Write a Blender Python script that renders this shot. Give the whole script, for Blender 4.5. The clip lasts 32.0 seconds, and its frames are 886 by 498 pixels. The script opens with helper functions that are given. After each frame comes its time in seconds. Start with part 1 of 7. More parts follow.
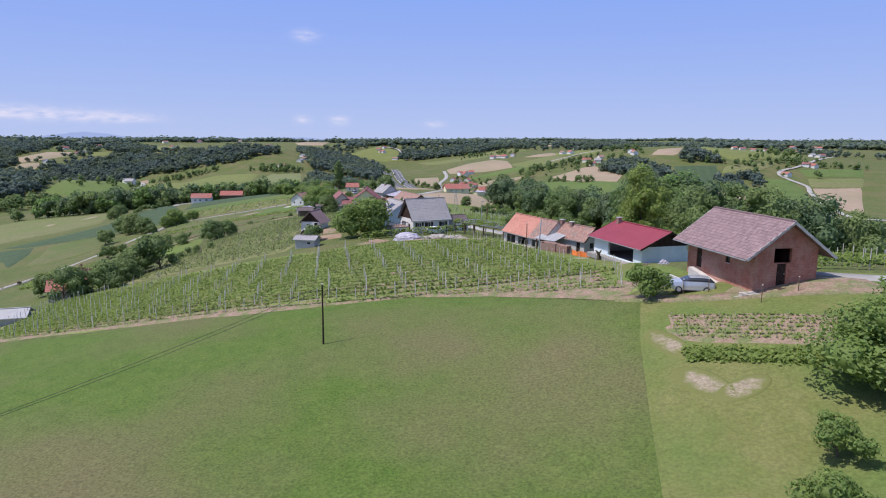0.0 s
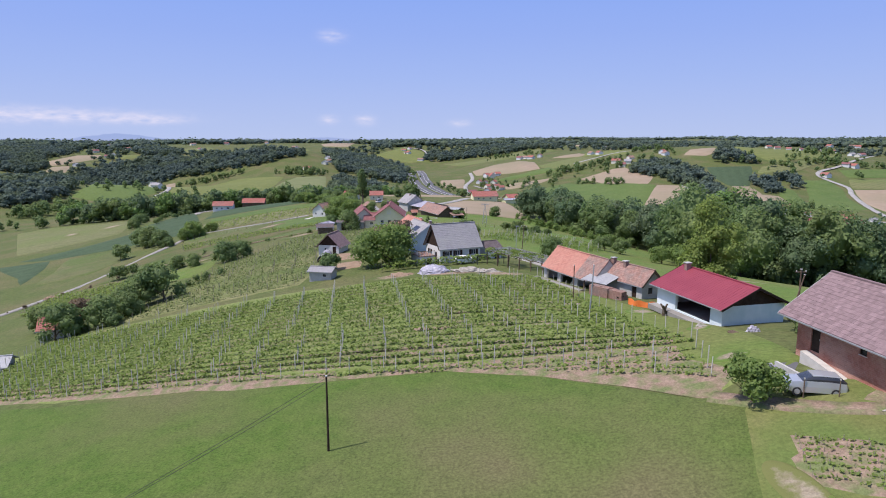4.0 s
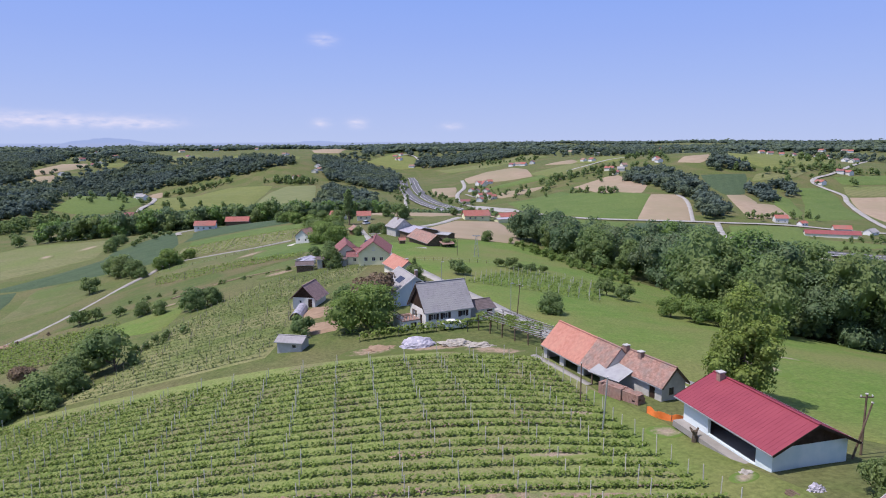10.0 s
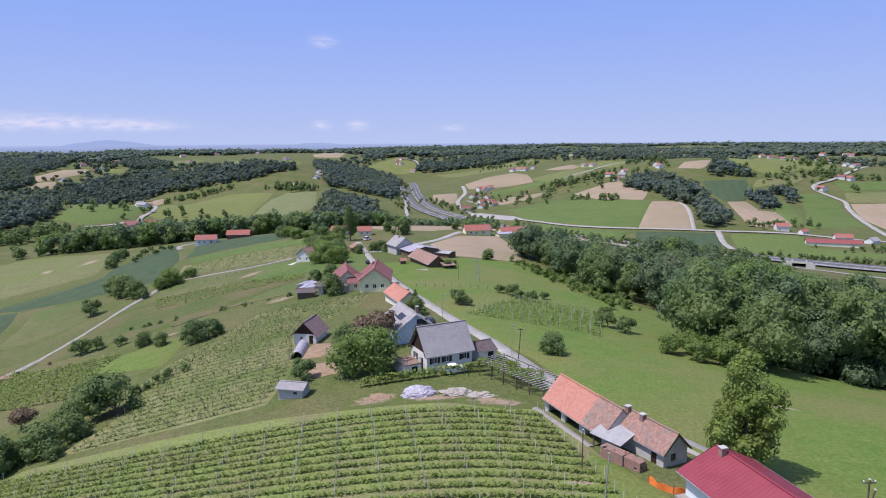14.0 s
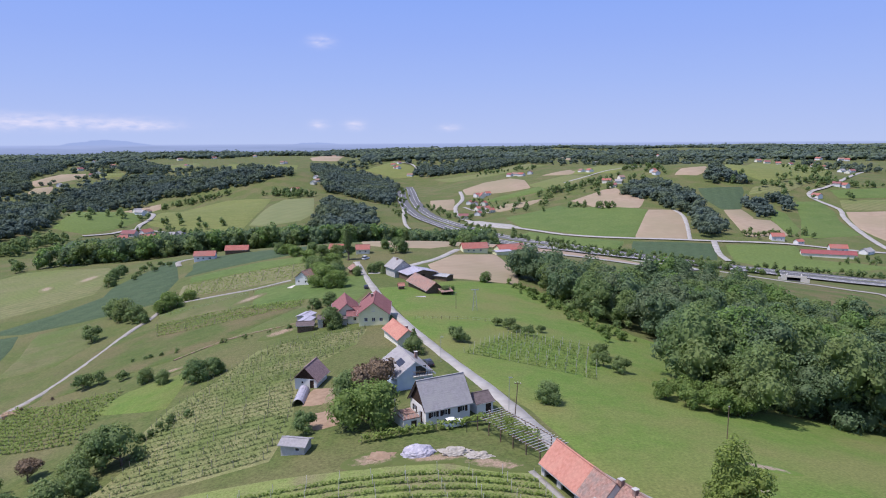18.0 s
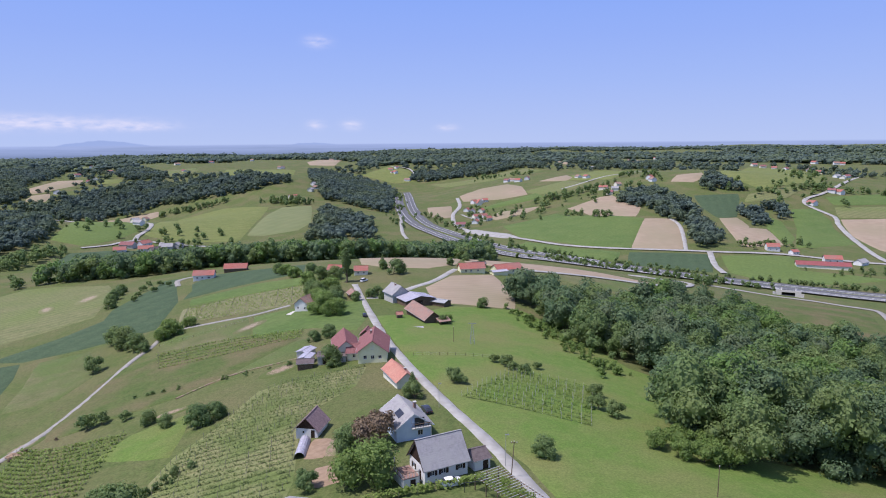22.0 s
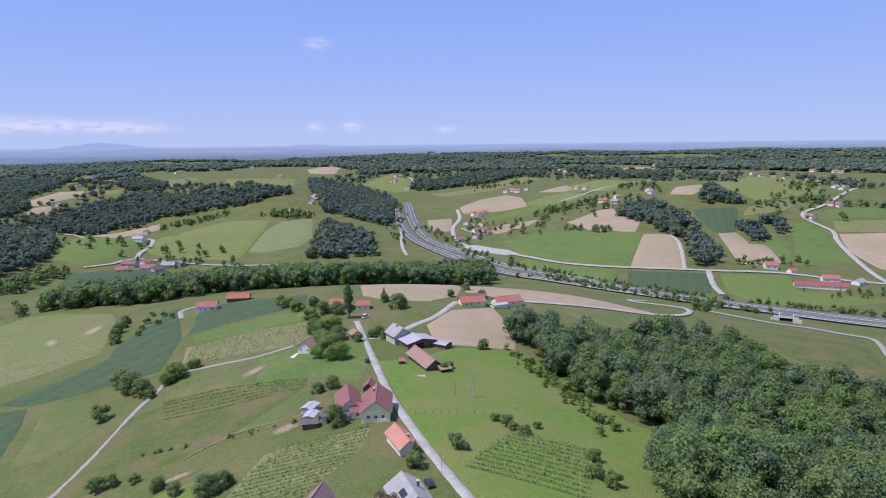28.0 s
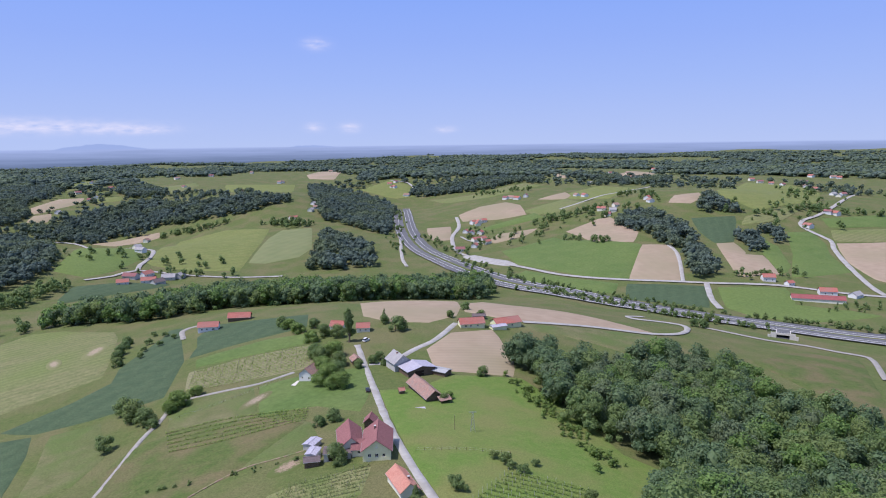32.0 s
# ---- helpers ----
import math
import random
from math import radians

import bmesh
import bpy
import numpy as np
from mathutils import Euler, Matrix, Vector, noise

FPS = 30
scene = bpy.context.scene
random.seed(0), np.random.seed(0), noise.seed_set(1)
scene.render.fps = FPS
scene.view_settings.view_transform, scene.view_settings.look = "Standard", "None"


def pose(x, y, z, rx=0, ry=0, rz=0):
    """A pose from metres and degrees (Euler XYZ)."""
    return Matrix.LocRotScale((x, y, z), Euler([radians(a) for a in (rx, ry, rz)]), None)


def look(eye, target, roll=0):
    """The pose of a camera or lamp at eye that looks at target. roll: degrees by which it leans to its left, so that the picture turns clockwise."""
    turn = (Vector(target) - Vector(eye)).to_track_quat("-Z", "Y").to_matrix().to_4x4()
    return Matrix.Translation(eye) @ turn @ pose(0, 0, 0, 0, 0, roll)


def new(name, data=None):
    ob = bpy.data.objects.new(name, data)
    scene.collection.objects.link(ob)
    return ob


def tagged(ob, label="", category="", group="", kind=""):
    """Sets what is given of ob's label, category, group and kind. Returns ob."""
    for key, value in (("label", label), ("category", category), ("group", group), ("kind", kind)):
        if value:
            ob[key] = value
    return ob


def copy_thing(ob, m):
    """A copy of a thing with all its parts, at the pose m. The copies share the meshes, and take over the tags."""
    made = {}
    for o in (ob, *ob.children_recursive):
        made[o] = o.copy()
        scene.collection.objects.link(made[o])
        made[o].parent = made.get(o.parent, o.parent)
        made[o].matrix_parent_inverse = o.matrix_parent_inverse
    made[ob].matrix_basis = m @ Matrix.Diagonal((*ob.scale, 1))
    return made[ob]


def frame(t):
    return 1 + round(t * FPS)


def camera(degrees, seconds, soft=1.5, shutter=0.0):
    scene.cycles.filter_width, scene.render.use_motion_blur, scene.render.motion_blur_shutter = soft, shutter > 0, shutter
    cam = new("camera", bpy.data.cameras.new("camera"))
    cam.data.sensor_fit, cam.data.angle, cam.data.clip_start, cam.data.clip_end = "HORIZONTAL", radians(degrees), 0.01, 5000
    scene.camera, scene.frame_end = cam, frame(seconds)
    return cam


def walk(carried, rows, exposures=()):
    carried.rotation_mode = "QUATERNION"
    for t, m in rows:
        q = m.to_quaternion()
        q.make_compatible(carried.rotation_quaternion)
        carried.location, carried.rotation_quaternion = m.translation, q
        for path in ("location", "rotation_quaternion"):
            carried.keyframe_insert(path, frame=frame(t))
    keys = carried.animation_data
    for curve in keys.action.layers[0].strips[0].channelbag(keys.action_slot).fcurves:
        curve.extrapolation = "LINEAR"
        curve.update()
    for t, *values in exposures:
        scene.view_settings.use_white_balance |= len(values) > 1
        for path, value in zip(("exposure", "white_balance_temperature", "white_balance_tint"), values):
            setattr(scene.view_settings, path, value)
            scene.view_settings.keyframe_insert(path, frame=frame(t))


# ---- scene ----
cam = camera(68.20, 32.0, 1.05)
# seconds, place, then tilt, lean and heading in degrees
PATH = [
    (0, 0.84, -24.41, 20.89, 80.498, 0.410, -2.332),
    (1, 0.99, -21.12, 22.01, 80.439, 0.266, -0.642),
    (2, 0.90, -17.37, 23.08, 80.413, 0.285, -0.286),
    (3, 0.68, -13.51, 23.91, 80.442, 0.155, -0.136),
    (3.5, 0.53, -11.39, 24.27, 80.423, 0.093, -0.110),
    (5.5, 0.13, -2.38, 26.32, 80.410, -0.085, 0.006),
    (6, 0.00, 0.00, 27.00, 80.459, -0.034, 0.000),
    (7, 0.06, 2.92, 28.30, 80.594, -0.032, 0.069),
    (8, 0.18, 3.51, 29.77, 80.580, -0.221, -0.231),
    (9, 1.16, 5.19, 31.20, 80.617, -0.267, -0.512),
    (10, 1.70, 6.29, 32.54, 80.664, -0.232, -0.725),
    (11, 1.76, 6.76, 34.01, 80.642, -0.277, -0.655),
    (12, 1.73, 7.00, 35.82, 80.684, -0.294, -0.606),
    (13, 1.73, 7.30, 37.72, 80.726, -0.302, -0.689),
    (14, 1.75, 7.57, 39.71, 80.798, -0.363, -0.645),
    (17, 1.50, 7.06, 46.95, 80.781, -0.272, -0.840),
    (19, 1.57, 6.27, 52.95, 80.800, -0.360, -0.938),
    (21, 1.56, 5.81, 58.65, 80.815, -0.418, -0.967),
    (22, 1.54, 5.50, 61.70, 80.777, -0.466, -1.122),
    (23, 1.43, 5.24, 64.95, 80.845, -0.526, -1.015),
    (24.5, 1.34, 4.93, 69.97, 80.856, -0.562, -0.946),
    (25, 1.34, 4.83, 71.61, 80.849, -0.561, -1.049),
    (28, 1.23, 4.43, 80.46, 80.883, -0.630, -1.133),
    (30, 1.27, 3.75, 86.66, 80.943, -0.692, -1.182),
    (32, 1.23, 3.16, 93.16, 80.946, -0.702, -1.200),
]
walk(cam, [(t, pose(x, y, z, rx, 0, rz) @ pose(0, 0, 0, 0, 0, lean)) for t, x, y, z, rx, lean, rz in PATH], [(0, 0.14, 6230, 17), (6, 0.15, 6320, 18), (18, 0.15, 6150, 19), (32, 0.15, 6020, 19)])
# ---- place ----
# ---- sky and sun ----
SUN_FROM = Vector((-0.44, -0.13, 0.89)).normalized()
world = bpy.data.worlds.new("sky")
scene.world = world
world.use_nodes = True
wn = world.node_tree.nodes
wl = world.node_tree.links
sky = wn.new("ShaderNodeTexSky")
sky.sky_type = "NISHITA"
sky.sun_disc = False
sky.sun_elevation = math.asin(SUN_FROM.z)
sky.sun_rotation = math.atan2(SUN_FROM.x, SUN_FROM.y)
sky.altitude = 300
sky.air_density, sky.dust_density, sky.ozone_density = 1.0, 1.2, 2.0
wn["Background"].inputs["Strength"].default_value = 0.15


def sky_math(op, a, b=None, c=None):
    n = wn.new("ShaderNodeMath")
    n.operation = op
    for i, v in enumerate((a, b, c)):
        if v is None:
            continue
        if isinstance(v, (int, float)):
            n.inputs[i].default_value = v
        else:
            wl.new(v, n.inputs[i])
    return n.outputs[0]


# the lower sky pales to a lilac haze, with a few small clouds low over the horizon
coord = wn.new("ShaderNodeTexCoord")
split = wn.new("ShaderNodeSeparateXYZ")
wl.new(coord.outputs["Generated"], split.inputs[0])
azim = sky_math("ARCTAN2", split.outputs["X"], split.outputs["Y"])
elev = sky_math("ARCSINE", split.outputs["Z"])
haze = wn.new("ShaderNodeValToRGB")
haze.color_ramp.elements[0].position, haze.color_ramp.elements[1].position = 0.15, 0.75
haze.color_ramp.elements[0].color, haze.color_ramp.elements[1].color = (1, 1, 1, 1), (0, 0, 0, 1)
wl.new(sky_math("ABSOLUTE", elev), haze.inputs["Fac"])
tone = wn.new("ShaderNodeValToRGB")
tone.color_ramp.elements[0].position, tone.color_ramp.elements[1].position = 0.0, 0.235
tone.color_ramp.elements[0].color, tone.color_ramp.elements[1].color = (0.545, 0.665, 0.93, 1), (0.262, 0.435, 0.98, 1)
mid_tone = tone.color_ramp.elements.new(0.09)
mid_tone.color = (0.42, 0.575, 0.965, 1)
wl.new(sky_math("ABSOLUTE", elev), tone.inputs["Fac"])
glow = wn.new("ShaderNodeMixRGB")
glow.blend_type = "MULTIPLY"
glow.inputs["Fac"].default_value = 1
glow.inputs["Color2"].default_value = (5.2, 5.2, 5.2, 1)
wl.new(tone.outputs["Color"], glow.inputs["Color1"])
low = wn.new("ShaderNodeMixRGB")
wl.new(sky.outputs["Color"], low.inputs["Color1"])
wl.new(glow.outputs["Color"], low.inputs["Color2"])
wl.new(haze.outputs["Color"], low.inputs["Fac"])
wisp = wn.new("ShaderNodeTexNoise")
wisp.inputs["Scale"].default_value = 60
wisp.inputs["Detail"].default_value = 6
stretch = wn.new("ShaderNodeMapping")
stretch.inputs["Scale"].default_value = (1, 1, 3)
wl.new(coord.outputs["Generated"], stretch.inputs["Vector"])
wl.new(stretch.outputs["Vector"], wisp.inputs["Vector"])
cover = 0.0
CLOUDS = [(-9.2, 8.3, 0.9, 0.42), (-9.6, 1.55, 0.7, 0.35), (-6.6, 1.55, 0.8, 0.38), (-33, 1.7, 4.0, 0.55), (-27.5, 1.65, 5.0, 0.45), (-23.5, 1.4, 2.4, 0.3), (1.5, 1.3, 0.8, 0.25)]
for az, el, wa, we in CLOUDS:
    du = sky_math("DIVIDE", sky_math("SUBTRACT", azim, radians(az)), radians(wa))
    dv = sky_math("DIVIDE", sky_math("SUBTRACT", elev, radians(el)), radians(we))
    d2 = sky_math("ADD", sky_math("MULTIPLY", du, du), sky_math("MULTIPLY", dv, dv))
    cover = sky_math("ADD", sky_math("POWER", 2.718, sky_math("MULTIPLY", d2, -1.0)), cover)
soft_cloud = sky_math("MULTIPLY", sky_math("MULTIPLY", cover, sky_math("SUBTRACT", wisp.outputs["Fac"], 0.22)), 1.5)
clamp = wn.new("ShaderNodeClamp")
wl.new(soft_cloud, clamp.inputs["Value"])
clamp.inputs["Max"].default_value = 0.8
cloud = wn.new("ShaderNodeMixRGB")
cloud.inputs["Color2"].default_value = (4.8, 4.7, 5.3, 1)
# blue mountains far beyond the hills, their haze tint painted into the sky
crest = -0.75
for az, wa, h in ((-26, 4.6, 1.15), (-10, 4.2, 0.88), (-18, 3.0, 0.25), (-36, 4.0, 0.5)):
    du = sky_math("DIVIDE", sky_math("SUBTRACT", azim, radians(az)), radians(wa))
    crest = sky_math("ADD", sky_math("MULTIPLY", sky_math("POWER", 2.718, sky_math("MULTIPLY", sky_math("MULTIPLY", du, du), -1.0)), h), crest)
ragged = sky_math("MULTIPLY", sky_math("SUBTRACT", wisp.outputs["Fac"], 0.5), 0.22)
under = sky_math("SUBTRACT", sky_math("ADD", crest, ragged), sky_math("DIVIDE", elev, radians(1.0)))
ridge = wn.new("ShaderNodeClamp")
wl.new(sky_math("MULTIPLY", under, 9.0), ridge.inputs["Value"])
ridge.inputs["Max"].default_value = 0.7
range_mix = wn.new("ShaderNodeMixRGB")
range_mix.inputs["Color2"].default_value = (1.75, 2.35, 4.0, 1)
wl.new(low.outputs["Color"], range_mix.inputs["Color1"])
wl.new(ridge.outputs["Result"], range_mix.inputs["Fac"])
# plains and low ridges between last hills and mountains, haze painted into sky colour
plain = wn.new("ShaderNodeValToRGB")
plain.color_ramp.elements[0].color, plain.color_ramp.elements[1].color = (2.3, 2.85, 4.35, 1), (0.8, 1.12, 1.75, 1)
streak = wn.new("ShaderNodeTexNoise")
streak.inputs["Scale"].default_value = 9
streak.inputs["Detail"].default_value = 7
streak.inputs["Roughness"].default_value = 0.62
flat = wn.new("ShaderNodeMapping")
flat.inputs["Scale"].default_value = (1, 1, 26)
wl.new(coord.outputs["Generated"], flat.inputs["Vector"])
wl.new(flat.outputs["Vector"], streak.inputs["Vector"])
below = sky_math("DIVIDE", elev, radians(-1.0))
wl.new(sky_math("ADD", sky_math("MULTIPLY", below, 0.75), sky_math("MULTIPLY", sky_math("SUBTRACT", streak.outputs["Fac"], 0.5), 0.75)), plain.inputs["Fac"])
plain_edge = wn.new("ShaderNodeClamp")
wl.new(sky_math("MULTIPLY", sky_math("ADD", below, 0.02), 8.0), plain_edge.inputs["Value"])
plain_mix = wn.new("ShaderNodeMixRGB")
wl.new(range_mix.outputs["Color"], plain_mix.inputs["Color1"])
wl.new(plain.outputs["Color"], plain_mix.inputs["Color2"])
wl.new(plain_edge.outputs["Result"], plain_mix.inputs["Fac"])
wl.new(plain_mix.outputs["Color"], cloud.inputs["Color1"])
wl.new(clamp.outputs["Result"], cloud.inputs["Fac"])
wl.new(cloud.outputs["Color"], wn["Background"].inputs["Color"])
sun = new("sun", bpy.data.lights.new("sun", "SUN"))
sun.data.energy = 4.0
sun.data.angle = radians(0.6)
sun.data.color = (1.0, 0.95, 0.88)
sun.matrix_world = look(SUN_FROM * 200, (0, 0, 0))

# ---- materials ----
def mat(name, c1, c2, scale=0.5, rough=0.9, fine=None, bump=0.0, metal=0.0, per_object=0.0, per_island=0.0, stripes=None, c3=None, coarse=None, thin=0.0, grain=0.0, grain_size=0.35):
    """Two colours mixed by noise at two scales (in metres), with fine relief."""
    m = bpy.data.materials.new(name)
    m.use_nodes = True
    n, l = m.node_tree.nodes, m.node_tree.links
    b = n["Principled BSDF"]
    b.inputs["Roughness"].default_value = rough
    b.inputs["Metallic"].default_value = metal
    if rough > 0.75:
        b.inputs["Specular IOR Level"].default_value = 0.15
    geo = n.new("ShaderNodeNewGeometry")
    t1 = n.new("ShaderNodeTexNoise")
    t1.inputs["Scale"].default_value = 1.0 / scale
    t1.inputs["Detail"].default_value = 5
    l.new(geo.outputs["Position"], t1.inputs["Vector"])
    ramp = n.new("ShaderNodeValToRGB")
    ramp.color_ramp.elements[0].position, ramp.color_ramp.elements[1].position = 0.34, 0.66
    ramp.color_ramp.elements[0].color, ramp.color_ramp.elements[1].color = (*c1, 1), (*c2, 1)
    l.new(t1.outputs["Fac"], ramp.inputs["Fac"])
    col = ramp.outputs["Color"]
    if c3:
        t3 = n.new("ShaderNodeTexNoise")
        t3.inputs["Scale"].default_value = 1.0 / (coarse or scale * 12)
        t3.inputs["Detail"].default_value = 4
        l.new(geo.outputs["Position"], t3.inputs["Vector"])
        r3 = n.new("ShaderNodeValToRGB")
        r3.color_ramp.elements[0].position, r3.color_ramp.elements[1].position = 0.42, 0.64
        l.new(t3.outputs["Fac"], r3.inputs["Fac"])
        mx = n.new("ShaderNodeMixRGB")
        mx.inputs["Color2"].default_value = (*c3, 1)
        l.new(r3.outputs["Color"], mx.inputs["Fac"])
        l.new(col, mx.inputs["Color1"])
        col = mx.outputs["Color"]
    if stripes:
        width, angle, dark = stripes
        mp = n.new("ShaderNodeMapping")
        mp.inputs["Rotation"].default_value[2] = radians(angle)
        l.new(geo.outputs["Position"], mp.inputs["Vector"])
        w = n.new("ShaderNodeTexWave")
        w.inputs["Scale"].default_value = 0.314 / width
        w.inputs["Distortion"].default_value = 1.0
        w.inputs["Detail Scale"].default_value = 0.3
        l.new(mp.outputs["Vector"], w.inputs["Vector"])
        ms = n.new("ShaderNodeMixRGB")
        ms.blend_type = "MULTIPLY"
        ms.inputs["Color2"].default_value = (dark, dark, dark, 1)
        l.new(w.outputs["Fac"], ms.inputs["Fac"])
        l.new(col, ms.inputs["Color1"])
        col = ms.outputs["Color"]
    if grain:
        tg = n.new("ShaderNodeTexNoise")
        tg.inputs["Scale"].default_value = 1.0 / grain_size
        tg.inputs["Detail"].default_value = 6
        tg.inputs["Roughness"].default_value = 0.72
        l.new(geo.outputs["Position"], tg.inputs["Vector"])
        mg = n.new("ShaderNodeMapRange")
        mg.inputs["From Min"].default_value, mg.inputs["From Max"].default_value = 0.3, 0.7
        mg.inputs["To Min"].default_value, mg.inputs["To Max"].default_value = 1 - grain, 1 + grain
        l.new(tg.outputs["Fac"], mg.inputs["Value"])
        hg = n.new("ShaderNodeHueSaturation")
        l.new(mg.outputs["Result"], hg.inputs["Value"])
        l.new(col, hg.inputs["Color"])
        col = hg.outputs["Color"]
    if per_object or per_island:
        if per_object:
            src = n.new("ShaderNodeObjectInfo").outputs["Random"]
        else:
            src = geo.outputs["Random Per Island"]
        hs = n.new("ShaderNodeHueSaturation")
        mr = n.new("ShaderNodeMapRange")
        a = per_object or per_island
        mr.inputs["To Min"].default_value, mr.inputs["To Max"].default_value = 1 - a, 1 + a
        l.new(src, mr.inputs["Value"])
        l.new(mr.outputs["Result"], hs.inputs["Value"])
        l.new(col, hs.inputs["Color"])
        col = hs.outputs["Color"]
    l.new(col, b.inputs["Base Color"])
    if thin:
        tr = n.new("ShaderNodeBsdfTranslucent")
        l.new(col, tr.inputs["Color"])
        mixed = n.new("ShaderNodeMixShader")
        mixed.inputs["Fac"].default_value = thin
        l.new(b.outputs["BSDF"], mixed.inputs[1])
        l.new(tr.outputs["BSDF"], mixed.inputs[2])
        l.new(mixed.outputs["Shader"], n["Material Output"].inputs["Surface"])
    if bump:
        t2 = n.new("ShaderNodeTexNoise")
        t2.inputs["Scale"].default_value = 1.0 / (fine or scale * 0.2)
        t2.inputs["Detail"].default_value = 3
        l.new(geo.outputs["Position"], t2.inputs["Vector"])
        bp = n.new("ShaderNodeBump")
        bp.inputs["Strength"].default_value = bump
        bp.inputs["Distance"].default_value = 0.08
        l.new(t2.outputs["Fac"], bp.inputs["Height"])
        l.new(bp.outputs["Normal"], b.inputs["Normal"])
    return m

M = {}
M["grass"] = mat("grass", (0.082, 0.112, 0.031), (0.112, 0.13, 0.043), 2.2, fine=0.25, bump=0.6, c3=(0.135, 0.13, 0.056), coarse=26, grain=0.4, grain_size=0.6)
M["meadow"] = mat("meadow", (0.074, 0.124, 0.022), (0.098, 0.142, 0.031), 1.6, fine=0.2, bump=0.9, c3=(0.132, 0.124, 0.056), coarse=24, grain=0.45, grain_size=0.22)
M["lawn"] = mat("lawn", (0.1, 0.166, 0.032), (0.13, 0.182, 0.044), 3.0, fine=0.2, bump=0.6, c3=(0.155, 0.17, 0.055), coarse=22, grain=0.32, grain_size=0.5)
M["hay"] = mat("hay_field", (0.15, 0.165, 0.066), (0.19, 0.188, 0.085), 6, bump=0.4, fine=0.5, stripes=(7, 60, 0.86), c3=(0.15, 0.18, 0.06), grain=0.25, grain_size=1.5)
M["wheat"] = mat("wheat_field", (0.058, 0.092, 0.046), (0.074, 0.108, 0.054), 5, bump=0.4, fine=0.4, stripes=(12, 20, 0.93), grain=0.3, grain_size=0.8)
M["straw"] = mat("straw_field", (0.20, 0.20, 0.10), (0.26, 0.24, 0.13), 3, bump=0.4, fine=0.4, stripes=(2.4, 75, 0.72))
M["dry"] = mat("dry_grass", (0.108, 0.122, 0.045), (0.155, 0.148, 0.07), 7, bump=0.5, fine=0.3, c3=(0.10, 0.135, 0.04), coarse=20, grain=0.35, grain_size=0.6)
M["bright"] = mat("mown_field", (0.145, 0.172, 0.052), (0.172, 0.188, 0.062), 16, bump=0.2, fine=1, stripes=(14, 70, 0.93), grain=0.2, grain_size=3)
M["pale"] = mat("pale_field", (0.16, 0.185, 0.08), (0.185, 0.2, 0.09), 16, bump=0.2, fine=1, stripes=(14, 25, 0.94))
M["green"] = mat("green_field", (0.09, 0.14, 0.038), (0.112, 0.155, 0.047), 20, bump=0.2, fine=1, c3=(0.12, 0.165, 0.045), grain=0.22, grain_size=2.5)
M["soil"] = mat("bare_soil", (0.31, 0.235, 0.165), (0.36, 0.28, 0.20), 9, bump=0.4, fine=0.6, stripes=(4, 80, 0.93), c3=(0.28, 0.235, 0.15))
M["lane"] = mat("pale_gravel_lane", (0.33, 0.315, 0.295), (0.40, 0.385, 0.36), 2.0, bump=0.3, fine=0.15, c3=(0.30, 0.285, 0.26), coarse=5)
M["path"] = mat("worn_track", (0.25, 0.235, 0.21), (0.33, 0.31, 0.28), 1.5, bump=0.4, fine=0.2)
M["motorway"] = mat("motorway_asphalt", (0.115, 0.115, 0.12), (0.14, 0.14, 0.145), 8, rough=0.85)
M["paint"] = mat("road_paint", (0.7, 0.7, 0.68), (0.78, 0.78, 0.76), 2)
M["leaf"] = mat("leaves", (0.132, 0.212, 0.072), (0.215, 0.295, 0.1), 4.5, rough=0.7, per_island=0.22, c3=(0.20, 0.265, 0.085), coarse=17, thin=0.5)
M["moor"] = mat("rough_grass", (0.072, 0.106, 0.027), (0.1, 0.122, 0.038), 3.0, bump=0.6, fine=0.3, c3=(0.14, 0.122, 0.058), coarse=17, grain=0.35, grain_size=0.7)
M["leaf_deep"] = mat("deep_green_leaves", (0.1, 0.168, 0.078), (0.158, 0.228, 0.1), 2.5, rough=0.7, per_island=0.25, thin=0.45)
M["leaf_fresh"] = mat("fresh_green_leaves", (0.135, 0.24, 0.06), (0.20, 0.305, 0.08), 2.5, rough=0.7, per_island=0.25, thin=0.5)
M["leaf_grey"] = mat("grey_green_leaves", (0.135, 0.19, 0.095), (0.19, 0.245, 0.12), 2.5, rough=0.75, per_island=0.2, thin=0.45)
M["leaf_light"] = mat("light_leaves", (0.16, 0.25, 0.06), (0.225, 0.31, 0.078), 1.2, rough=0.7, per_island=0.2, thin=0.5)
# distance haze put into the leaf colour: bluish and lightened for far woods
M["leaf_hazed"] = mat("hazed_far_leaves", (0.10, 0.142, 0.12), (0.135, 0.178, 0.148), 9, rough=0.85, per_island=0.2, c3=(0.14, 0.18, 0.10), coarse=50, thin=0.35)
M["vine"] = mat("vine_leaves", (0.19, 0.275, 0.055), (0.25, 0.32, 0.075), 0.8, rough=0.7, per_island=0.15, thin=0.5)
M["vine_old"] = mat("old_vine_leaves", (0.15, 0.20, 0.06), (0.20, 0.245, 0.08), 1.5, rough=0.75, per_island=0.2, thin=0.45)
M["brown_leaf"] = mat("reddish_leaves", (0.17, 0.12, 0.08), (0.23, 0.17, 0.10), 1.2, rough=0.7, per_island=0.4, thin=0.3)
M["bark"] = mat("bark", (0.10, 0.075, 0.05), (0.16, 0.13, 0.10), 0.3, bump=0.8)
M["white"] = mat("white_render", (0.70, 0.70, 0.69), (0.80, 0.80, 0.79), 1.5, bump=0.1, c3=(0.66, 0.65, 0.62))
M["cream"] = mat("cream_render", (0.72, 0.70, 0.58), (0.80, 0.77, 0.64), 1.5, bump=0.1)
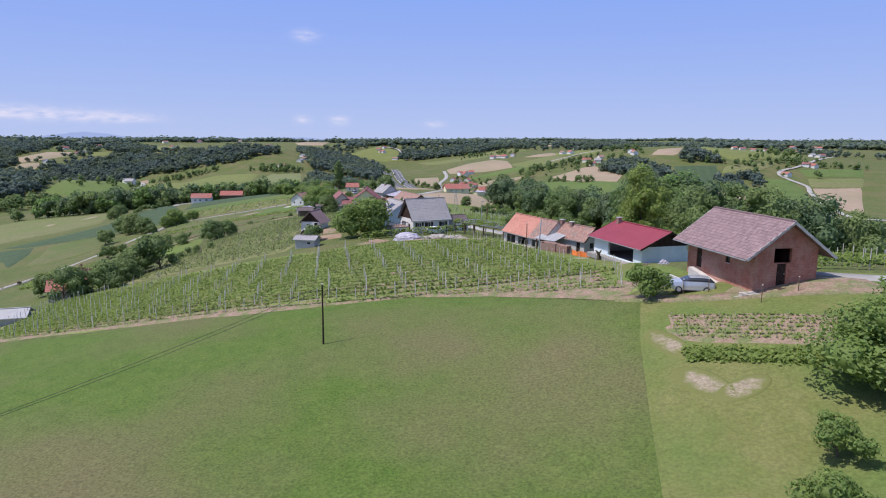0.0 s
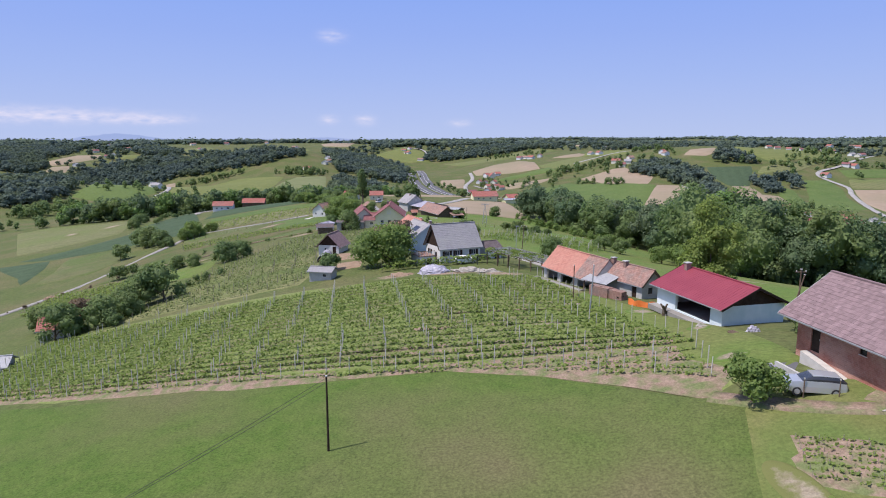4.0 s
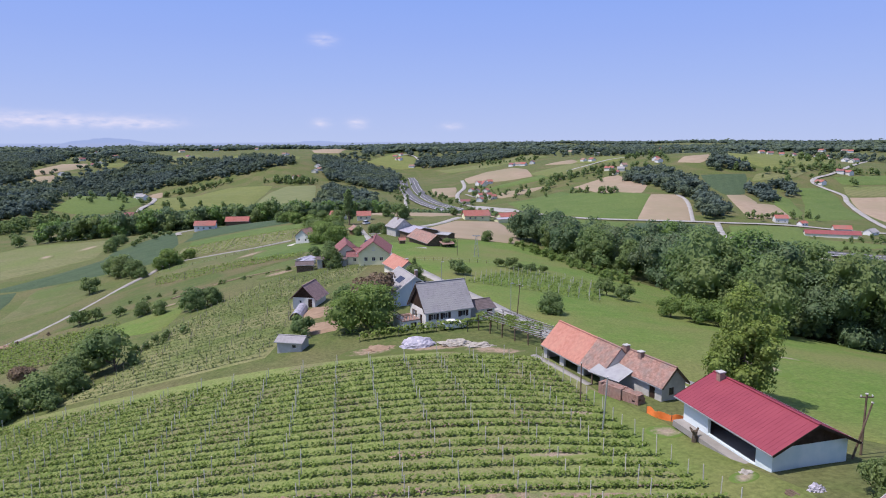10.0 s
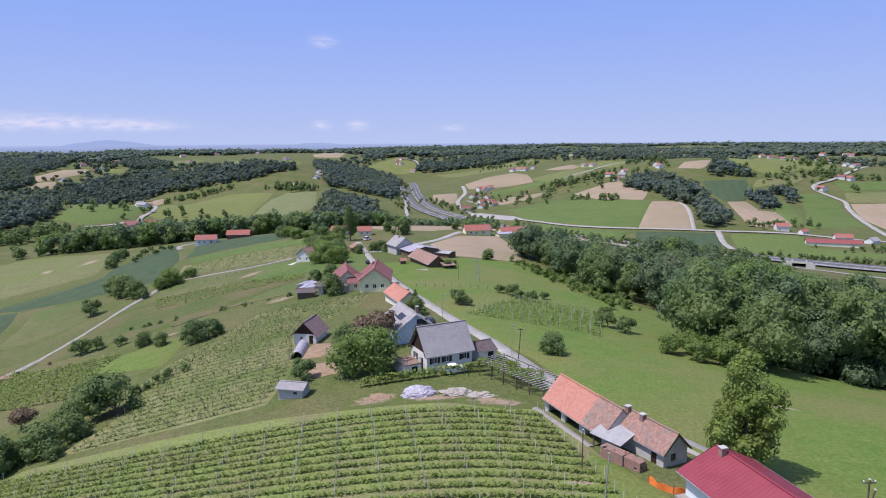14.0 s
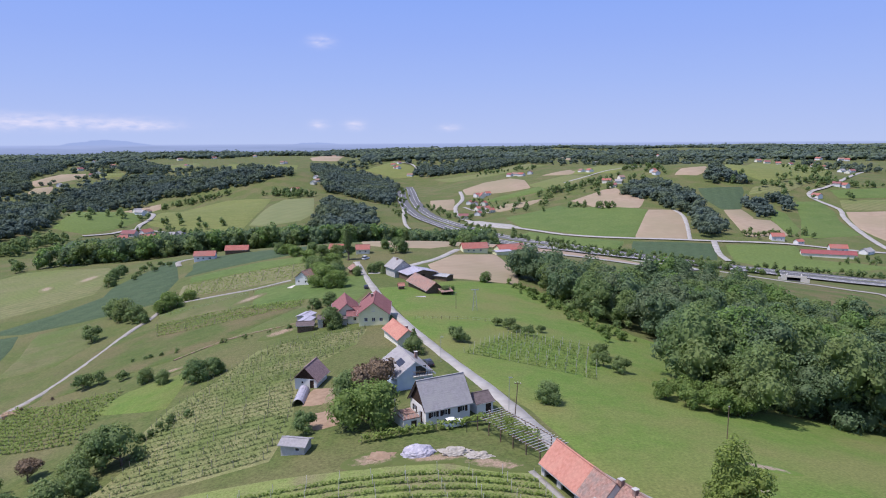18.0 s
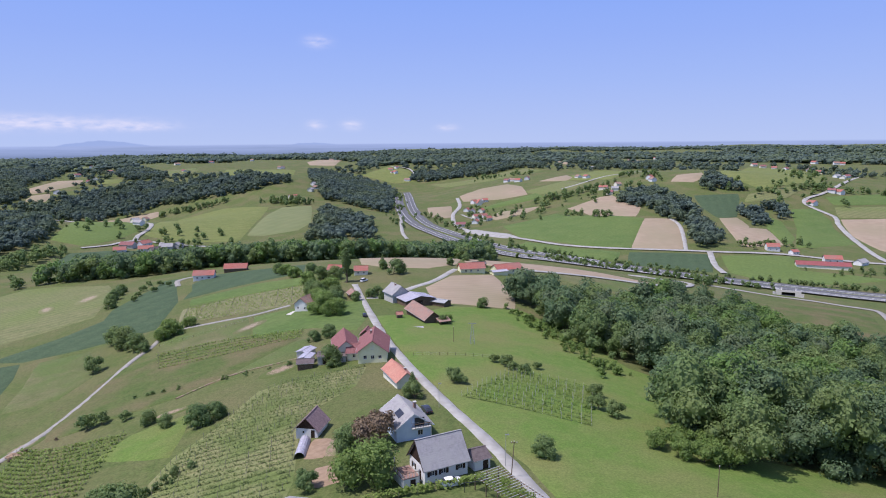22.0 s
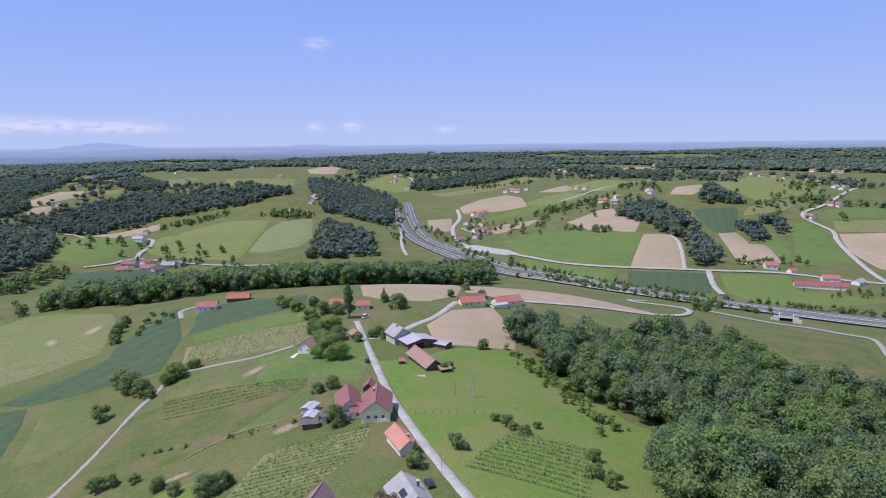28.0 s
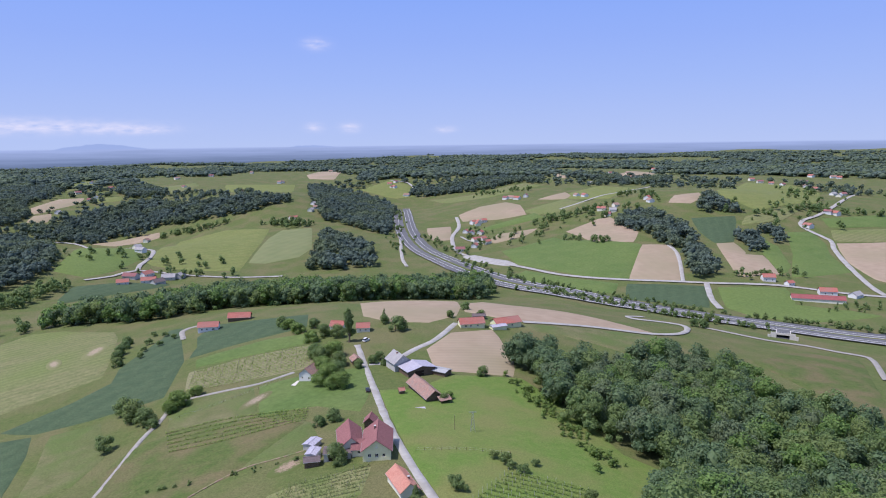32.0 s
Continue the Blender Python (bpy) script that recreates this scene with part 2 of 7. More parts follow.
M["yellow"] = mat("yellow_render", (0.72, 0.70, 0.42), (0.78, 0.76, 0.5), 1.5, bump=0.1)
M["blue"] = mat("pale_blue_render", (0.50, 0.60, 0.70), (0.58, 0.67, 0.76), 1.5, bump=0.1)
M["mint"] = mat("pale_mint_render", (0.55, 0.68, 0.70), (0.68, 0.77, 0.78), 1.2, bump=0.1, c3=(0.72, 0.76, 0.75))
M["greywall"] = mat("grey_render", (0.42, 0.41, 0.39), (0.52, 0.51, 0.48), 0.8, bump=0.3)
M["brick"] = mat("red_brick", (0.39, 0.15, 0.105), (0.48, 0.205, 0.145), 0.5, bump=0.5, fine=0.07, c3=(0.50, 0.27, 0.20), coarse=1.6)


def block_wall(m):
    """Courses of clay blocks with pale uneven mortar, on top of a brick colour."""
    n, l = m.node_tree.nodes, m.node_tree.links
    b = n["Principled BSDF"]
    colour = b.inputs["Base Color"].links[0].from_socket
    geo = n.new("ShaderNodeNewGeometry")
    sp = n.new("ShaderNodeSeparateXYZ")
    l.new(geo.outputs["Position"], sp.inputs[0])
    ad = n.new("ShaderNodeMath")
    l.new(sp.outputs["X"], ad.inputs[0])
    l.new(sp.outputs["Y"], ad.inputs[1])
    cb = n.new("ShaderNodeCombineXYZ")
    l.new(ad.outputs[0], cb.inputs["X"])
    l.new(sp.outputs["Z"], cb.inputs["Y"])
    bt = n.new("ShaderNodeTexBrick")
    for key, v in (("Scale", 1.0), ("Brick Width", 0.26), ("Row Height", 0.14), ("Mortar Size", 0.008), ("Mortar Smooth", 0.3), ("Bias", -0.2)):
        bt.inputs[key].default_value = v
    bt.inputs["Color1"].default_value = (1, 1, 1, 1)
    bt.inputs["Color2"].default_value = (0.82, 0.8, 0.8, 1)
    bt.inputs["Mortar"].default_value = (1.05, 1.3, 1.4, 1)
    l.new(cb.outputs[0], bt.inputs["Vector"])
    mx = n.new("ShaderNodeMixRGB")
    mx.blend_type = "MULTIPLY"
    mx.inputs["Fac"].default_value = 1
    l.new(colour, mx.inputs["Color1"])
    l.new(bt.outputs["Color"], mx.inputs["Color2"])
    l.new(mx.outputs["Color"], b.inputs["Base Color"])


block_wall(M["brick"])
M["olive"] = mat("short_olive_lawn", (0.135, 0.15, 0.045), (0.165, 0.17, 0.06), 1.4, fine=0.15, bump=0.5, c3=(0.11, 0.155, 0.04), coarse=8, grain=0.3, grain_size=0.25)
M["leaf_yellow"] = mat("yellow_green_leaves", (0.19, 0.27, 0.055), (0.26, 0.33, 0.075), 1.0, rough=0.7, per_island=0.25, thin=0.5)
M["wood"] = mat("weathered_wood", (0.11, 0.075, 0.05), (0.19, 0.14, 0.10), 0.4, bump=0.5)
M["stake"] = mat("grey_weathered_stakes", (0.26, 0.23, 0.18), (0.36, 0.32, 0.26), 0.4, bump=0.4)
M["darkwood"] = mat("dark_stained_wood", (0.035, 0.022, 0.016), (0.06, 0.04, 0.03), 0.4, bump=0.4)
M["orange_tile"] = mat("orange_clay_tile", (0.43, 0.19, 0.14), (0.49, 0.235, 0.18), 0.5, bump=0.3, c3=(0.48, 0.24, 0.18), coarse=3, per_island=0.07)
M["old_tile"] = mat("old_clay_tile", (0.29, 0.165, 0.13), (0.38, 0.235, 0.19), 0.35, bump=0.5, c3=(0.27, 0.20, 0.17), coarse=1.2, per_island=0.15)
M["red_tile"] = mat("red_clay_tile", (0.33, 0.115, 0.09), (0.40, 0.155, 0.125), 0.8, bump=0.3, c3=(0.32, 0.155, 0.13))
M["farm_red"] = mat("dark_red_sheet_roof", (0.235, 0.06, 0.06), (0.28, 0.08, 0.078), 2.0, rough=0.7, bump=0.2)
M["plum_tile"] = mat("plum_clay_tile", (0.22, 0.098, 0.098), (0.28, 0.132, 0.127), 0.6, bump=0.3)
M["crimson"] = mat("crimson_sheet_roof", (0.235, 0.034, 0.052), (0.27, 0.044, 0.062), 2, rough=0.55)
M["grey_tile"] = mat("grey_cement_tile", (0.27, 0.258, 0.262), (0.345, 0.33, 0.335), 0.6, bump=0.3, c3=(0.34, 0.33, 0.32), coarse=2.5)
M["brown_tile"] = mat("brown_cement_tile", (0.215, 0.15, 0.15), (0.275, 0.195, 0.195), 0.4, bump=0.3, per_island=0.13)
M["loose_tile"] = mat("loose_brown_tile", (0.215, 0.15, 0.15), (0.275, 0.195, 0.195), 0.4, bump=0.3, per_object=0.13)
M["dark_tile"] = mat("dark_brown_tile", (0.12, 0.095, 0.095), (0.16, 0.13, 0.13), 0.6, bump=0.3)
M["sheet"] = mat("grey_corrugated_sheet", (0.30, 0.30, 0.31), (0.38, 0.38, 0.385), 0.7, rough=0.65, c3=(0.36, 0.36, 0.35), coarse=2)
M["glass"] = mat("window_glass", (0.03, 0.035, 0.045), (0.05, 0.055, 0.065), 1, rough=0.12)
M["concrete"] = mat("concrete", (0.50, 0.47, 0.42), (0.60, 0.57, 0.52), 0.6, bump=0.3)
M["metal"] = mat("galvanised_metal", (0.42, 0.43, 0.44), (0.5, 0.51, 0.52), 1, rough=0.5, metal=0.6)
M["black"] = mat("black_rubber", (0.02, 0.02, 0.02), (0.03, 0.03, 0.03), 1, rough=0.7)
M["silver"] = mat("silver_car_paint", (0.55, 0.57, 0.6), (0.6, 0.62, 0.65), 2, rough=0.25, metal=0.5)
M["whitepaint"] = mat("white_car_paint", (0.78, 0.78, 0.78), (0.82, 0.82, 0.82), 2, rough=0.25)
M["darkpaint"] = mat("dark_car_paint", (0.03, 0.03, 0.04), (0.04, 0.04, 0.05), 2, rough=0.2)
M["orange"] = mat("orange_plastic_mesh", (0.75, 0.17, 0.03), (0.82, 0.22, 0.05), 0.5, rough=0.6)
M["film"] = mat("white_plastic_sheet", (0.33, 0.31, 0.36), (0.46, 0.435, 0.49), 0.6, rough=0.45)
M["rubble"] = mat("rubble", (0.36, 0.325, 0.28), (0.50, 0.46, 0.40), 0.4, bump=0.6, per_island=0.25)
M["redearth"] = mat("turned_earth", (0.26, 0.18, 0.12), (0.33, 0.235, 0.16), 1.2, bump=0.6)
M["tan"] = mat("dry_bare_ground", (0.235, 0.165, 0.118), (0.30, 0.22, 0.16), 0.7, bump=0.6, fine=0.15, c3=(0.15, 0.175, 0.07), coarse=1.3, grain=0.35, grain_size=0.2)

# ---- ground form ----
def grid_of(xs, ys, radius):
    return [(x, y, radius) for y in ys for x in xs]

RISES_LOCAL = [5.7, -1.3, -4.0, -2.3, 0.6]
RISES_NEAR = [4.6, 8.0, 5.8, 3.5, 0.1, -0.6, 13.6, 14.1, -4.8, 11.5, 2.7, -5.3, -2.9, 7.4, 5.9, 1.4, -1.3, -1.6, -2.1, -10.7]
RISES_MID = [-11.1, -14.6, 24.2, 39.7, -6.8, 1.6, 0.2, 29.3, -4.1, -16.8, -9.0, 0.3, 8.4, -36.6, 9.2, 3.7, 20.8, -8.1, 37.3, 14.1, 19.4, -21.1, 25.0, -20.2, -59.3, 3.2, -1.4, 2.1, -8.2, 44.9, 64.6, -36.2, 17.3, 3.1, -33.8]
RISES_WIDE = [22.0, -10.4, 12.6, 12.7, 10.4, -23.9, 19.7, 2.4, -17.0, -2.6, 10.9, -21.0, -57.9, 12.2, -12.2, 17.9, -1.0, 38.6, 8.0, 20.8, 3.8, 0.5, 5.4, -10.2, 5.6, 13.8, -4.5, 11.7, -0.2, 13.0]
CENTRES = np.array(
    [(34, 34, 20), (14, 44, 20), (16, 18, 20), (40, 60, 20), (20, 70, 20)]
    + grid_of((-120, -40, 40, 120), (-30, 50, 130, 210, 290), 72)
    + grid_of((-460, -280, -100, 80, 260, 440), (400, 560, 720, 880, 1060), 150)
    + grid_of((-280, -100, 80, 260), (1240,), 150) + [(-60, 1480, 150)]
    + grid_of((-1300, -650, 0, 650, 1300), (-500, 200, 900, 1500, 2300, 3400), 560), float)
HEIGHTS = np.array(RISES_LOCAL + RISES_NEAR + RISES_MID + RISES_WIDE)


FAR_RISE = 26


def height(x, y):
    """The ground's height: a broad plain with rounded hills on it, rolling farther out."""
    x, y = np.asarray(x, float), np.asarray(y, float)
    r = np.hypot(x, y)
    z = -22 + FAR_RISE * np.clip((r - 1000) / 4000, 0, 1)
    for (cx, cy, s), h in zip(CENTRES, HEIGHTS):
        z = z + h * np.exp(-((x - cx) ** 2 + (y - cy) ** 2) / (2 * s * s))
    k = np.clip((r - 1500) / 1200, 0, 1)
    z = z + k * (8 * np.sin(x / 190 + 1.0 + np.sin(y / 330)) * np.cos(y / 260 + 0.4) + 6 * np.sin((x + 0.7 * y) / 410) + 3 * np.sin(x / 83 + y / 120))
    z = z + np.where(x < 0, 46, 14) * np.clip((r - 2200) / 2700, 0, 1) * x / 2450
    return z


def ground_z(x, y):
    """The same height for a single place."""
    r = math.hypot(x, y)
    z = -22 + FAR_RISE * min(max((r - 1000) / 4000, 0), 1)
    z += float(np.dot(HEIGHTS, np.exp(-((x - CENTRES[:, 0]) ** 2 + (y - CENTRES[:, 1]) ** 2) / (2 * CENTRES[:, 2] ** 2))))
    if r > 1500:
        k = min((r - 1500) / 1200, 1)
        z += k * (8 * math.sin(x / 190 + 1.0 + math.sin(y / 330)) * math.cos(y / 260 + 0.4) + 6 * math.sin((x + 0.7 * y) / 410) + 3 * math.sin(x / 83 + y / 120))
        z += (46 if x < 0 else 14) * min(max((r - 2200) / 2700, 0), 1) * x / 2450
    return z


def mesh_object(name, verts, faces, material, parent=None, label="", smooth=False):
    me = bpy.data.meshes.new(name)
    me.from_pydata([tuple(v) for v in verts], [], [tuple(f) for f in faces])
    me.materials.append(material)
    if smooth:
        me.shade_smooth()
    me.update()
    ob = new(name, me)
    if parent:
        ob.parent = parent
    if label:
        ob["label"] = label
    return ob


def part(name, bm, material, parent, label=""):
    me = bpy.data.meshes.new(name)
    bm.to_mesh(me)
    bm.free()
    me.materials.append(material)
    ob = new(name, me)
    ob.parent = parent
    if label:
        ob["label"] = label
    return ob


def steps(*spans):
    out = []
    for a, b, s in spans:
        out += list(np.arange(a, b, s))
    return np.array(out)


gx = steps((-5000, -700, 120), (-700, -180, 20), (-180, -70, 6), (-70, 70, 2.5), (70, 180, 6), (180, 700, 20), (700, 5001, 120))
gy = steps((-1600, -60, 140), (-60, -20, 6), (-20, 130, 2.5), (130, 330, 6), (330, 1300, 15), (1300, 5001, 90))
GX, GY = np.meshgrid(gx, gy)
GZ = height(GX, GY)
nx, ny = len(gx), len(gy)
quads = [(j * nx + i, j * nx + i + 1, (j + 1) * nx + i + 1, (j + 1) * nx + i) for j in range(ny - 1) for i in range(nx - 1)]
ground = mesh_object("ground", np.stack([GX.ravel(), GY.ravel(), GZ.ravel()], -1), quads, M["grass"], smooth=True)
tagged(ground, "rolling green grassland with dry patches", "ground", kind="structure")


def drape(name, outline, material, lift, step, label, category="field", kind="structure"):
    """A patch of ground cover that follows the ground."""
    from mathutils.geometry import tessellate_polygon
    bm = bmesh.new()
    vs = [bm.verts.new((x, y, 0)) for x, y in outline]
    for tri in tessellate_polygon([[Vector((x, y, 0)) for x, y in outline]]):
        try:
            bm.faces.new([vs[i] for i in tri])
        except ValueError:
            pass
    for _ in range(7):
        long = [e for e in bm.edges if e.calc_length() > step]
        if not long:
            break
        bmesh.ops.subdivide_edges(bm, edges=long, cuts=1, use_grid_fill=True)
        bmesh.ops.triangulate(bm, faces=[f for f in bm.faces if len(f.verts) > 3])
    for v in bm.verts:
        v.co.z = ground_z(v.co.x, v.co.y) + lift
    rim = {}
    for e in [e for e in bm.edges if e.is_boundary]:
        a, b = e.verts
        d = Vector((b.co.y - a.co.y, a.co.x - b.co.x, 0)).normalized()
        mid = (a.co + b.co) / 2
        if d.dot(e.link_faces[0].calc_center_median() - mid) > 0:
            d = -d
        for v in (a, b):
            rim[v] = rim.get(v, Vector((0, 0, 0))) + d
    low_rim = {v: bm.verts.new((v.co.x + d.x * lift * 2.5, v.co.y + d.y * lift * 2.5, v.co.z - lift * 1.5)) for v, d in rim.items()}
    for e in [e for e in bm.edges if e.is_boundary]:
        a, b = e.verts
        bm.faces.new([a, b, low_rim[b], low_rim[a]])
    bmesh.ops.recalc_face_normals(bm, faces=bm.faces)
    if sum(f.normal.z for f in bm.faces) < 0:
        bmesh.ops.reverse_faces(bm, faces=bm.faces)
    me = bpy.data.meshes.new(name)
    bm.to_mesh(me)
    bm.free()
    me.materials.append(material)
    me.shade_smooth()
    return tagged(new(name, me), label, category, kind=kind)


def smooth_line(points, step):
    """A rounded line through points, at even steps."""
    p = np.array(points, float)
    p = np.vstack([2 * p[0] - p[1], p, 2 * p[-1] - p[-2]])
    out = []
    for i in range(1, len(p) - 2):
        n = max(2, int(np.linalg.norm(p[i + 1] - p[i]) / step))
        for k in range(n):
            t = k / n
            a, b, c, d = p[i - 1], p[i], p[i + 1], p[i + 2]
            out.append(0.5 * (2 * b + (c - a) * t + (2 * a - 5 * b + 4 * c - d) * t * t + (3 * b - a - 3 * c + d) * t ** 3))
    out.append(p[-2])
    return np.array(out)


def ribbon(name, points, width, material, lift, label, step=6.0, shift=0.0, category="road", kind="structure"):
    """A strip along a line, with a slightly uneven edge and real thickness at its sides."""
    c = smooth_line(points, step)
    d = np.gradient(c, axis=0)
    d /= np.linalg.norm(d, axis=1)[:, None] + 1e-9
    nrm = np.stack([-d[:, 1], d[:, 0]], -1)
    rng = np.random.RandomState(len(points) * 7)
    verts, faces = [], []
    for i, (q, n) in enumerate(zip(c, nrm)):
        w = width / 2 * (1 + 0.06 * rng.randn())
        zc = ground_z(*(q + n * shift))
        for s, dz in ((-1.12, -0.3), (-1, 0), (0, 0.02), (1, 0), (1.12, -0.3)):
            x, y = q + n * (shift + s * w)
            verts.append((x, y, max(zc, ground_z(x, y)) + lift + dz))
    for i in range(len(c) - 1):
        for k in range(4):
            a = i * 5 + k
            faces.append((a, a + 5, a + 6, a + 1))
    ob = mesh_object(name, verts, faces, material, smooth=True)
    return tagged(ob, label, category, kind=kind)

# ---- fields and roads ----
FIELDS_SLOPE = [
    ("hay", [(-205, 303), (-303, 455), (-293, 479), (-271, 478), (-219, 448), (-205, 424), (-182, 366), (-172, 336)]),
    ("wheat", [(-189, 279), (-170, 305), (-161, 325), (-167, 347), (-165, 400), (-170, 423), (-162, 424), (-148, 384), (-131, 342), (-122, 292), (-149, 279), (-170, 273)]),
    ("wheat", [(-129, 345), (-131, 365), (-139, 388), (-138, 418), (-94, 416), (-78, 416), (-72, 377), (-112, 356)]),
    ("wheat", [(-161, 236), (-192, 268), (-170, 270), (-161, 251), (-150, 219)]),
    ("straw", [(-113, 297), (-120, 321), (-90, 332), (-62, 339), (-55, 303), (-86, 296)]),
]
FIELDS_PLOT = [
    ("green", [(-119, 328), (-123, 341), (-91, 359), (-66, 362), (-63, 344), (-91, 335)]),
    ("dry", [(-108, 284), (-79, 285), (-68, 250), (-84, 246), (-104, 254), (-110, 269)]),
    ("green", [(-66, 249), (-75, 285), (-57, 292), (-40, 294), (-30, 296), (-25, 257), (-26, 238), (-44, 250)]),
    ("dry", [(-60, 201), (-41, 205), (-39, 218), (-44, 232), (-51, 238), (-56, 216)]),
    ("dry", [(-148, 238), (-160, 268), (-142, 273), (-123, 237), (-125, 218), (-141, 214)]),
    ("lawn", [(-79, 154), (-75, 165), (-63, 171), (-60, 159), (-58, 145)]),
    ("moor", [(-118, 208), (-112, 240), (-96, 250), (-66, 246), (-46, 232), (-62, 198), (-75, 189), (-105, 178)]),
]
FIELDS_RIDGE = [
    ("soil", [(-48, 462), (-6, 512), (21, 520), (20, 427), (16, 394), (0, 374), (-22, 376), (-39, 395)]),
    ("soil", [(25, 448), (44, 530), (60, 484), (98, 458), (127, 422), (144, 404), (99, 400), (48, 392), (24, 409)]),
    ("dry", [(55, 382), (98, 391), (148, 396), (130, 371), (108, 353), (80, 368), (53, 372)]),
    ("soil", [(0, 322), (13, 352), (36, 363), (40, 311), (38, 290), (4, 290)]),
    ("moor", [(186, 362), (238, 400), (268, 389), (239, 336), (222, 301), (202, 273), (186, 274), (196, 320)]),
]
FIELDS_VALLEY = [
    ("bright", [(-330, 781), (-348, 799), (-355, 859), (-405, 1070), (-332, 1075), (-252, 1033), (-235, 915), (-225, 770), (-286, 770)]),
    ("pale", [(-221, 803), (-230, 951), (-227, 1019), (-186, 1038), (-158, 874), (-166, 828), (-201, 801)]),
    ("soil", [(266, 799), (298, 796), (288, 740), (255, 652), (209, 664)]),
    ("green", [(99, 860), (176, 907), (184, 874), (264, 803), (206, 665), (164, 690), (108, 766)]),
    ("green", [(76, 684), (110, 731), (151, 680), (191, 650), (177, 614), (137, 644)]),
    ("wheat", [(201, 646), (272, 632), (247, 560), (184, 590)]),
    ("green", [(286, 628), (352, 628), (330, 571), (366, 550), (382, 531), (320, 516), (274, 528), (265, 561)]),
]
FIELDS_EAST = [
    ("soil", [(201, 935), (258, 983), (275, 981), (274, 919), (283, 876), (259, 818), (214, 840), (212, 876)]),
    ("wheat", [(381, 935), (448, 945), (428, 905), (393, 834), (365, 819), (368, 873)]),
    ("soil", [(366, 815), (392, 826), (381, 769), (402, 771), (374, 685), (326, 667), (332, 693)]),
    ("green", [(442, 850), (447, 827), (411, 730), (381, 686), (409, 780)]),
    ("green", [(495, 885), (527, 888), (520, 845), (497, 795), (468, 707), (385, 672), (452, 791)]),
    ("soil", [(536, 839), (597, 835), (474, 650), (474, 671), (499, 755)]),
    ("green", [(578, 945), (692, 973), (648, 909), (568, 908)]),
    ("hay", [(561, 894), (639, 893), (602, 842), (541, 851)]),
]
FIELDS_EAST_HILL = [
    ("bright", [(491, 1102), (701, 1436), (764, 1367), (729, 1208), (625, 1048), (574, 1023), (495, 974), (476, 1047)]),
    ("hay", [(466, 946), (561, 998), (566, 988), (512, 938), (443, 911)]),
    ("soil", [(380, 1022), (404, 1063), (448, 1075), (434, 1041), (406, 1010)]),
    ("bright", [(284, 1299), (378, 1446), (434, 1346), (314, 1128), (262, 1199)]),
    ("soil", [(212, 1244), (277, 1322), (271, 1242), (252, 1204)]),
    ("soil", [(343, 1748), (429, 2190), (462, 2168), (348, 1664)]),
    ("soil", [(485, 1732), (642, 2111), (695, 1998), (537, 1625)]),
    ("hay", [(171, 1143), (252, 1198), (272, 1129), (230, 1093), (183, 1097)]),
]
FIELDS_MIDDLE = [
    ("hay", [(3, 1531), (133, 1502), (177, 1548), (236, 1586), (259, 1522), (221, 1484), (137, 1415), (53, 1458)]),
    ("soil", [(61, 1203), (100, 1259), (150, 1260), (168, 1203), (166, 1115), (118, 1112), (63, 1132)]),
    ("soil", [(-1, 1090), (36, 1092), (30, 980), (8, 970)]),
    ("green", [(71, 1029), (130, 1054), (188, 1071), (181, 1110), (104, 1066)]),
    ("soil", [(92, 946), (107, 994), (166, 994), (144, 964), (96, 930)]),
    ("soil", [(-365, 2013), (-343, 2555), (-311, 2472), (-260, 1820), (-328, 1854)]),
    ("bright", [(-166, 1645), (-102, 1770), (-55, 1707), (-31, 1591), (-78, 1572)]),
]
FIELDS_WEST_HILL = [
    ("soil", [(-780, 1308), (-785, 1414), (-746, 1437), (-724, 1366), (-740, 1300), (-745, 1253)]),
    ("soil", [(-721, 1192), (-735, 1235), (-719, 1262), (-697, 1204)]),
    ("soil", [(-567, 1108), (-504, 1152), (-476, 1161), (-467, 1134), (-500, 1120), (-530, 1108)]),
    ("bright", [(-515, 1690), (-343, 1690), (-312, 1503), (-390, 1482), (-465, 1545)]),
    ("hay", [(-674, 1625), (-611, 1739), (-584, 1682), (-578, 1513)]),
    ("hay", [(-914, 1665), (-932, 1839), (-853, 1771), (-830, 1608), (-837, 1545)]),
    ("bright", [(-725, 1424), (-680, 1470), (-660, 1415), (-685, 1392)]),
    ("green", [(-413, 726), (-437, 808), (-540, 1060), (-381, 848), (-358, 802), (-364, 745), (-376, 714)]),
    ("wheat", [(-340, 594), (-364, 668), (-329, 700), (-280, 700), (-316, 651)]),
]
FIELD_LABELS = {
    "lawn": "bright green mown grass on the slope",
    "moor": "rough grass with olive and brown patches",
    "hay": "pale yellow-green hay meadow with mowing lines",
    "wheat": "dark blue-green wheat field on a slope",
    "straw": "pale straw-coloured strip of old vine rows",
    "dry": "patchy dry grass plot beside a track",
    "bright": "bright green mown field in the valley",
    "pale": "pale green mown field in the valley",
    "soil": "bare reddish-tan ploughed field",
    "green": "deep green crop field beside the road",
}
for i, (kind_name, outline) in enumerate(FIELDS_SLOPE + FIELDS_PLOT):
    drape("field", outline, M[kind_name], 0.12 + 0.012 * i, 11, FIELD_LABELS[kind_name])
for i, (kind_name, outline) in enumerate(FIELDS_RIDGE):
    drape("field", outline, M[kind_name], 0.3 + 0.02 * i, 14, FIELD_LABELS[kind_name])
for i, (kind_name, outline) in enumerate(FIELDS_VALLEY + FIELDS_EAST):
    drape("field", outline, M[kind_name], 0.45 + 0.02 * i, 24, FIELD_LABELS[kind_name])
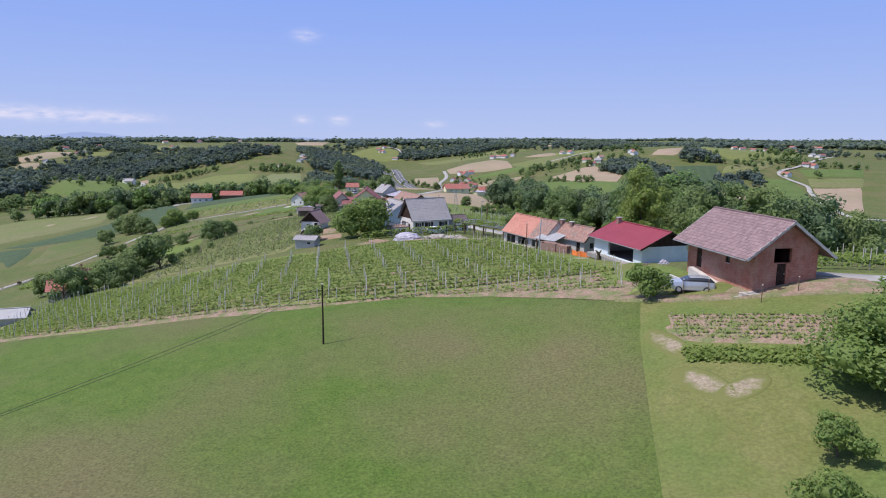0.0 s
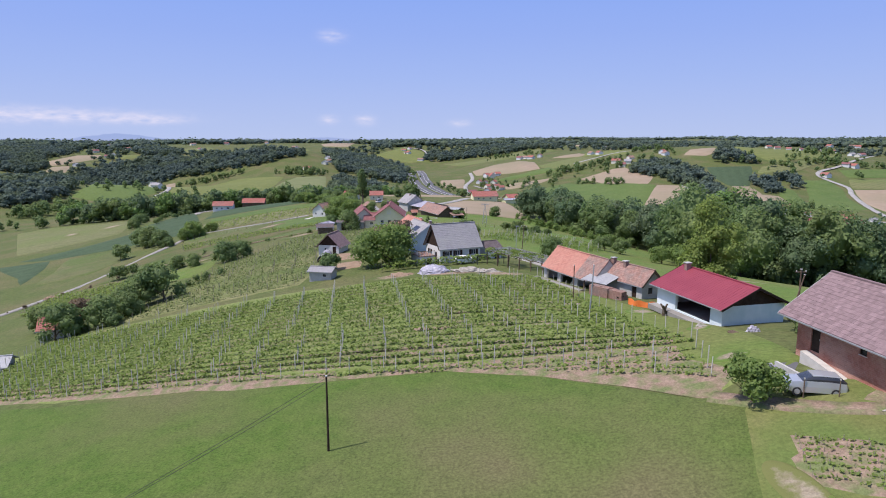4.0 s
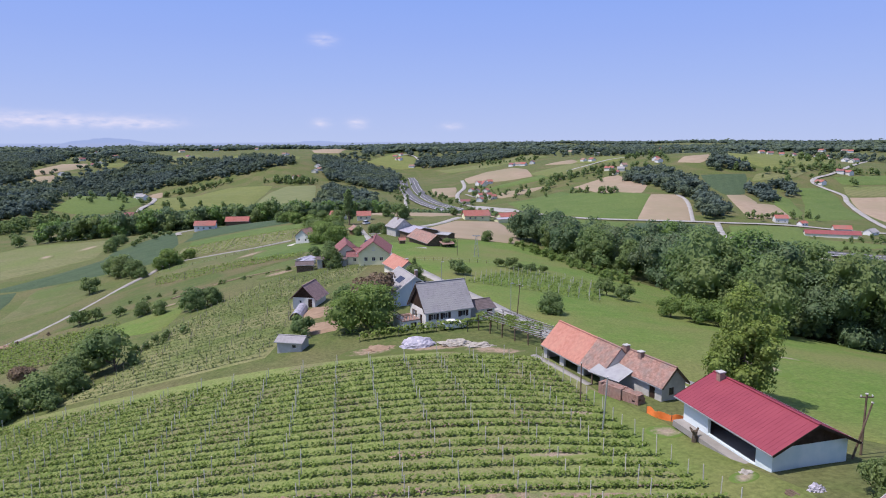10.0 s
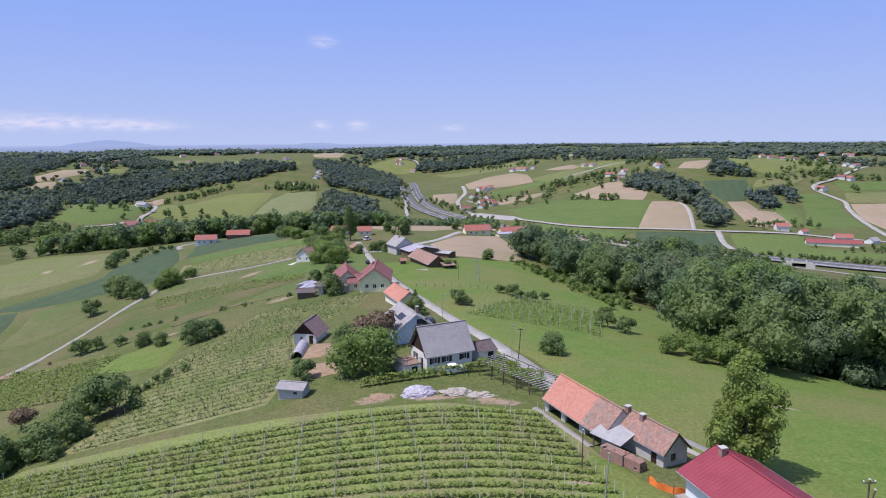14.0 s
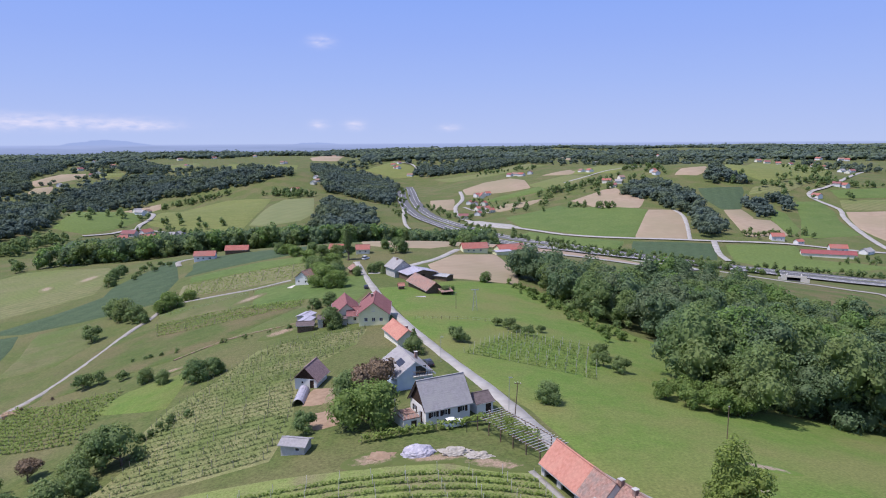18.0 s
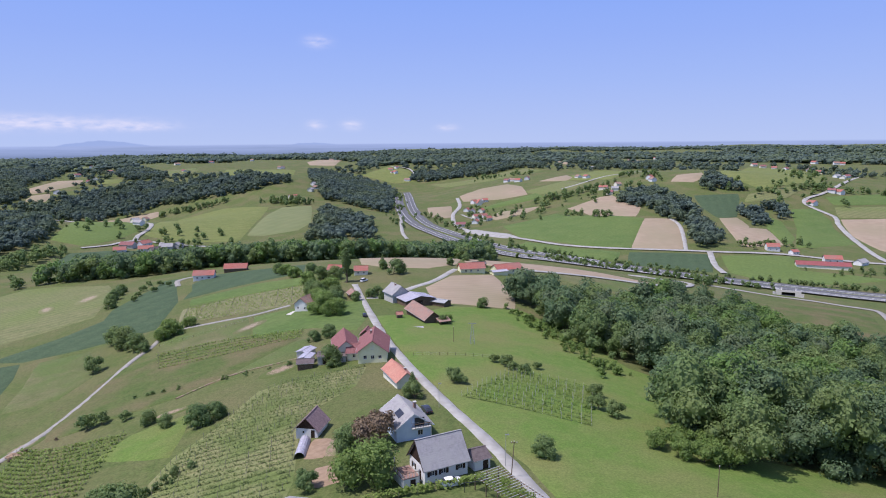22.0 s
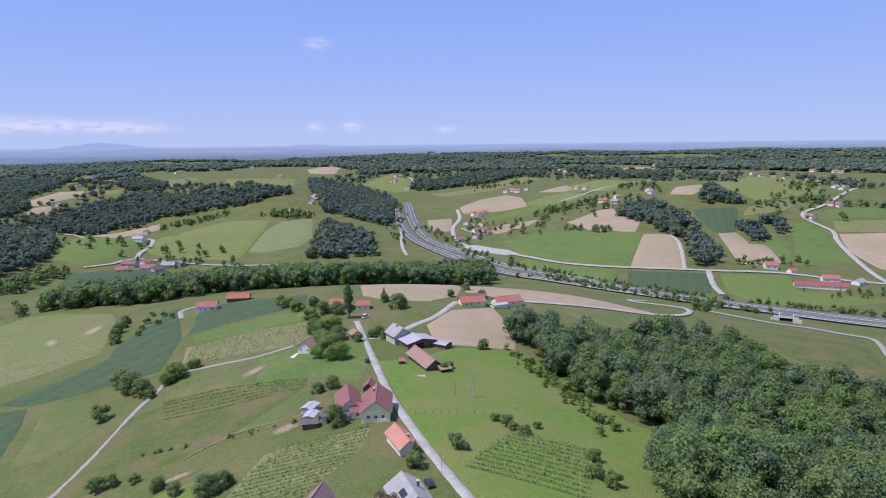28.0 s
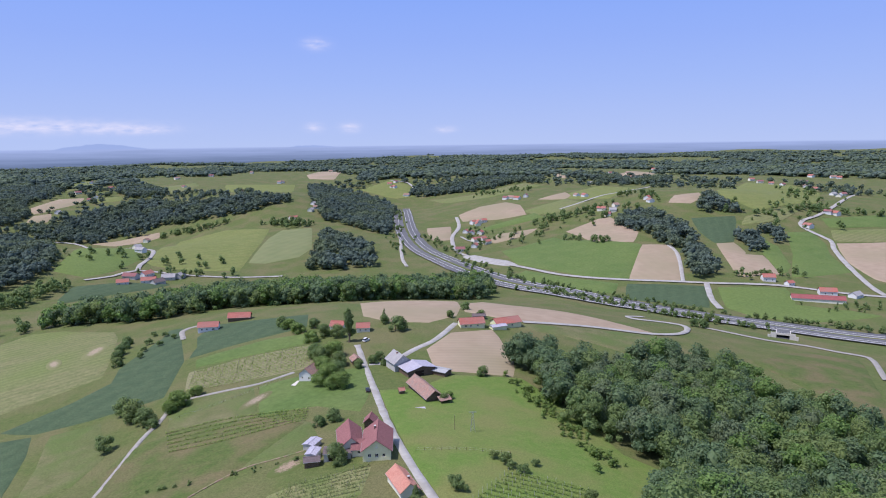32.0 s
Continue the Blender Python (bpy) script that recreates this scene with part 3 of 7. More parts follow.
for i, (kind_name, outline) in enumerate(FIELDS_EAST_HILL + FIELDS_MIDDLE + FIELDS_WEST_HILL):
    drape("field", outline, M[kind_name], 0.8 + 0.02 * i, 40, FIELD_LABELS[kind_name])

VILLAGE_LANE = [(34.5, 77.5), (31.5, 83.5), (26.5, 91), (22, 101), (18.5, 115.1), (12.5, 135.6), (4.6, 157.5), (-6, 190.7), (-14.5, 224), (-23, 266), (-31, 304), (-37, 332)]
ribbon("road", VILLAGE_LANE, 2.75, M["lane"], 0.12, "pale gravelled village lane along the ridge", 4)
ribbon("road", [(-28, 300), (-18, 302), (-7, 322), (4, 340), (16, 374)], 3.2, M["lane"], 0.16, "narrow pale lane between lawn and bare field", 4)
MOTORWAY = [(-60, 1450), (-55, 1393), (-38, 1095), (-15, 916), (19, 815), (76, 690), (132, 618), (175, 562), (223, 519), (272, 492), (340, 450), (450, 400), (640, 340)]
for side in (-1, 1):
    ribbon("motorway", MOTORWAY, 14.5, M["motorway"], 1.4, "grey motorway carriageway through the valley", 14, side * 10.0, "motorway")
    for off in (3.4, 10.2, 16.4):
        ribbon("lane_marking", MOTORWAY, 0.3, M["paint"], 1.48, "white edge line of the motorway", 14, side * off, "road marking")
ribbon("median", MOTORWAY, 3.6, M["grass"], 1.55, "grassy median strip of the motorway", 14, 0, "median")
ribbon("road", [(51, 1178), (51, 1086), (37, 1004), (36, 906), (43, 860), (62, 822), (84, 788), (112, 743), (147, 694), (199, 662), (279, 642), (325, 639), (362, 632), (425, 596), (560, 540)], 5.5, M["lane"], 0.9, "pale country road along the valley floor", 10)
drape("road", [(46, 838), (66, 800), (92, 770), (104, 762), (96, 790), (78, 815), (60, 842)], M["lane"], 1.05, 12, "wide pale gravelled road junction", "road")
ribbon("road", [(279, 641), (262, 589), (255, 554)], 5, M["lane"], 0.95, "short pale road spur in the valley", 10)
ribbon("road", [(296, 800), (294, 765), (281, 717), (258, 648)], 4, M["lane"], 0.8, "pale farm lane beside a bare field", 10)
ribbon("road", [(432, 597), (444, 637), (487, 741), (519, 820), (534, 851), (528, 894), (528, 912), (542, 933), (585, 964), (640, 1020), (735, 1134), (787, 1190)], 5.5, M["lane"], 1.0, "pale country road climbing the far hillside", 12)
ribbon("road", [(-57, 1120), (-42, 972), (-38, 896), (-33, 819), (-26, 776)], 4, M["lane"], 1.0, "pale service lane beside the motorway", 12)
ribbon("road", [(-102, 1770), (-55, 1729), (-32, 1643), (-22, 1604), (-27, 1580)], 5, M["lane"], 1.2, "pale road through a far hamlet", 14)
ribbon("road", [(223, 1106), (268, 1134), (319, 1179), (368, 1205), (467, 1374)], 4.5, M["lane"], 1.2, "pale lane over the far hill", 14)
ribbon("road", [(86, 925), (62, 960), (50, 1000)], 3.5, M["lane"], 0.95, "pale lane through the village", 10)
ribbon("road", [(57, 388), (100, 397), (140, 400), (165, 415), (181, 443), (183, 462), (167, 467), (150, 466), (151, 483), (166, 492)], 3.6, M["lane"], 0.7, "narrow pale lane that bends back on itself", 6)
ribbon("road", [(202, 461), (216, 447), (232, 432), (256, 424), (268, 412), (280, 404), (279, 392), (253, 344)], 3, M["path"], 0.7, "pale farm track leading to the underpass", 8)
ribbon("road", [(-117, 158), (-113.2, 170.8), (-110, 186), (-110, 206), (-111, 222), (-113, 247), (-112, 262), (-111, 282), (-92, 287), (-77, 289), (-63, 298)], 1.9, M["path"], 0.24, "worn pale field track on the slope", 5)
ribbon("road", [(-73, 188), (-64, 197), (-58, 201), (-49, 203), (-40, 206)], 0.55, M["tan"], 0.3, "narrow trodden footpath above the vineyard", 3, category="path")
ribbon("road", [(-628, 1091), (-575, 1092), (-480, 985), (-394, 883), (-362, 860), (-346, 811), (-343, 777), (-336, 753)], 5, M["lane"], 1.0, "pale country road by a farmstead", 12)
ribbon("road", [(-369, 699), (-350, 723), (-336, 753), (-278, 746), (-217, 736), (-166, 735)], 4.5, M["lane"], 0.95, "pale country road below the farmstead", 12)
ribbon("road", [(-140, 420), (-152, 424), (-158, 414), (-148, 388)], 3, M["path"], 0.25, "pale driveway loop beside a house", 4)

# ---- trees ----
def tuft_crown(rng, lumps, tufts, size):
    """Small bent leaf clumps spread over the lumps of a crown. Lumps: centre and radii. Returns vertices and faces."""
    vol = np.array([(l[3] * l[4] * l[5]) ** (2 / 3) for l in lumps])
    which = rng.choice(len(lumps), tufts, p=vol / vol.sum())
    L = np.array(lumps)[which]
    d = rng.randn(tufts, 3)
    d[:, 2] += 0.35
    d /= np.linalg.norm(d, axis=1)[:, None]
    rad = 0.76 + 0.28 * rng.rand(tufts, 1)
    c = L[:, :3] + d * L[:, 3:] * rad
    n = d + np.array([-0.1, 0, 0.25]) + 0.45 * rng.randn(tufts, 3)
    n /= np.linalg.norm(n, axis=1)[:, None]
    a = np.cross(n, rng.randn(tufts, 3))
    a /= np.linalg.norm(a, axis=1)[:, None]
    b = np.cross(n, a)
    s = size * (0.6 + 0.8 * rng.rand(tufts, 1))
    v = np.empty((tufts, 4, 3))
    v[:, 0], v[:, 1], v[:, 2], v[:, 3] = c - a * s, c - b * s * 0.6 + n * s * 0.3, c + a * s, c + b * s * 0.6 + n * s * 0.3
    base = np.arange(tufts)[:, None] * 4
    f = np.concatenate([base + np.array([[0, 1, 2]]), base + np.array([[0, 2, 3]])])
    return v.reshape(-1, 3), f


def ball(rng, sub=1, rough=0.25):
    bm = bmesh.new()
    bmesh.ops.create_icosphere(bm, subdivisions=sub, radius=1)
    v = np.array([x.co[:] for x in bm.verts]) * (1 + rough * (rng.rand(len(bm.verts), 1) - 0.5))
    f = np.array([[x.index for x in q.verts] for q in bm.faces])
    bm.free()
    return v, f


def join(pieces):
    vs, fs, n = [], [], 0
    for v, f in pieces:
        vs.append(v)
        fs.append(np.asarray(f) + n)
        n += len(v)
    return np.concatenate(vs), np.concatenate(fs)


def tri_object(name, v, f, material, parent=None, smooth=False):
    me = bpy.data.meshes.new(name)
    v, f = np.asarray(v, np.float32), np.asarray(f, np.int32)
    k = f.shape[1]
    me.vertices.add(len(v))
    me.vertices.foreach_set("co", v.ravel())
    me.loops.add(f.size)
    me.loops.foreach_set("vertex_index", f.ravel())
    me.polygons.add(len(f))
    me.polygons.foreach_set("loop_start", np.arange(len(f), dtype=np.int32) * k)
    me.update(calc_edges=True)
    me.validate()
    me.materials.append(material)
    if smooth:
        me.shade_smooth()
    ob = new(name, me)
    if parent:
        ob.parent = parent
    return ob


def crown_lumps(rng, h, w, n=7, low=0.25):
    """Overlapping rounded masses that make an uneven crown of height h and width w."""
    out = [(0, 0, h * 0.58, w * 0.36, w * 0.36, h * 0.33)]
    for i in range(n):
        a, q = rng.rand() * 6.28, 0.16 + 0.17 * rng.rand()
        z = h * (low + 0.12 + (0.68 - low) * rng.rand())
        k = 1 - 0.45 * max(0, (z / h - 0.45)) / 0.55
        s = w * (0.17 + 0.12 * rng.rand()) * k
        out.append((math.cos(a) * w * q * 1.5 * k, math.sin(a) * w * q * 1.5 * k, z, s, s, s * 0.9))
    return out


def tree_pieces(rng, h, w, tufts, size, n=7, low=0.25):
    lumps = crown_lumps(rng, h, w, n, low)
    leaves = tuft_crown(rng, lumps, tufts, size)
    cores = []
    for l in lumps:
        v, f = ball(rng, 1, 0.5)
        cores.append((v * np.array(l[3:]) * 0.7 + np.array(l[:3]), f))
    return join([leaves] + cores)


def limb(p0, p1, r0, r1, sides=6):
    p0, p1 = Vector(p0), Vector(p1)
    d = (p1 - p0).normalized()
    a = d.orthogonal().normalized()
    b = d.cross(a)
    v = [(p + (a * math.cos(t) + b * math.sin(t)) * r)[:] for p, r in ((p0, r0), (p1, r1)) for t in [2 * math.pi * k / sides for k in range(sides)]]
    f = [(k, (k + 1) % sides, sides + (k + 1) % sides, sides + k) for k in range(sides)]
    f.append(tuple(range(sides, 2 * sides)))
    return v, f


def trunk_mesh(name, rng, h, w, parent, low=0.25):
    """A tapered trunk with limbs that reach into the crown."""
    r = 0.03 * h
    v, f = [], []
    segs = [limb((0, 0, -0.3), (0.05 * w, 0, h * low), r * 1.25, r * 0.8), limb((0.05 * w, 0, h * low), (0, 0.04 * w, h * 0.7), r * 0.8, r * 0.3)]
    for k in range(5):
        a = k * 1.3 + rng.rand()
        segs.append(limb((0.04 * w, 0, h * (low + 0.05 * k)), (math.cos(a) * w * 0.32, math.sin(a) * w * 0.32, h * (low + 0.25 + 0.05 * k)), r * 0.4, r * 0.12, 5))
    for sv, sf in segs:
        n = len(v)
        v += sv
        f += [tuple(i + n for i in q) for q in sf]
    return mesh_object(name, v, f, M["bark"], parent)


TREE_KINDS = {}


def tree_kind(key, seed, h, w, tufts, size, material, n=7, low=0.25):
    rng = np.random.RandomState(seed)
    root = new("tree")
    trunk_mesh("trunk", rng, h, w, root, low)
    v, f = tree_pieces(rng, h, w, tufts, size, n, low)
    tri_object("crown", v, f, M[material], root)
    TREE_KINDS[key] = [root, False]


def plant(key, x, y, scale=1.0, turn=0.0, label="", category="tree", group="", name=None, tall=1.0):
    root, used = TREE_KINDS[key]
    m = pose(x, y, ground_z(x, y) - 0.05, 0, 0, turn)
    if used:
        ob = copy_thing(root, m)
    else:
        ob = root
        TREE_KINDS[key][1] = True
    ob.matrix_basis = m @ Matrix.Diagonal((scale, scale, scale * tall, 1))
    if name:
        ob.name = name
    return tagged(ob, label, category, group)

# ---- woods ----
def inside(poly, x, y):
    p = np.array(poly, float)
    res = np.zeros(len(x), bool)
    j = len(p) - 1
    for i in range(len(p)):
        xi, yi, xj, yj = *p[i], *p[j]
        hit = ((yi > y) != (yj > y)) & (x < (xj - xi) * (y - yi) / (yj - yi + 1e-9) + xi)
        res ^= hit
        j = i
    return res


def scatter(poly, gap, rng):
    p = np.array(poly, float)
    (x0, y0), (x1, y1) = p.min(0), p.max(0)
    xs, ys = np.meshgrid(np.arange(x0, x1, gap), np.arange(y0, y1, gap * 0.87))
    xs = xs + (np.arange(len(xs)) % 2)[:, None] * gap / 2
    x = (xs + gap * 0.38 * rng.randn(*xs.shape)).ravel()
    y = (ys + gap * 0.38 * rng.randn(*xs.shape)).ravel()
    k = inside(poly, x, y)
    return x[k], y[k]


def wood(poly, gap, variants, materials, label, seed, hmin=0.8, hmax=1.25, name="woodland"):
    """A stand of trees, too many to count: one object for each tone of leaf, its trees mixed among the others."""
    rng = np.random.RandomState(seed)
    x, y = scatter(poly, gap, rng)
    z = height(x, y) if len(x) else []
    pieces = {m: [] for m in materials}
    for a, b, c in zip(x, y, z):
        v, f = variants[rng.randint(len(variants))]
        t, s = rng.rand() * 6.28, hmin + (hmax - hmin) * rng.rand()
        ct, st = math.cos(t) * s, math.sin(t) * s
        w = np.empty_like(v)
        w[:, 0], w[:, 1], w[:, 2] = v[:, 0] * ct - v[:, 1] * st + a, v[:, 0] * st + v[:, 1] * ct + b, v[:, 2] * s + c - 0.3
        pieces[materials[rng.randint(len(materials))]].append((w, f))
    for m, found in pieces.items():
        if found:
            v, f = join(found)
            tagged(tri_object(name, v, f, M[m]), label, "woodland", kind="stuff")


vr = np.random.RandomState(5)


def rr(mid, spread):
    return mid + spread * (vr.rand() - 0.5)


DENSE = [tree_pieces(vr, rr(14, 4), rr(10.5, 3), 1050, 0.42, 7, 0.05) for _ in range(8)]
FINE = [tree_pieces(vr, rr(15, 3), rr(10.5, 2), 2400, 0.30, 9, 0.05) for _ in range(6)]
MIDDLE = [tree_pieces(vr, rr(15, 3), rr(11, 2), 260, 0.72, 7, 0.0) for _ in range(6)]
SHRUB = [tree_pieces(vr, rr(15, 3), rr(11, 2), 80, 1.3, 3, 0.0) for _ in range(6)]
COARSE = [tree_pieces(vr, rr(13, 3), rr(13, 3), 56, 1.5, 4, 0.0) for _ in range(6)]
FARTHEST = [tree_pieces(vr, 14, 42, 12, 4.0, 3, 0.0) for _ in range(6)]

MIXED = ["leaf", "leaf_deep", "leaf_fresh", "leaf_deep", "leaf", "leaf_grey", "leaf_deep"]
RIDGE_WOOD = [(38, 300), (47, 278), (52, 259), (56, 240), (60, 222), (66, 206), (80, 204), (76, 190), (70, 176), (160, 176), (176, 215), (186, 262), (172, 285), (163, 312), (150, 332), (128, 336), (104, 322), (88, 312), (62, 318), (42, 314)]
wood(RIDGE_WOOD, 7.9, DENSE, MIXED, "dense mixed green broadleaf wood beside the meadow", 1, 0.65, 1.35)
RIDGE_WOOD_FRONT = [(64, 166), (58, 150), (58, 138), (68, 132), (83, 133.5), (100, 136), (140, 138), (180, 160), (180, 175), (70, 175)]
wood(RIDGE_WOOD_FRONT, 8.6, FINE, ["leaf", "leaf_deep", "leaf", "leaf_deep", "leaf_fresh"], "tall broadleaf wood along the meadow's lower edge", 2, 1.0, 1.6)
BELT = [(-300, 490), (-263, 494), (-212, 474), (-186, 486), (-156, 497), (-102, 492), (-59, 502), (-20, 540), (22, 560), (55, 590), (66, 640), (60, 680), (-30, 655), (-92, 640), (-154, 618), (-200, 600), (-240, 556), (-290, 512)]
wood(BELT, 8.4, MIDDLE, ["leaf", "leaf_deep", "leaf_deep", "leaf_fresh"], "dark green belt of broadleaf trees below the ridge", 3, 0.9, 1.4)
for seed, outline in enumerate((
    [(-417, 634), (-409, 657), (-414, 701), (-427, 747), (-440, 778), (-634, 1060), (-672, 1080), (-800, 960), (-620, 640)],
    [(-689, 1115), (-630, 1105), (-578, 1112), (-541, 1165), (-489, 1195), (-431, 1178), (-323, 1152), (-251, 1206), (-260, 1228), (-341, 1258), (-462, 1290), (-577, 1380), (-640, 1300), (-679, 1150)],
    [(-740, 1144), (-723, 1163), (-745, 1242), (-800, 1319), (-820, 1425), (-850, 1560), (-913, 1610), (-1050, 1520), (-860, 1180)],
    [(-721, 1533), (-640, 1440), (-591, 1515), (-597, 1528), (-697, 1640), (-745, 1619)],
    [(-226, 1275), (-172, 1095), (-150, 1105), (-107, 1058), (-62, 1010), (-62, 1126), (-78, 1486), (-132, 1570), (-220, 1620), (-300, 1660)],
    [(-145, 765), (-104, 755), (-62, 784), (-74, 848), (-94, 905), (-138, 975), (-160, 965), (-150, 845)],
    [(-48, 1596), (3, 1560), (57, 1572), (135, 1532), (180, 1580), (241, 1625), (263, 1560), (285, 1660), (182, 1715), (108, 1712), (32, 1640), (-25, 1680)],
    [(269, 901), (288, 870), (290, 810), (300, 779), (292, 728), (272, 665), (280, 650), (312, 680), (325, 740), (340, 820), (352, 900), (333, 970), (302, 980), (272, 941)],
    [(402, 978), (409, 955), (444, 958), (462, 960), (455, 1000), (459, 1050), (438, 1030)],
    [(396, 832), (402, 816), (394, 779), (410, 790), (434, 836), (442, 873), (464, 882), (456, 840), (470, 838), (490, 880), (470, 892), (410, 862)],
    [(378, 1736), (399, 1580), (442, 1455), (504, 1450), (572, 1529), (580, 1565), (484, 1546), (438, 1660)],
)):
    wood(outline, 9.6, COARSE, ["leaf_hazed"], "dark green woodland on the far hills", 20 + seed)


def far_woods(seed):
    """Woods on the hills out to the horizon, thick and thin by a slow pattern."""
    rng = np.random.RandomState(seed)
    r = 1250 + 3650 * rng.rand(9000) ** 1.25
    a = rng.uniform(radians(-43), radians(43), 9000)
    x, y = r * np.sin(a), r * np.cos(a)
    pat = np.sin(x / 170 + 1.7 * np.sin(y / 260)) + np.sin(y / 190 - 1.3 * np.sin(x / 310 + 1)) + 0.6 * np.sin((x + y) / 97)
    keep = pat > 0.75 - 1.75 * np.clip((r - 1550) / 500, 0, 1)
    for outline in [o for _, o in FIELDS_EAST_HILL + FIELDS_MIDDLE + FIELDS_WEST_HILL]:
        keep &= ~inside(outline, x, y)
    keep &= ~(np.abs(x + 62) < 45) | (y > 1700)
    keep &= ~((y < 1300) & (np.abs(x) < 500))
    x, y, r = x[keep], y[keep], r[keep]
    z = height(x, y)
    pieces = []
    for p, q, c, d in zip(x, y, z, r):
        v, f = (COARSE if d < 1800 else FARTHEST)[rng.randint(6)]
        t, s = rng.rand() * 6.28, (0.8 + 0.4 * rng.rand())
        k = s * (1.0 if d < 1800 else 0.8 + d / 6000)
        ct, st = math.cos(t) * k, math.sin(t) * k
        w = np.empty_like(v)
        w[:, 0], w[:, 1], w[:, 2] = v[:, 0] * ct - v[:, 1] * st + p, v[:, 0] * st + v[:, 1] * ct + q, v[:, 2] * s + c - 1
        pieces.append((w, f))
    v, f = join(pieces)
    return tagged(tri_object("woodland", v, f, M["leaf_hazed"]), "dark wooded hills reaching to the horizon", "woodland", kind="stuff")


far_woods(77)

# ---- buildings ----
def box(bm, x0, x1, y0, y1, z0, z1):
    v = [bm.verts.new(p) for p in ((x0, y0, z0), (x1, y0, z0), (x1, y1, z0), (x0, y1, z0), (x0, y0, z1), (x1, y0, z1), (x1, y1, z1), (x0, y1, z1))]
    for q in ((0, 3, 2, 1), (4, 5, 6, 7), (0, 1, 5, 4), (1, 2, 6, 5), (2, 3, 7, 6), (3, 0, 4, 7)):
        bm.faces.new([v[i] for i in q])


def boxes(*dims):
    bm = bmesh.new()
    for d in dims:
        box(bm, *d)
    return bm


def moved(bm, m):
    bmesh.ops.transform(bm, matrix=m, verts=bm.verts)
    return bm


def wall_mesh(length, z0, z1, thick, openings):
    """A wall along x, in one piece, with real openings (u0, u1, low, high) through it."""
    us = sorted({-length / 2, length / 2, *[q for o in openings for q in o[:2]]})
    zs = sorted({z0, z1, *[max(q, z0) for o in openings for q in o[2:]]})
    solid = {}
    for i in range(len(us) - 1):
        for j in range(len(zs) - 1):
            u, z = (us[i] + us[i + 1]) / 2, (zs[j] + zs[j + 1]) / 2
            solid[i, j] = not any(o[0] < u < o[1] and o[2] < z < o[3] for o in openings)
    bm = bmesh.new()
    v = {(i, j, k): bm.verts.new((us[i], k * thick, zs[j])) for i in range(len(us)) for j in range(len(zs)) for k in (0, 1)}
    for (i, j), full in solid.items():
        if not full:
            continue
        bm.faces.new([v[i, j, 0], v[i + 1, j, 0], v[i + 1, j + 1, 0], v[i, j + 1, 0]])
        bm.faces.new([v[i, j + 1, 1], v[i + 1, j + 1, 1], v[i + 1, j, 1], v[i, j, 1]])
        for di, dj, a, b in ((-1, 0, (i, j), (i, j + 1)), (1, 0, (i + 1, j + 1), (i + 1, j)), (0, -1, (i + 1, j), (i, j)), (0, 1, (i, j + 1), (i + 1, j + 1))):
            if not solid.get((i + di, j + dj), False):
                bm.faces.new([v[(*a, 0)], v[(*b, 0)], v[(*b, 1)], v[(*a, 1)]])
    bmesh.ops.delete(bm, geom=[q for q in bm.verts if not q.link_faces], context="VERTS")
    bmesh.ops.recalc_face_normals(bm, faces=bm.faces)
    return bm


def gable_mesh(length, z1, top, thick):
    bm = bmesh.new()
    f = [bm.verts.new((x, y, z)) for y in (0, thick) for x, z in ((-length / 2, z1), (length / 2, z1), (0, top))]
    for q in ((0, 1, 2), (5, 4, 3), (0, 3, 4, 1), (1, 4, 5, 2), (2, 5, 3, 0)):
        bm.faces.new([f[i] for i in q])
    return bm


def roof_slope(length, run, rise, thick, tile, skip=0):
    """One slope: eave at y=0 and z=0, ridge at y=run and z=rise. tile: course depth and tile width, or none for plain sheet."""
    bm = bmesh.new()
    s = math.hypot(run, rise)
    uy, uz = run / s, rise / s
    h = length / 2
    v = [bm.verts.new((x, y, z + dz)) for dz in (0, -thick) for x, y, z in ((-h, 0, 0), (h, 0, 0), (h, run, rise), (-h, run, rise))]
    for q in ((0, 1, 2, 3), (7, 6, 5, 4), (0, 4, 5, 1), (1, 5, 6, 2), (2, 6, 7, 3), (3, 7, 4, 0)):
        bm.faces.new([v[i] for i in q])
    if tile:
        course, width = tile
        rng = random.Random(int(length * 100))
        n, m = max(2, round(s / course)), max(2, round(length / width))
        for j in range(n):
            a, b = j * s / n, min(s, (j + 1.12) * s / n)
            for i in range(m - skip):
                x0 = -h + (i + (0.5 if j % 2 else 0)) * length / m
                x1 = min(h, x0 + length / m * 0.97)
                if x0 >= h - 0.02:
                    continue
                la, lb = 0.032 + rng.uniform(-0.008, 0.012), 0.012
                c = [bm.verts.new((x, t * uy - l * uz, t * uz + l * uy)) for x, t, l in ((x0, a, la), (x1, a, la), (x1, b, lb), (x0, b, lb), (x0, a, 0.003), (x1, a, 0.003))]
                bm.faces.new(c[:4])
                bm.faces.new([c[4], c[5], c[1], c[0]])
    return bm


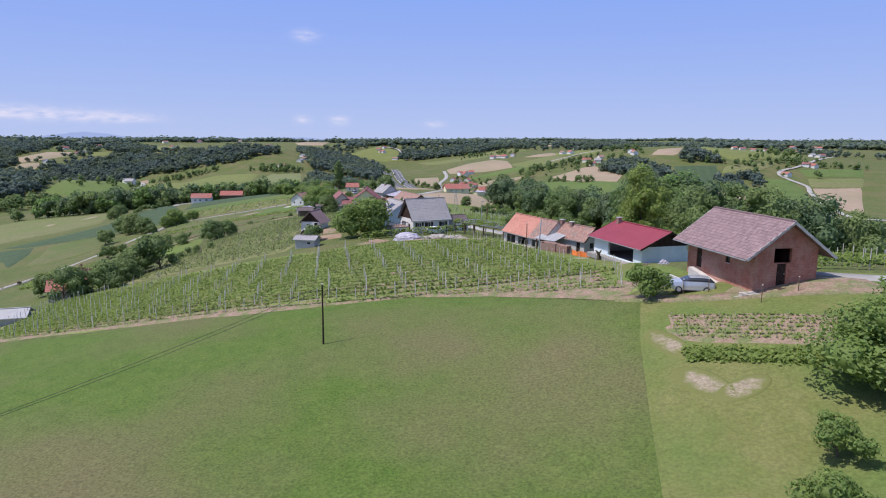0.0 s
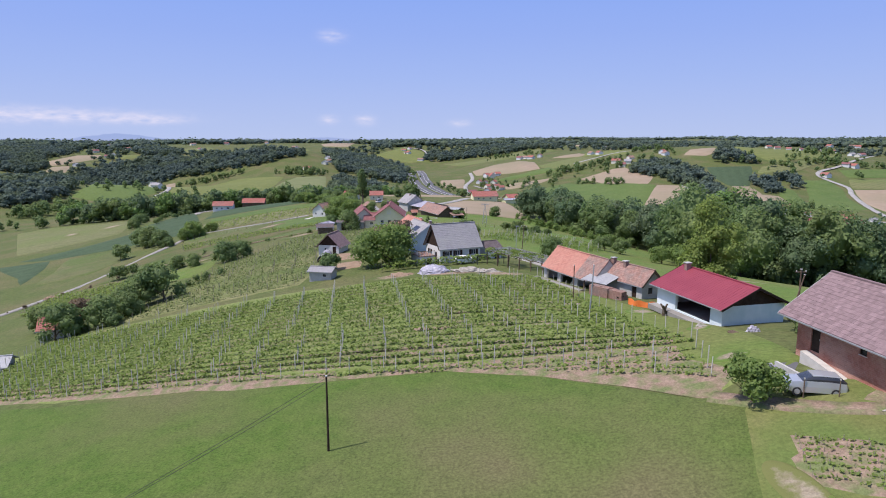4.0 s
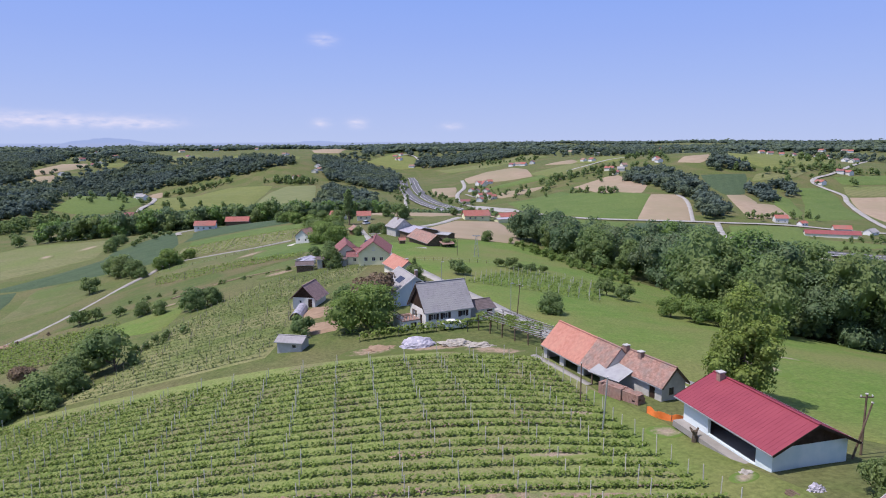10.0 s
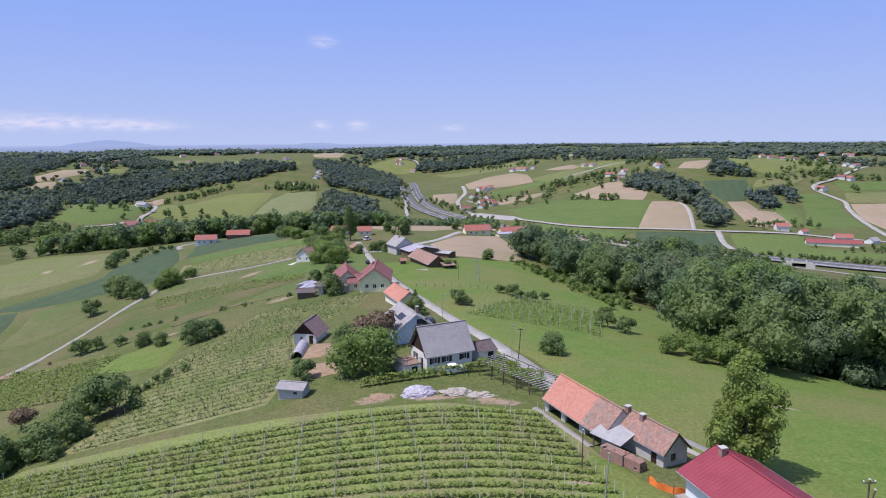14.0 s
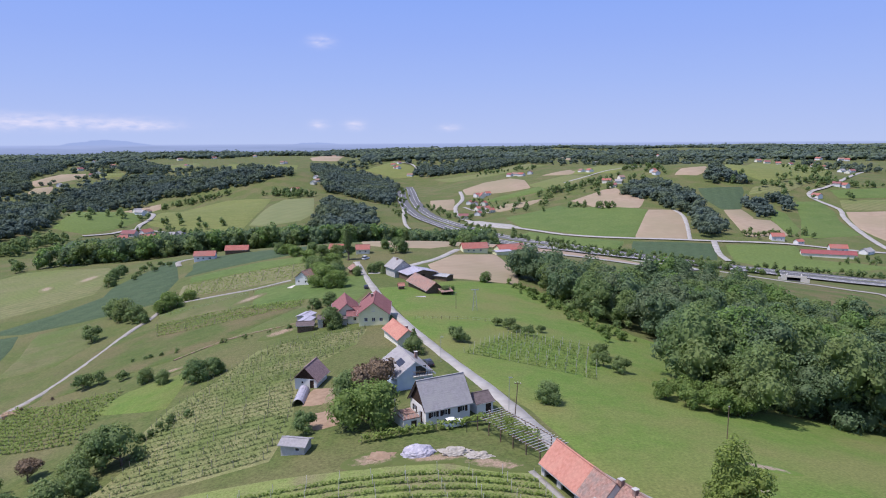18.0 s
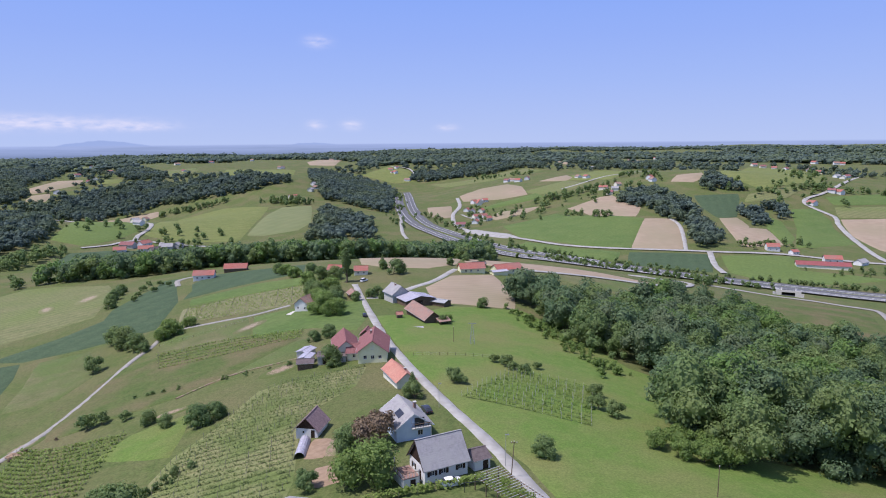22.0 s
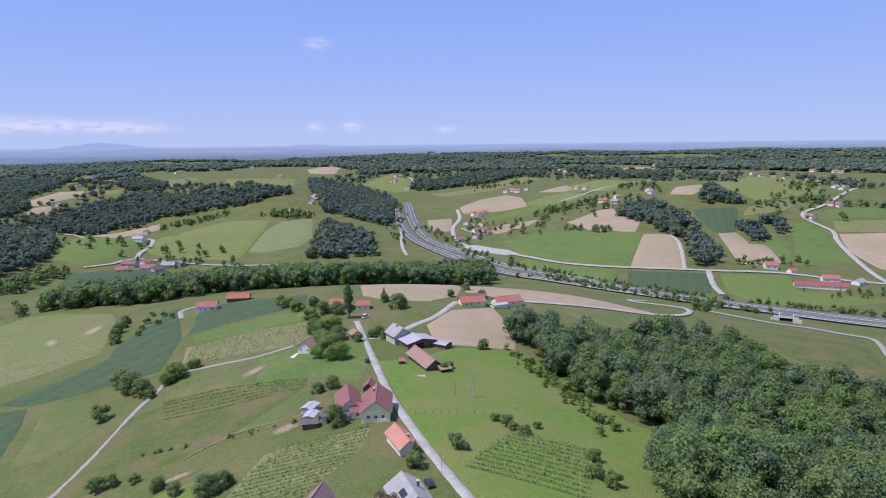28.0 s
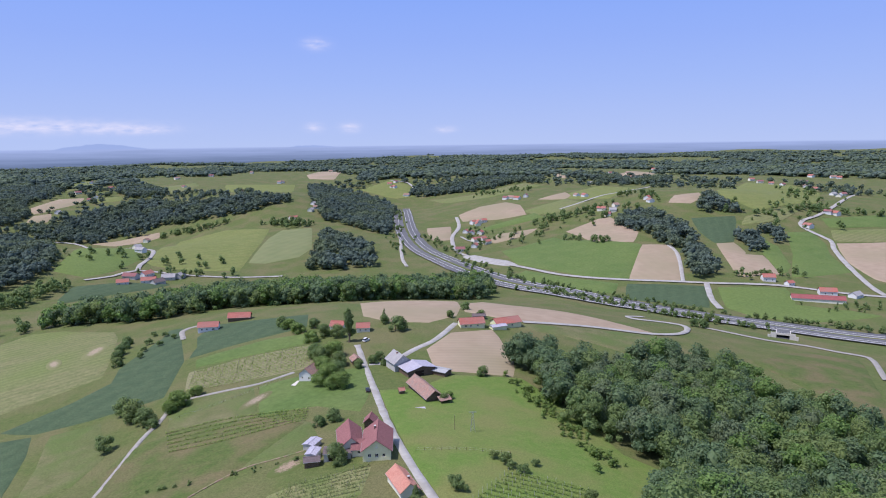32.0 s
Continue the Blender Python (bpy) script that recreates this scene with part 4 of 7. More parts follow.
def loose_tiles(length, run, rise, tile, columns, m, parent, material):
    """Single tiles laid in courses over the last columns of a slope."""
    s = math.hypot(run, rise)
    n, k = max(2, round(s / tile[0])), max(2, round(length / tile[1]))
    w, d = length / k, s / n
    rng = random.Random(12)
    me = bpy.data.meshes.new("tile")
    bm = bmesh.new()
    rows = [[bm.verts.new((w * 0.97 * u, t * d * 1.12, z)) for u, z in ((0, 0.004), (0, h), (0.25, h + 0.012), (0.5, h), (0.75, h + 0.012), (1, h), (1, 0.004))] for t, h in ((0, 0.034), (1, 0.014))]
    for i in range(6):
        bm.faces.new([rows[0][i], rows[0][i + 1], rows[1][i + 1], rows[1][i]])
    bm.faces.new(rows[0][::-1])
    bmesh.ops.recalc_face_normals(bm, faces=bm.faces)
    bm.to_mesh(me)
    bm.free()
    me.materials.append(material)
    tilt = Matrix.Rotation(math.atan2(rise, run), 4, "X")
    for j in range(n):
        for i in range(k - columns, k):
            x = -length / 2 + (i + (0.5 if j % 2 else 0)) * w
            if x + w * 0.9 > length / 2 + w * 0.45:
                x = length / 2 - w
            ob = new("tile", me)
            ob.parent = parent
            ob.matrix_basis = m @ tilt @ Matrix.Translation((x, j * d, 0.002 * (i % 2) + rng.uniform(0, 0.006))) @ Matrix.Rotation(radians(rng.uniform(-0.8, 0.8)), 4, "Z")


def sheet_ribs(length, run, rise, gap, tall=0.01):
    """Upstanding seams of a sheet roof."""
    s = math.hypot(run, rise)
    bm = bmesh.new()
    k = int(length / gap)
    for i in range(k + 1):
        x = -length / 2 + i * length / k
        box(bm, x - 0.02, x + 0.02, 0, s, 0.002, 0.002 + tall)
    return moved(bm, Matrix.Rotation(math.atan2(rise, run), 4, "X"))


def window_part(m, w, h, parent, frame_mat, cross=True):
    """A framed pane in an opening; m: its centre, with y pointing into the house."""
    t = 0.07
    dims = [(-w / 2, -w / 2 + t, -0.02, 0.09, -h / 2, h / 2), (w / 2 - t, w / 2, -0.02, 0.09, -h / 2, h / 2),
            (-w / 2 + t, w / 2 - t, -0.02, 0.09, h / 2 - t, h / 2), (-w / 2 + t, w / 2 - t, -0.02, 0.09, -h / 2, -h / 2 + t)]
    if cross:
        dims.append((-0.03, 0.03, 0.0, 0.07, -h / 2 + t, h / 2 - t))
    fr = part("window", moved(boxes(*dims), m), frame_mat, parent)
    part("pane", moved(boxes((-w / 2 + t * 0.5, w / 2 - t * 0.5, 0.05, 0.06, -h / 2 + t * 0.5, h / 2 - t * 0.5)), m), M["glass"], fr)
    part("sill", moved(boxes((-w / 2 - 0.06, w / 2 + 0.06, -0.12, 0.03, -h / 2 - 0.06, -h / 2 - 0.005)), m), M["concrete"], fr)
    return fr


def house(name, label, x, y, turn, L, W, walls, rise, wall_mat, roof_mat, over=0.5, windows=(), doors=(), gaps=(), chimneys=(), tile=(0.4, 0.4),
          gable_mat=None, frame_mat="white", group="", category="house", seams=0.0, lift=0.0, verge=None, floor=None, shutters=None, verge_over=None, loose=0):
    """A gabled building. Ridge along its x. Sides: s and n under the eaves, w and e under the gables. Openings: (side, place along, middle height, width, height)."""
    c, s = math.cos(radians(turn)), math.sin(radians(turn))
    corners = [(x + c * u - s * v, y + s * u + c * v) for u in (-L / 2, L / 2) for v in (-W / 2, W / 2)]
    zs = [ground_z(*q) for q in corners]
    z = (floor if floor is not None else sum(zs) / 4) + lift
    low = min(zs) - z - 0.4
    root = new(name)
    root.matrix_basis = pose(x, y, z, 0, 0, turn)
    tagged(root, label, category, group)
    sides = {"s": (L, Matrix.Translation((0, -W / 2, 0))), "n": (L, Matrix.Translation((0, W / 2, 0)) @ Matrix.Rotation(math.pi, 4, "Z")),
             "e": (W, Matrix.Translation((L / 2, 0, 0)) @ Matrix.Rotation(math.pi / 2, 4, "Z")), "w": (W, Matrix.Translation((-L / 2, 0, 0)) @ Matrix.Rotation(-math.pi / 2, 4, "Z"))}
    top = walls + rise
    for key, (length, m) in sides.items():
        ops = [(u - w / 2, u + w / 2, q - h / 2, q + h / 2) for k, u, q, w, h in tuple(windows) + tuple(doors) + tuple(gaps) if k == key and q + h / 2 <= walls + 0.01]
        ln = length if key in "sn" else length - 0.606
        part("wall", moved(wall_mesh(ln, low, walls, 0.3, ops), m), M[wall_mat], root)
        if key in "ew":
            part("gable", moved(gable_mesh(length - 0.02, walls + 0.003, top - 0.03, 0.28), m @ Matrix.Translation((0, 0.01, 0))), M[gable_mat or wall_mat], root)
    for k, u, q, w, h in windows:
        m = sides[k][1] @ Matrix.Translation((u, 0.1 if q + h / 2 <= walls else -0.03, q))
        wd = window_part(m, w, h, root, M[frame_mat], w > 0.8)
        if shutters:
            for sd in (-1, 1):
                part("shutter", moved(boxes((sd * (w * 0.75) - w * 0.24, sd * (w * 0.75) + w * 0.24, -0.145, -0.105, -h / 2, h / 2)), m), M[shutters], wd)
    for k, u, q, w, h in doors:
        m = sides[k][1] @ Matrix.Translation((u, 0.1, q))
        dr = part("door", moved(boxes((-w / 2, w / 2, 0, 0.06, -h / 2, h / 2)), m), M["darkwood"], root)
        part("handle", moved(boxes((w * 0.36, w * 0.42, -0.06, 0, -0.02, 0.12)), m), M["metal"], dr)
    run = W / 2
    vo = over if verge_over is None else verge_over
    slope = rise / run
    for sd, a in ((1, 0), (-1, math.pi)):
        m = Matrix.Rotation(a, 4, "Z") @ Matrix.Translation((0, -run - over, walls - over * slope + 0.16))
        rs = part("roof_slope", moved(roof_slope(L + 2 * vo, run + over, rise + over * slope, 0.13, tile, loose if sd < 0 else 0), m), M[roof_mat], root)
        if loose and sd < 0:
            loose_tiles(L + 2 * vo, run + over, rise + over * slope, tile, loose, m, rs, M["loose_tile"])
        if seams:
            part("seam", moved(sheet_ribs(L + 2 * vo, run + over, rise + over * slope, seams), m), M[roof_mat], rs)
        if verge:
            ang = math.atan2(rise, run)
            ln = math.hypot(run + over, rise + over * slope)
            for e in (-1, 1):
                bm = boxes((e * (L / 2 + vo) - 0.02 + e * 0.023, e * (L / 2 + vo) + 0.02 + e * 0.023, 0, ln, -0.2, 0.03))
                part("bargeboard", moved(bm, m @ Matrix.Rotation(ang, 4, "X")), M[verge], rs)
        part("gutter", moved(boxes((-L / 2 - vo, L / 2 + vo, -0.09, -0.003, -0.12, -0.03)), m), M["metal"], rs)
    part("ridge_cap", boxes((-L / 2 - vo, L / 2 + vo, -0.14, 0.14, top + 0.14, top + 0.24)), M[roof_mat], root)
    for u, v, h in chimneys:
        zb = walls + rise * (1 - abs(v) / run)
        ch = part("chimney", boxes((u - 0.28, u + 0.28, v - 0.28, v + 0.28, zb - 0.3, zb + h)), M["old_tile"], root)
        part("chimney_cap", boxes((u - 0.36, u + 0.36, v - 0.36, v + 0.36, zb + h + 0.003, zb + h + 0.1)), M["greywall"], ch)
    return root


def floor_slab(x, y, turn, L, W, label, mat_key, z=None):
    zz = ground_z(x, y) if z is None else z
    ob = part("slab", boxes((-L / 2, L / 2, -W / 2, W / 2, -0.5, 0.1)), M[mat_key], None)
    ob.matrix_basis = pose(x, y, zz, 0, 0, turn)
    return tagged(ob, label, "slab", kind="structure")


# the unfinished brick house
house("brick_house", "unfinished red brick house with brown tiled roof", 32.75, 36.5, 97.3, 10.8, 6.2, 3.36, 2.3, "brick", "brown_tile", over=1.3, verge_over=0.75,
      windows=[("n", 1.5, 1.75, 0.7, 0.65)], doors=[("n", -3.3, 1.1, 1.0, 2.0), ("w", -0.4, 1.0, 0.9, 2.0)],
      gaps=[("w", -0.35, 2.7, 1.7, 1.3)],
      tile=(0.36, 0.33), frame_mat="darkwood", floor=8.3, verge="greywall", loose=20)
# the barn with the crimson sheet roof
house("barn", "long pale barn with crimson sheet metal roof", 31.5, 62.75, 104.5, 11.8, 7.6, 2.3, 1.77, "mint", "crimson", over=0.7, gaps=[("n", 0.9, 0.95, 6.2, 1.9)],
      chimneys=[(5.0, 0.5, 0.9)], tile=None, seams=0.45, gable_mat="darkwood", category="barn", floor=5.3, verge="darkwood")
floor_slab(31.1, 62.7, 104.5, 12.0, 9.0, "worn concrete apron round the barn", "path", 5.05)
# the long outbuilding: new tiles, old tiles, a sheet-roofed porch and a small dwelling
house("open_shed", "open-fronted shed with new orange tiled roof", 20.9, 91.2, 112, 9.1, 4.9, 2.2, 2.6, "greywall", "orange_tile", over=0.5, verge_over=0.0, gaps=[("n", -2.1, 0.95, 3.2, 1.9), ("n", 2.1, 0.95, 3.2, 1.9)], tile=(0.33, 0.3), category="shed", floor=2.6)
house("open_shed", "open-fronted shed with mossy old tiled roof", 23.5, 84.8, 112, 4.7, 4.9, 2.15, 2.6, "greywall", "old_tile", over=0.5, verge_over=0.0, gaps=[("n", -0.2, 0.95, 3.4, 1.9)], tile=(0.33, 0.3), category="shed", floor=2.7)
house("small_dwelling", "small low house with weathered clay tiles", 26.9, 80.3, 116, 8.2, 3.6, 2.1, 1.8, "greywall", "old_tile", over=0.35, windows=[("w", -0.3, 1.2, 0.8, 0.9)], doors=[("n", 2.6, 1.0, 0.9, 2.0)],
      chimneys=[(3.4, 0.3, 0.9), (0.9, 0.3, 0.8)], tile=(0.33, 0.3), frame_mat="wood", floor=3.3, verge="wood")


def lean_to(name, label, x, y, turn, L, W, low, high, roof_mat, floor=None):
    z = ground_z(x, y) if floor is None else floor
    root = new(name)
    root.matrix_basis = pose(x, y, z, 0, 0, turn)
    for u in (-L / 2 + 0.15, L / 2 - 0.15):
        for v, h in ((-W / 2 + 0.15, low), (W / 2 - 0.15, high)):
            part("post", boxes((u - 0.08, u + 0.08, v - 0.08, v + 0.08, -0.5, h - 0.08)), M["wood"], root)
    part("back_wall", boxes((-L / 2 + 0.25, L / 2 - 0.25, W / 2 - 0.1, W / 2 + 0.02, -0.3, high - 0.1)), M["greywall"], root)
    m = Matrix.Translation((0, -W / 2 - 0.2, low)) 
    rs = part("roof_sheet", moved(roof_slope(L + 0.4, W + 0.4, high - low, 0.06, None), m), M[roof_mat], root)
    part("rib", moved(sheet_ribs(L + 0.4, W + 0.4, high - low, 0.3), m), M[roof_mat], rs)
    return tagged(root, label, "shed")


lean_to("porch", "porch with a grey corrugated sheet roof", 23.5, 81.7, -54, 4.2, 4.3, 1.7, 3.0, "sheet", 3.2)
# the white house and its annex
house("white_house", "white rendered house with steep grey roof", 2.6, 120.1, 26, 8.8, 6.6, 3.2, 4.0, "white", "grey_tile", over=0.45, gable_mat="darkwood", tile=(0.4, 0.33), frame_mat="white", shutters="darkwood",
      windows=[("s", -2.9, 1.9, 1.0, 1.05), ("s", -0.6, 1.9, 1.0, 1.05), ("s", 2.9, 1.9, 1.0, 1.05), ("w", -1.4, 1.8, 0.9, 1.1)], doors=[("w", 1.3, 1.05, 0.9, 2.1)], verge="darkwood", lift=0.1)
house("annex", "low white annex with dark brown roof", 9.9, 122.6, 26, 3.4, 4.6, 2.2, 1.1, "white", "dark_tile", over=0.3, tile=(0.4, 0.33), doors=[("s", 0.7, 1.0, 1.2, 2.0)])


def terrace(x, y, turn):
    """A raised terrace on walls, with a cellar door below, a tiled floor and a slatted railing."""
    root = new("terrace")
    root.matrix_basis = pose(x, y, ground_z(x, y), 0, 0, turn)
    part("wall", moved(wall_mesh(3.2, -0.6, 1.7, 0.25, [(-0.2, 0.9, -0.3, 1.35)]), Matrix.Translation((0, -2.2, 0))), M["white"], root)
    part("wall", boxes((-1.6, -1.35, -1.945, 2.2, -0.6, 1.7)), M["white"], root)
    part("back_wall", boxes((-1.345, 1.6, 1.95, 2.2, -0.6, 1.7)), M["white"], root)
    part("deck", boxes((-1.7, 1.6, -2.3, 2.25, 1.703, 1.85)), M["old_tile"], root)
    part("door", boxes((-0.2, 0.9, -2.05, -2.0, -0.3, 1.35)), M["darkwood"], root)
    for i in range(8):
        part("baluster", boxes((-1.66, -1.6, -2.24 + i * 0.6, -2.18 + i * 0.6, 1.853, 2.7)), M["white"], root)
    for i in range(5):
        part("baluster", boxes((-1.05 + i * 0.6, -0.99 + i * 0.6, -2.24, -2.18, 1.853, 2.7)), M["white"], root)
    part("handrail", boxes((-1.69, -1.57, -2.27, 2.2, 2.703, 2.78)), M["wood"], root)
    part("handrail", boxes((-1.565, 1.5, -2.27, -2.15, 2.703, 2.78)), M["wood"], root)
    part("roof_post", boxes((-1.55, -1.43, 1.9, 2.02, 1.853, 4.2)), M["white"], root)
    return tagged(root, "white raised terrace with a railing above a cellar door", "terrace")


terrace(-3.3, 117.2, 26)
blue = house("blue_house", "pale blue house with grey roof and balcony", -4.2, 140.5, -70, 10.6, 7.6, 3.4, 2.6, "blue", "grey_tile", over=0.6, tile=(0.45, 0.4), windows=[("e", 1.5, 1.6, 1.2, 1.2), ("e", 0.3, 4.6, 1.6, 1.3), ("s", 2, 1.8, 1.0, 1.1)], chimneys=[(-0.5, 2.2, 1.6)], verge="white")


part("balcony_deck", boxes((5.36, 6.5, -0.6, 3.6, 3.0, 3.16)), M["concrete"], blue)
part("balcony_door", boxes((5.33, 5.36, 0.2, 2.4, 3.2, 5.0)), M["glass"], blue)
for i in range(8):
    part("baluster", boxes((6.4, 6.46, -0.58 + i * 0.58, -0.52 + i * 0.58, 3.163, 4.0)), M["wood"], blue)
part("handrail", boxes((6.37, 6.49, -0.6, 3.6, 4.003, 4.08)), M["wood"], blue)
part("balcony_post", boxes((6.3, 6.45, 3.4, 3.55, -0.4, 2.997)), M["white"], blue)


def solar_panel(x, y, z, turn, tilt):
    root = new("solar_panel")
    root.matrix_basis = pose(x, y, z, tilt, 0, turn)
    for i in range(3):
        p = part("panel", boxes((-1.6 + i * 1.08, -0.6 + i * 1.08, -0.8, 0.8, 0.05, 0.1)), M["darkpaint"], root)
        part("panel_frame", boxes((-1.62 + i * 1.08, -0.58 + i * 1.08, -0.82, 0.82, 0.0, 0.047)), M["metal"], p)
    return tagged(root, "dark solar panels on a grey roof", "solar panel")


house("orange_house", "long house with bright orange tiled roof", -7.2, 173.5, -68, 11.6, 5.2, 2.3, 2.0, "cream", "orange_tile", over=0.5, tile=(0.45, 0.4), windows=[("n", 2, 1.3, 0.9, 0.9), ("n", -2, 1.3, 0.9, 0.9)], chimneys=[(2, 1.0, 0.8)])
house("shed", "small white shed with pointed brown roof", -25.4, 144.2, 78, 6.0, 5.0, 2.2, 2.5, "white", "brown_tile", over=0.55, gable_mat="darkwood", tile=(0.4, 0.4), windows=[("w", -0.8, 1.3, 0.55, 0.6)], doors=[("w", 1.4, 1.0, 0.9, 1.9)], category="shed")
house("hut", "low grey garden hut with sheet roof", -21.8, 110.6, -12, 4.2, 3.0, 1.7, 0.55, "greywall", "grey_tile", over=0.35, tile=None, seams=0.3, category="shed", windows=[("s", 0.8, 1.0, 0.8, 0.6)])
house("farmhouse", "cream farmhouse with plum tiled roof", -16.2, 199.5, 92, 15, 8.6, 4.0, 3.2, "yellow", "plum_tile", over=0.6, tile=(0.5, 0.45), windows=[("w", -2.2, 2.2, 1.0, 1.1), ("w", 0, 2.2, 1.0, 1.1), ("w", 2.2, 2.2, 1.0, 1.1), ("w", 0, 5.2, 0.9, 1.0)], chimneys=[(2, 0.8, 1.1)])
house("farmhouse_wing", "farmhouse wing with plum tiled roof", -25.6, 204.5, 100, 14, 7.2, 3.4, 3.0, "cream", "plum_tile", over=0.6, tile=(0.5, 0.45), windows=[("w", 1.2, 1.8, 1.0, 1.1)])
house("farmhouse_link", "low linking wing with plum tiled roof", -20.8, 199.0, 2, 6.5, 5.6, 2.6, 1.9, "cream", "plum_tile", over=0.5, tile=(0.5, 0.45), windows=[("s", -1.2, 1.5, 0.9, 1.0)])
house("garage", "flat-roofed garage with dark sheet roof", -28.6, 197.5, 4, 8.5, 5.0, 2.4, 0.35, "greywall", "dark_tile", over=0.3, tile=None, seams=0.6, doors=[("s", -1.5, 1.05, 2.6, 2.1)], category="garage")
house("low_shed", "low outbuilding with brown sheet roof", -36.2, 194.0, 8, 4.5, 3.5, 2.0, 0.7, "wood", "dark_tile", over=0.4, tile=None, seams=0.5, category="shed")
house("white_shed", "small pale shed with a flat sheet roof", -36.8, 199.5, 80, 5.0, 3.2, 2.2, 0.3, "white", "film", over=0.3, tile=None, category="shed")
house("white_shed", "low pale sheet-roofed shed behind the farmhouse", -38.6, 208, 70, 5.5, 3.6, 2.0, 0.4, "greywall", "film", over=0.3, tile=None, category="shed")
house("garden_shed", "small garden shed with plum tiled roof", -20.5, 222.0, 85, 4.5, 3.6, 2.4, 1.6, "wood", "plum_tile", tile=(0.5, 0.45), category="shed")
house("cottage", "small white cottage with red tiled roof", -53.6, 287.0, 72, 8.0, 6.4, 3.3, 2.6, "white", "old_tile", over=0.5, tile=(0.5, 0.5), windows=[("w", -1.6, 1.6, 0.8, 0.9), ("w", 1.6, 1.6, 0.8, 0.9), ("w", 0, 4.2, 0.8, 0.9)], gable_mat="white")
floor_slab(-57.3, 281.5, 72, 6, 5, "white paved yard beside a cottage", "concrete")
house("timber_barn", "long timber barn with old red tiles", -1.6, 257.0, -67, 20, 6.4, 2.4, 2.4, "wood", "old_tile", over=0.8, tile=(0.5, 0.5), category="barn")
lean_to("lean_to", "low lean-to with old sheet roof at the barn", 6.2, 246.6, 23, 4.6, 3.4, 1.5, 2.3, "old_tile")
house("hay_rack", "small wooden hay rack with a pitched roof", -11, 257, 20, 2.2, 1.4, 1.7, 0.8, "wood", "orange_tile", over=0.3, tile=None, category="hay rack")
floor_slab(-4.2, 238.5, 10, 6.0, 2.2, "pile of pale sheets lying before the barn", "film")
house("machine_barn", "wide barn with white sheet roof", -5.2, 286.0, 118, 9.5, 13.5, 3.0, 1.5, "wood", "film", over=0.6, tile=None, seams=0.8, doors=[("w", -1.2, 1.3, 4.6, 2.6)], category="barn")
house("low_barn", "low timber barn with pale sheet roof", 5.2, 285.0, -34, 8.5, 5.5, 2.0, 0.6, "wood", "sheet", over=0.4, tile=None, seams=0.6, category="barn")
house("grey_house", "grey-roofed house beside the village lane", -13.8, 293.0, 118, 9.5, 8.2, 4.2, 3.2, "greywall", "grey_tile", over=0.6, tile=(0.5, 0.5), windows=[("w", -1.5, 2.0, 0.9, 1.0), ("w", 1.5, 2.0, 0.9, 1.0), ("w", 0, 5.2, 0.9, 1.0)], chimneys=[(0, 0.6, 1.0)])
house("red_roofed_house", "small house with red roof and flat annex", -36.5, 358.5, 4, 7.2, 6.5, 2.6, 2.0, "cream", "red_tile", over=0.4, tile=(0.6, 0.6), windows=[("s", -1.5, 1.4, 0.9, 0.9), ("s", 1.5, 1.4, 0.9, 0.9)])
house("red_roofed_house", "house with red roof among trees", -51.5, 366.0, -12, 7.5, 6.5, 2.6, 2.2, "cream", "red_tile", tile=(0.6, 0.6), windows=[("s", 0, 1.4, 0.9, 0.9)])
house("tool_shed", "small brown-roofed tool shed by the lane", -34.6, 303.0, -70, 6.0, 4.0, 2.2, 1.4, "wood", "old_tile", tile=(0.6, 0.6), category="shed")
house("yellow_farmhouse", "pale yellow farmhouse with red tiled roof", 24.6, 368.5, 10, 14, 7.5, 2.7, 2.5, "yellow", "red_tile", tile=(0.6, 0.6), windows=[("s", -4, 1.4, 1.0, 1.0), ("s", -1, 1.4, 1.0, 1.0), ("s", 3, 1.4, 1.0, 1.0)])
house("yellow_stable", "yellow stable with red and white roof", 45.5, 376.5, 22, 16, 9.0, 2.7, 2.4, "yellow", "red_tile", tile=(0.6, 0.6), windows=[("s", -4, 1.4, 1.0, 1.0), ("s", 2, 1.4, 1.0, 1.0)])
house("white_shed", "low shed with white sheet roof", 40.0, 367.5, 22, 9, 5, 2.0, 0.5, "yellow", "film", tile=None, seams=0.8, category="shed")
house("dark_shed", "low dark-roofed shed behind the farm", 30.5, 390.0, 0, 7.5, 4, 2.0, 0.8, "wood", "dark_tile", tile=None, category="shed")
house("hill_house", "white house with red roof on the hillside", -138.0, 404.5, 8, 12, 7.5, 3.2, 2.3, "white", "red_tile", tile=(0.6, 0.6), windows=[("s", -3.6, 1.6, 1.1, 1.0), ("s", -0.6, 1.6, 1.1, 1.0), ("s", 3.2, 1.6, 1.6, 1.0)])
house("hill_barn", "brown barn with red roof on the hillside", -125.0, 427.0, 6, 14, 7.5, 2.6, 2.4, "wood", "red_tile", tile=(0.6, 0.6), category="barn")
house("grey_hut", "low hut with grey sheet roof below the vineyard", -67.0, 84.0, 15, 5.5, 4, 1.5, 0.9, "greywall", "sheet", tile=None, seams=0.4, category="shed")
house("brick_hut", "low hut with red sheet roof among trees", -68.0, 104.5, 20, 6, 5, 2.0, 1.4, "greywall", "red_tile", tile=(0.5, 0.5), category="shed")

# farmsteads and villages in the valley and on the far hills
rv = random.Random(9)
def far_house(x, y, L=11.0, W=8.0, turn=0.0, walls=3.0, roof="red_tile", wall="white", label="far white house with red tiled roof", group="houses of the valley"):
    house("far_house", label, x, y, turn, L, W, walls, W * 0.33, wall, roof, tile=None, windows=[("s", -L * 0.25, 1.6, 1.2, 1.2), ("s", L * 0.25, 1.6, 1.2, 1.2)], group=group)

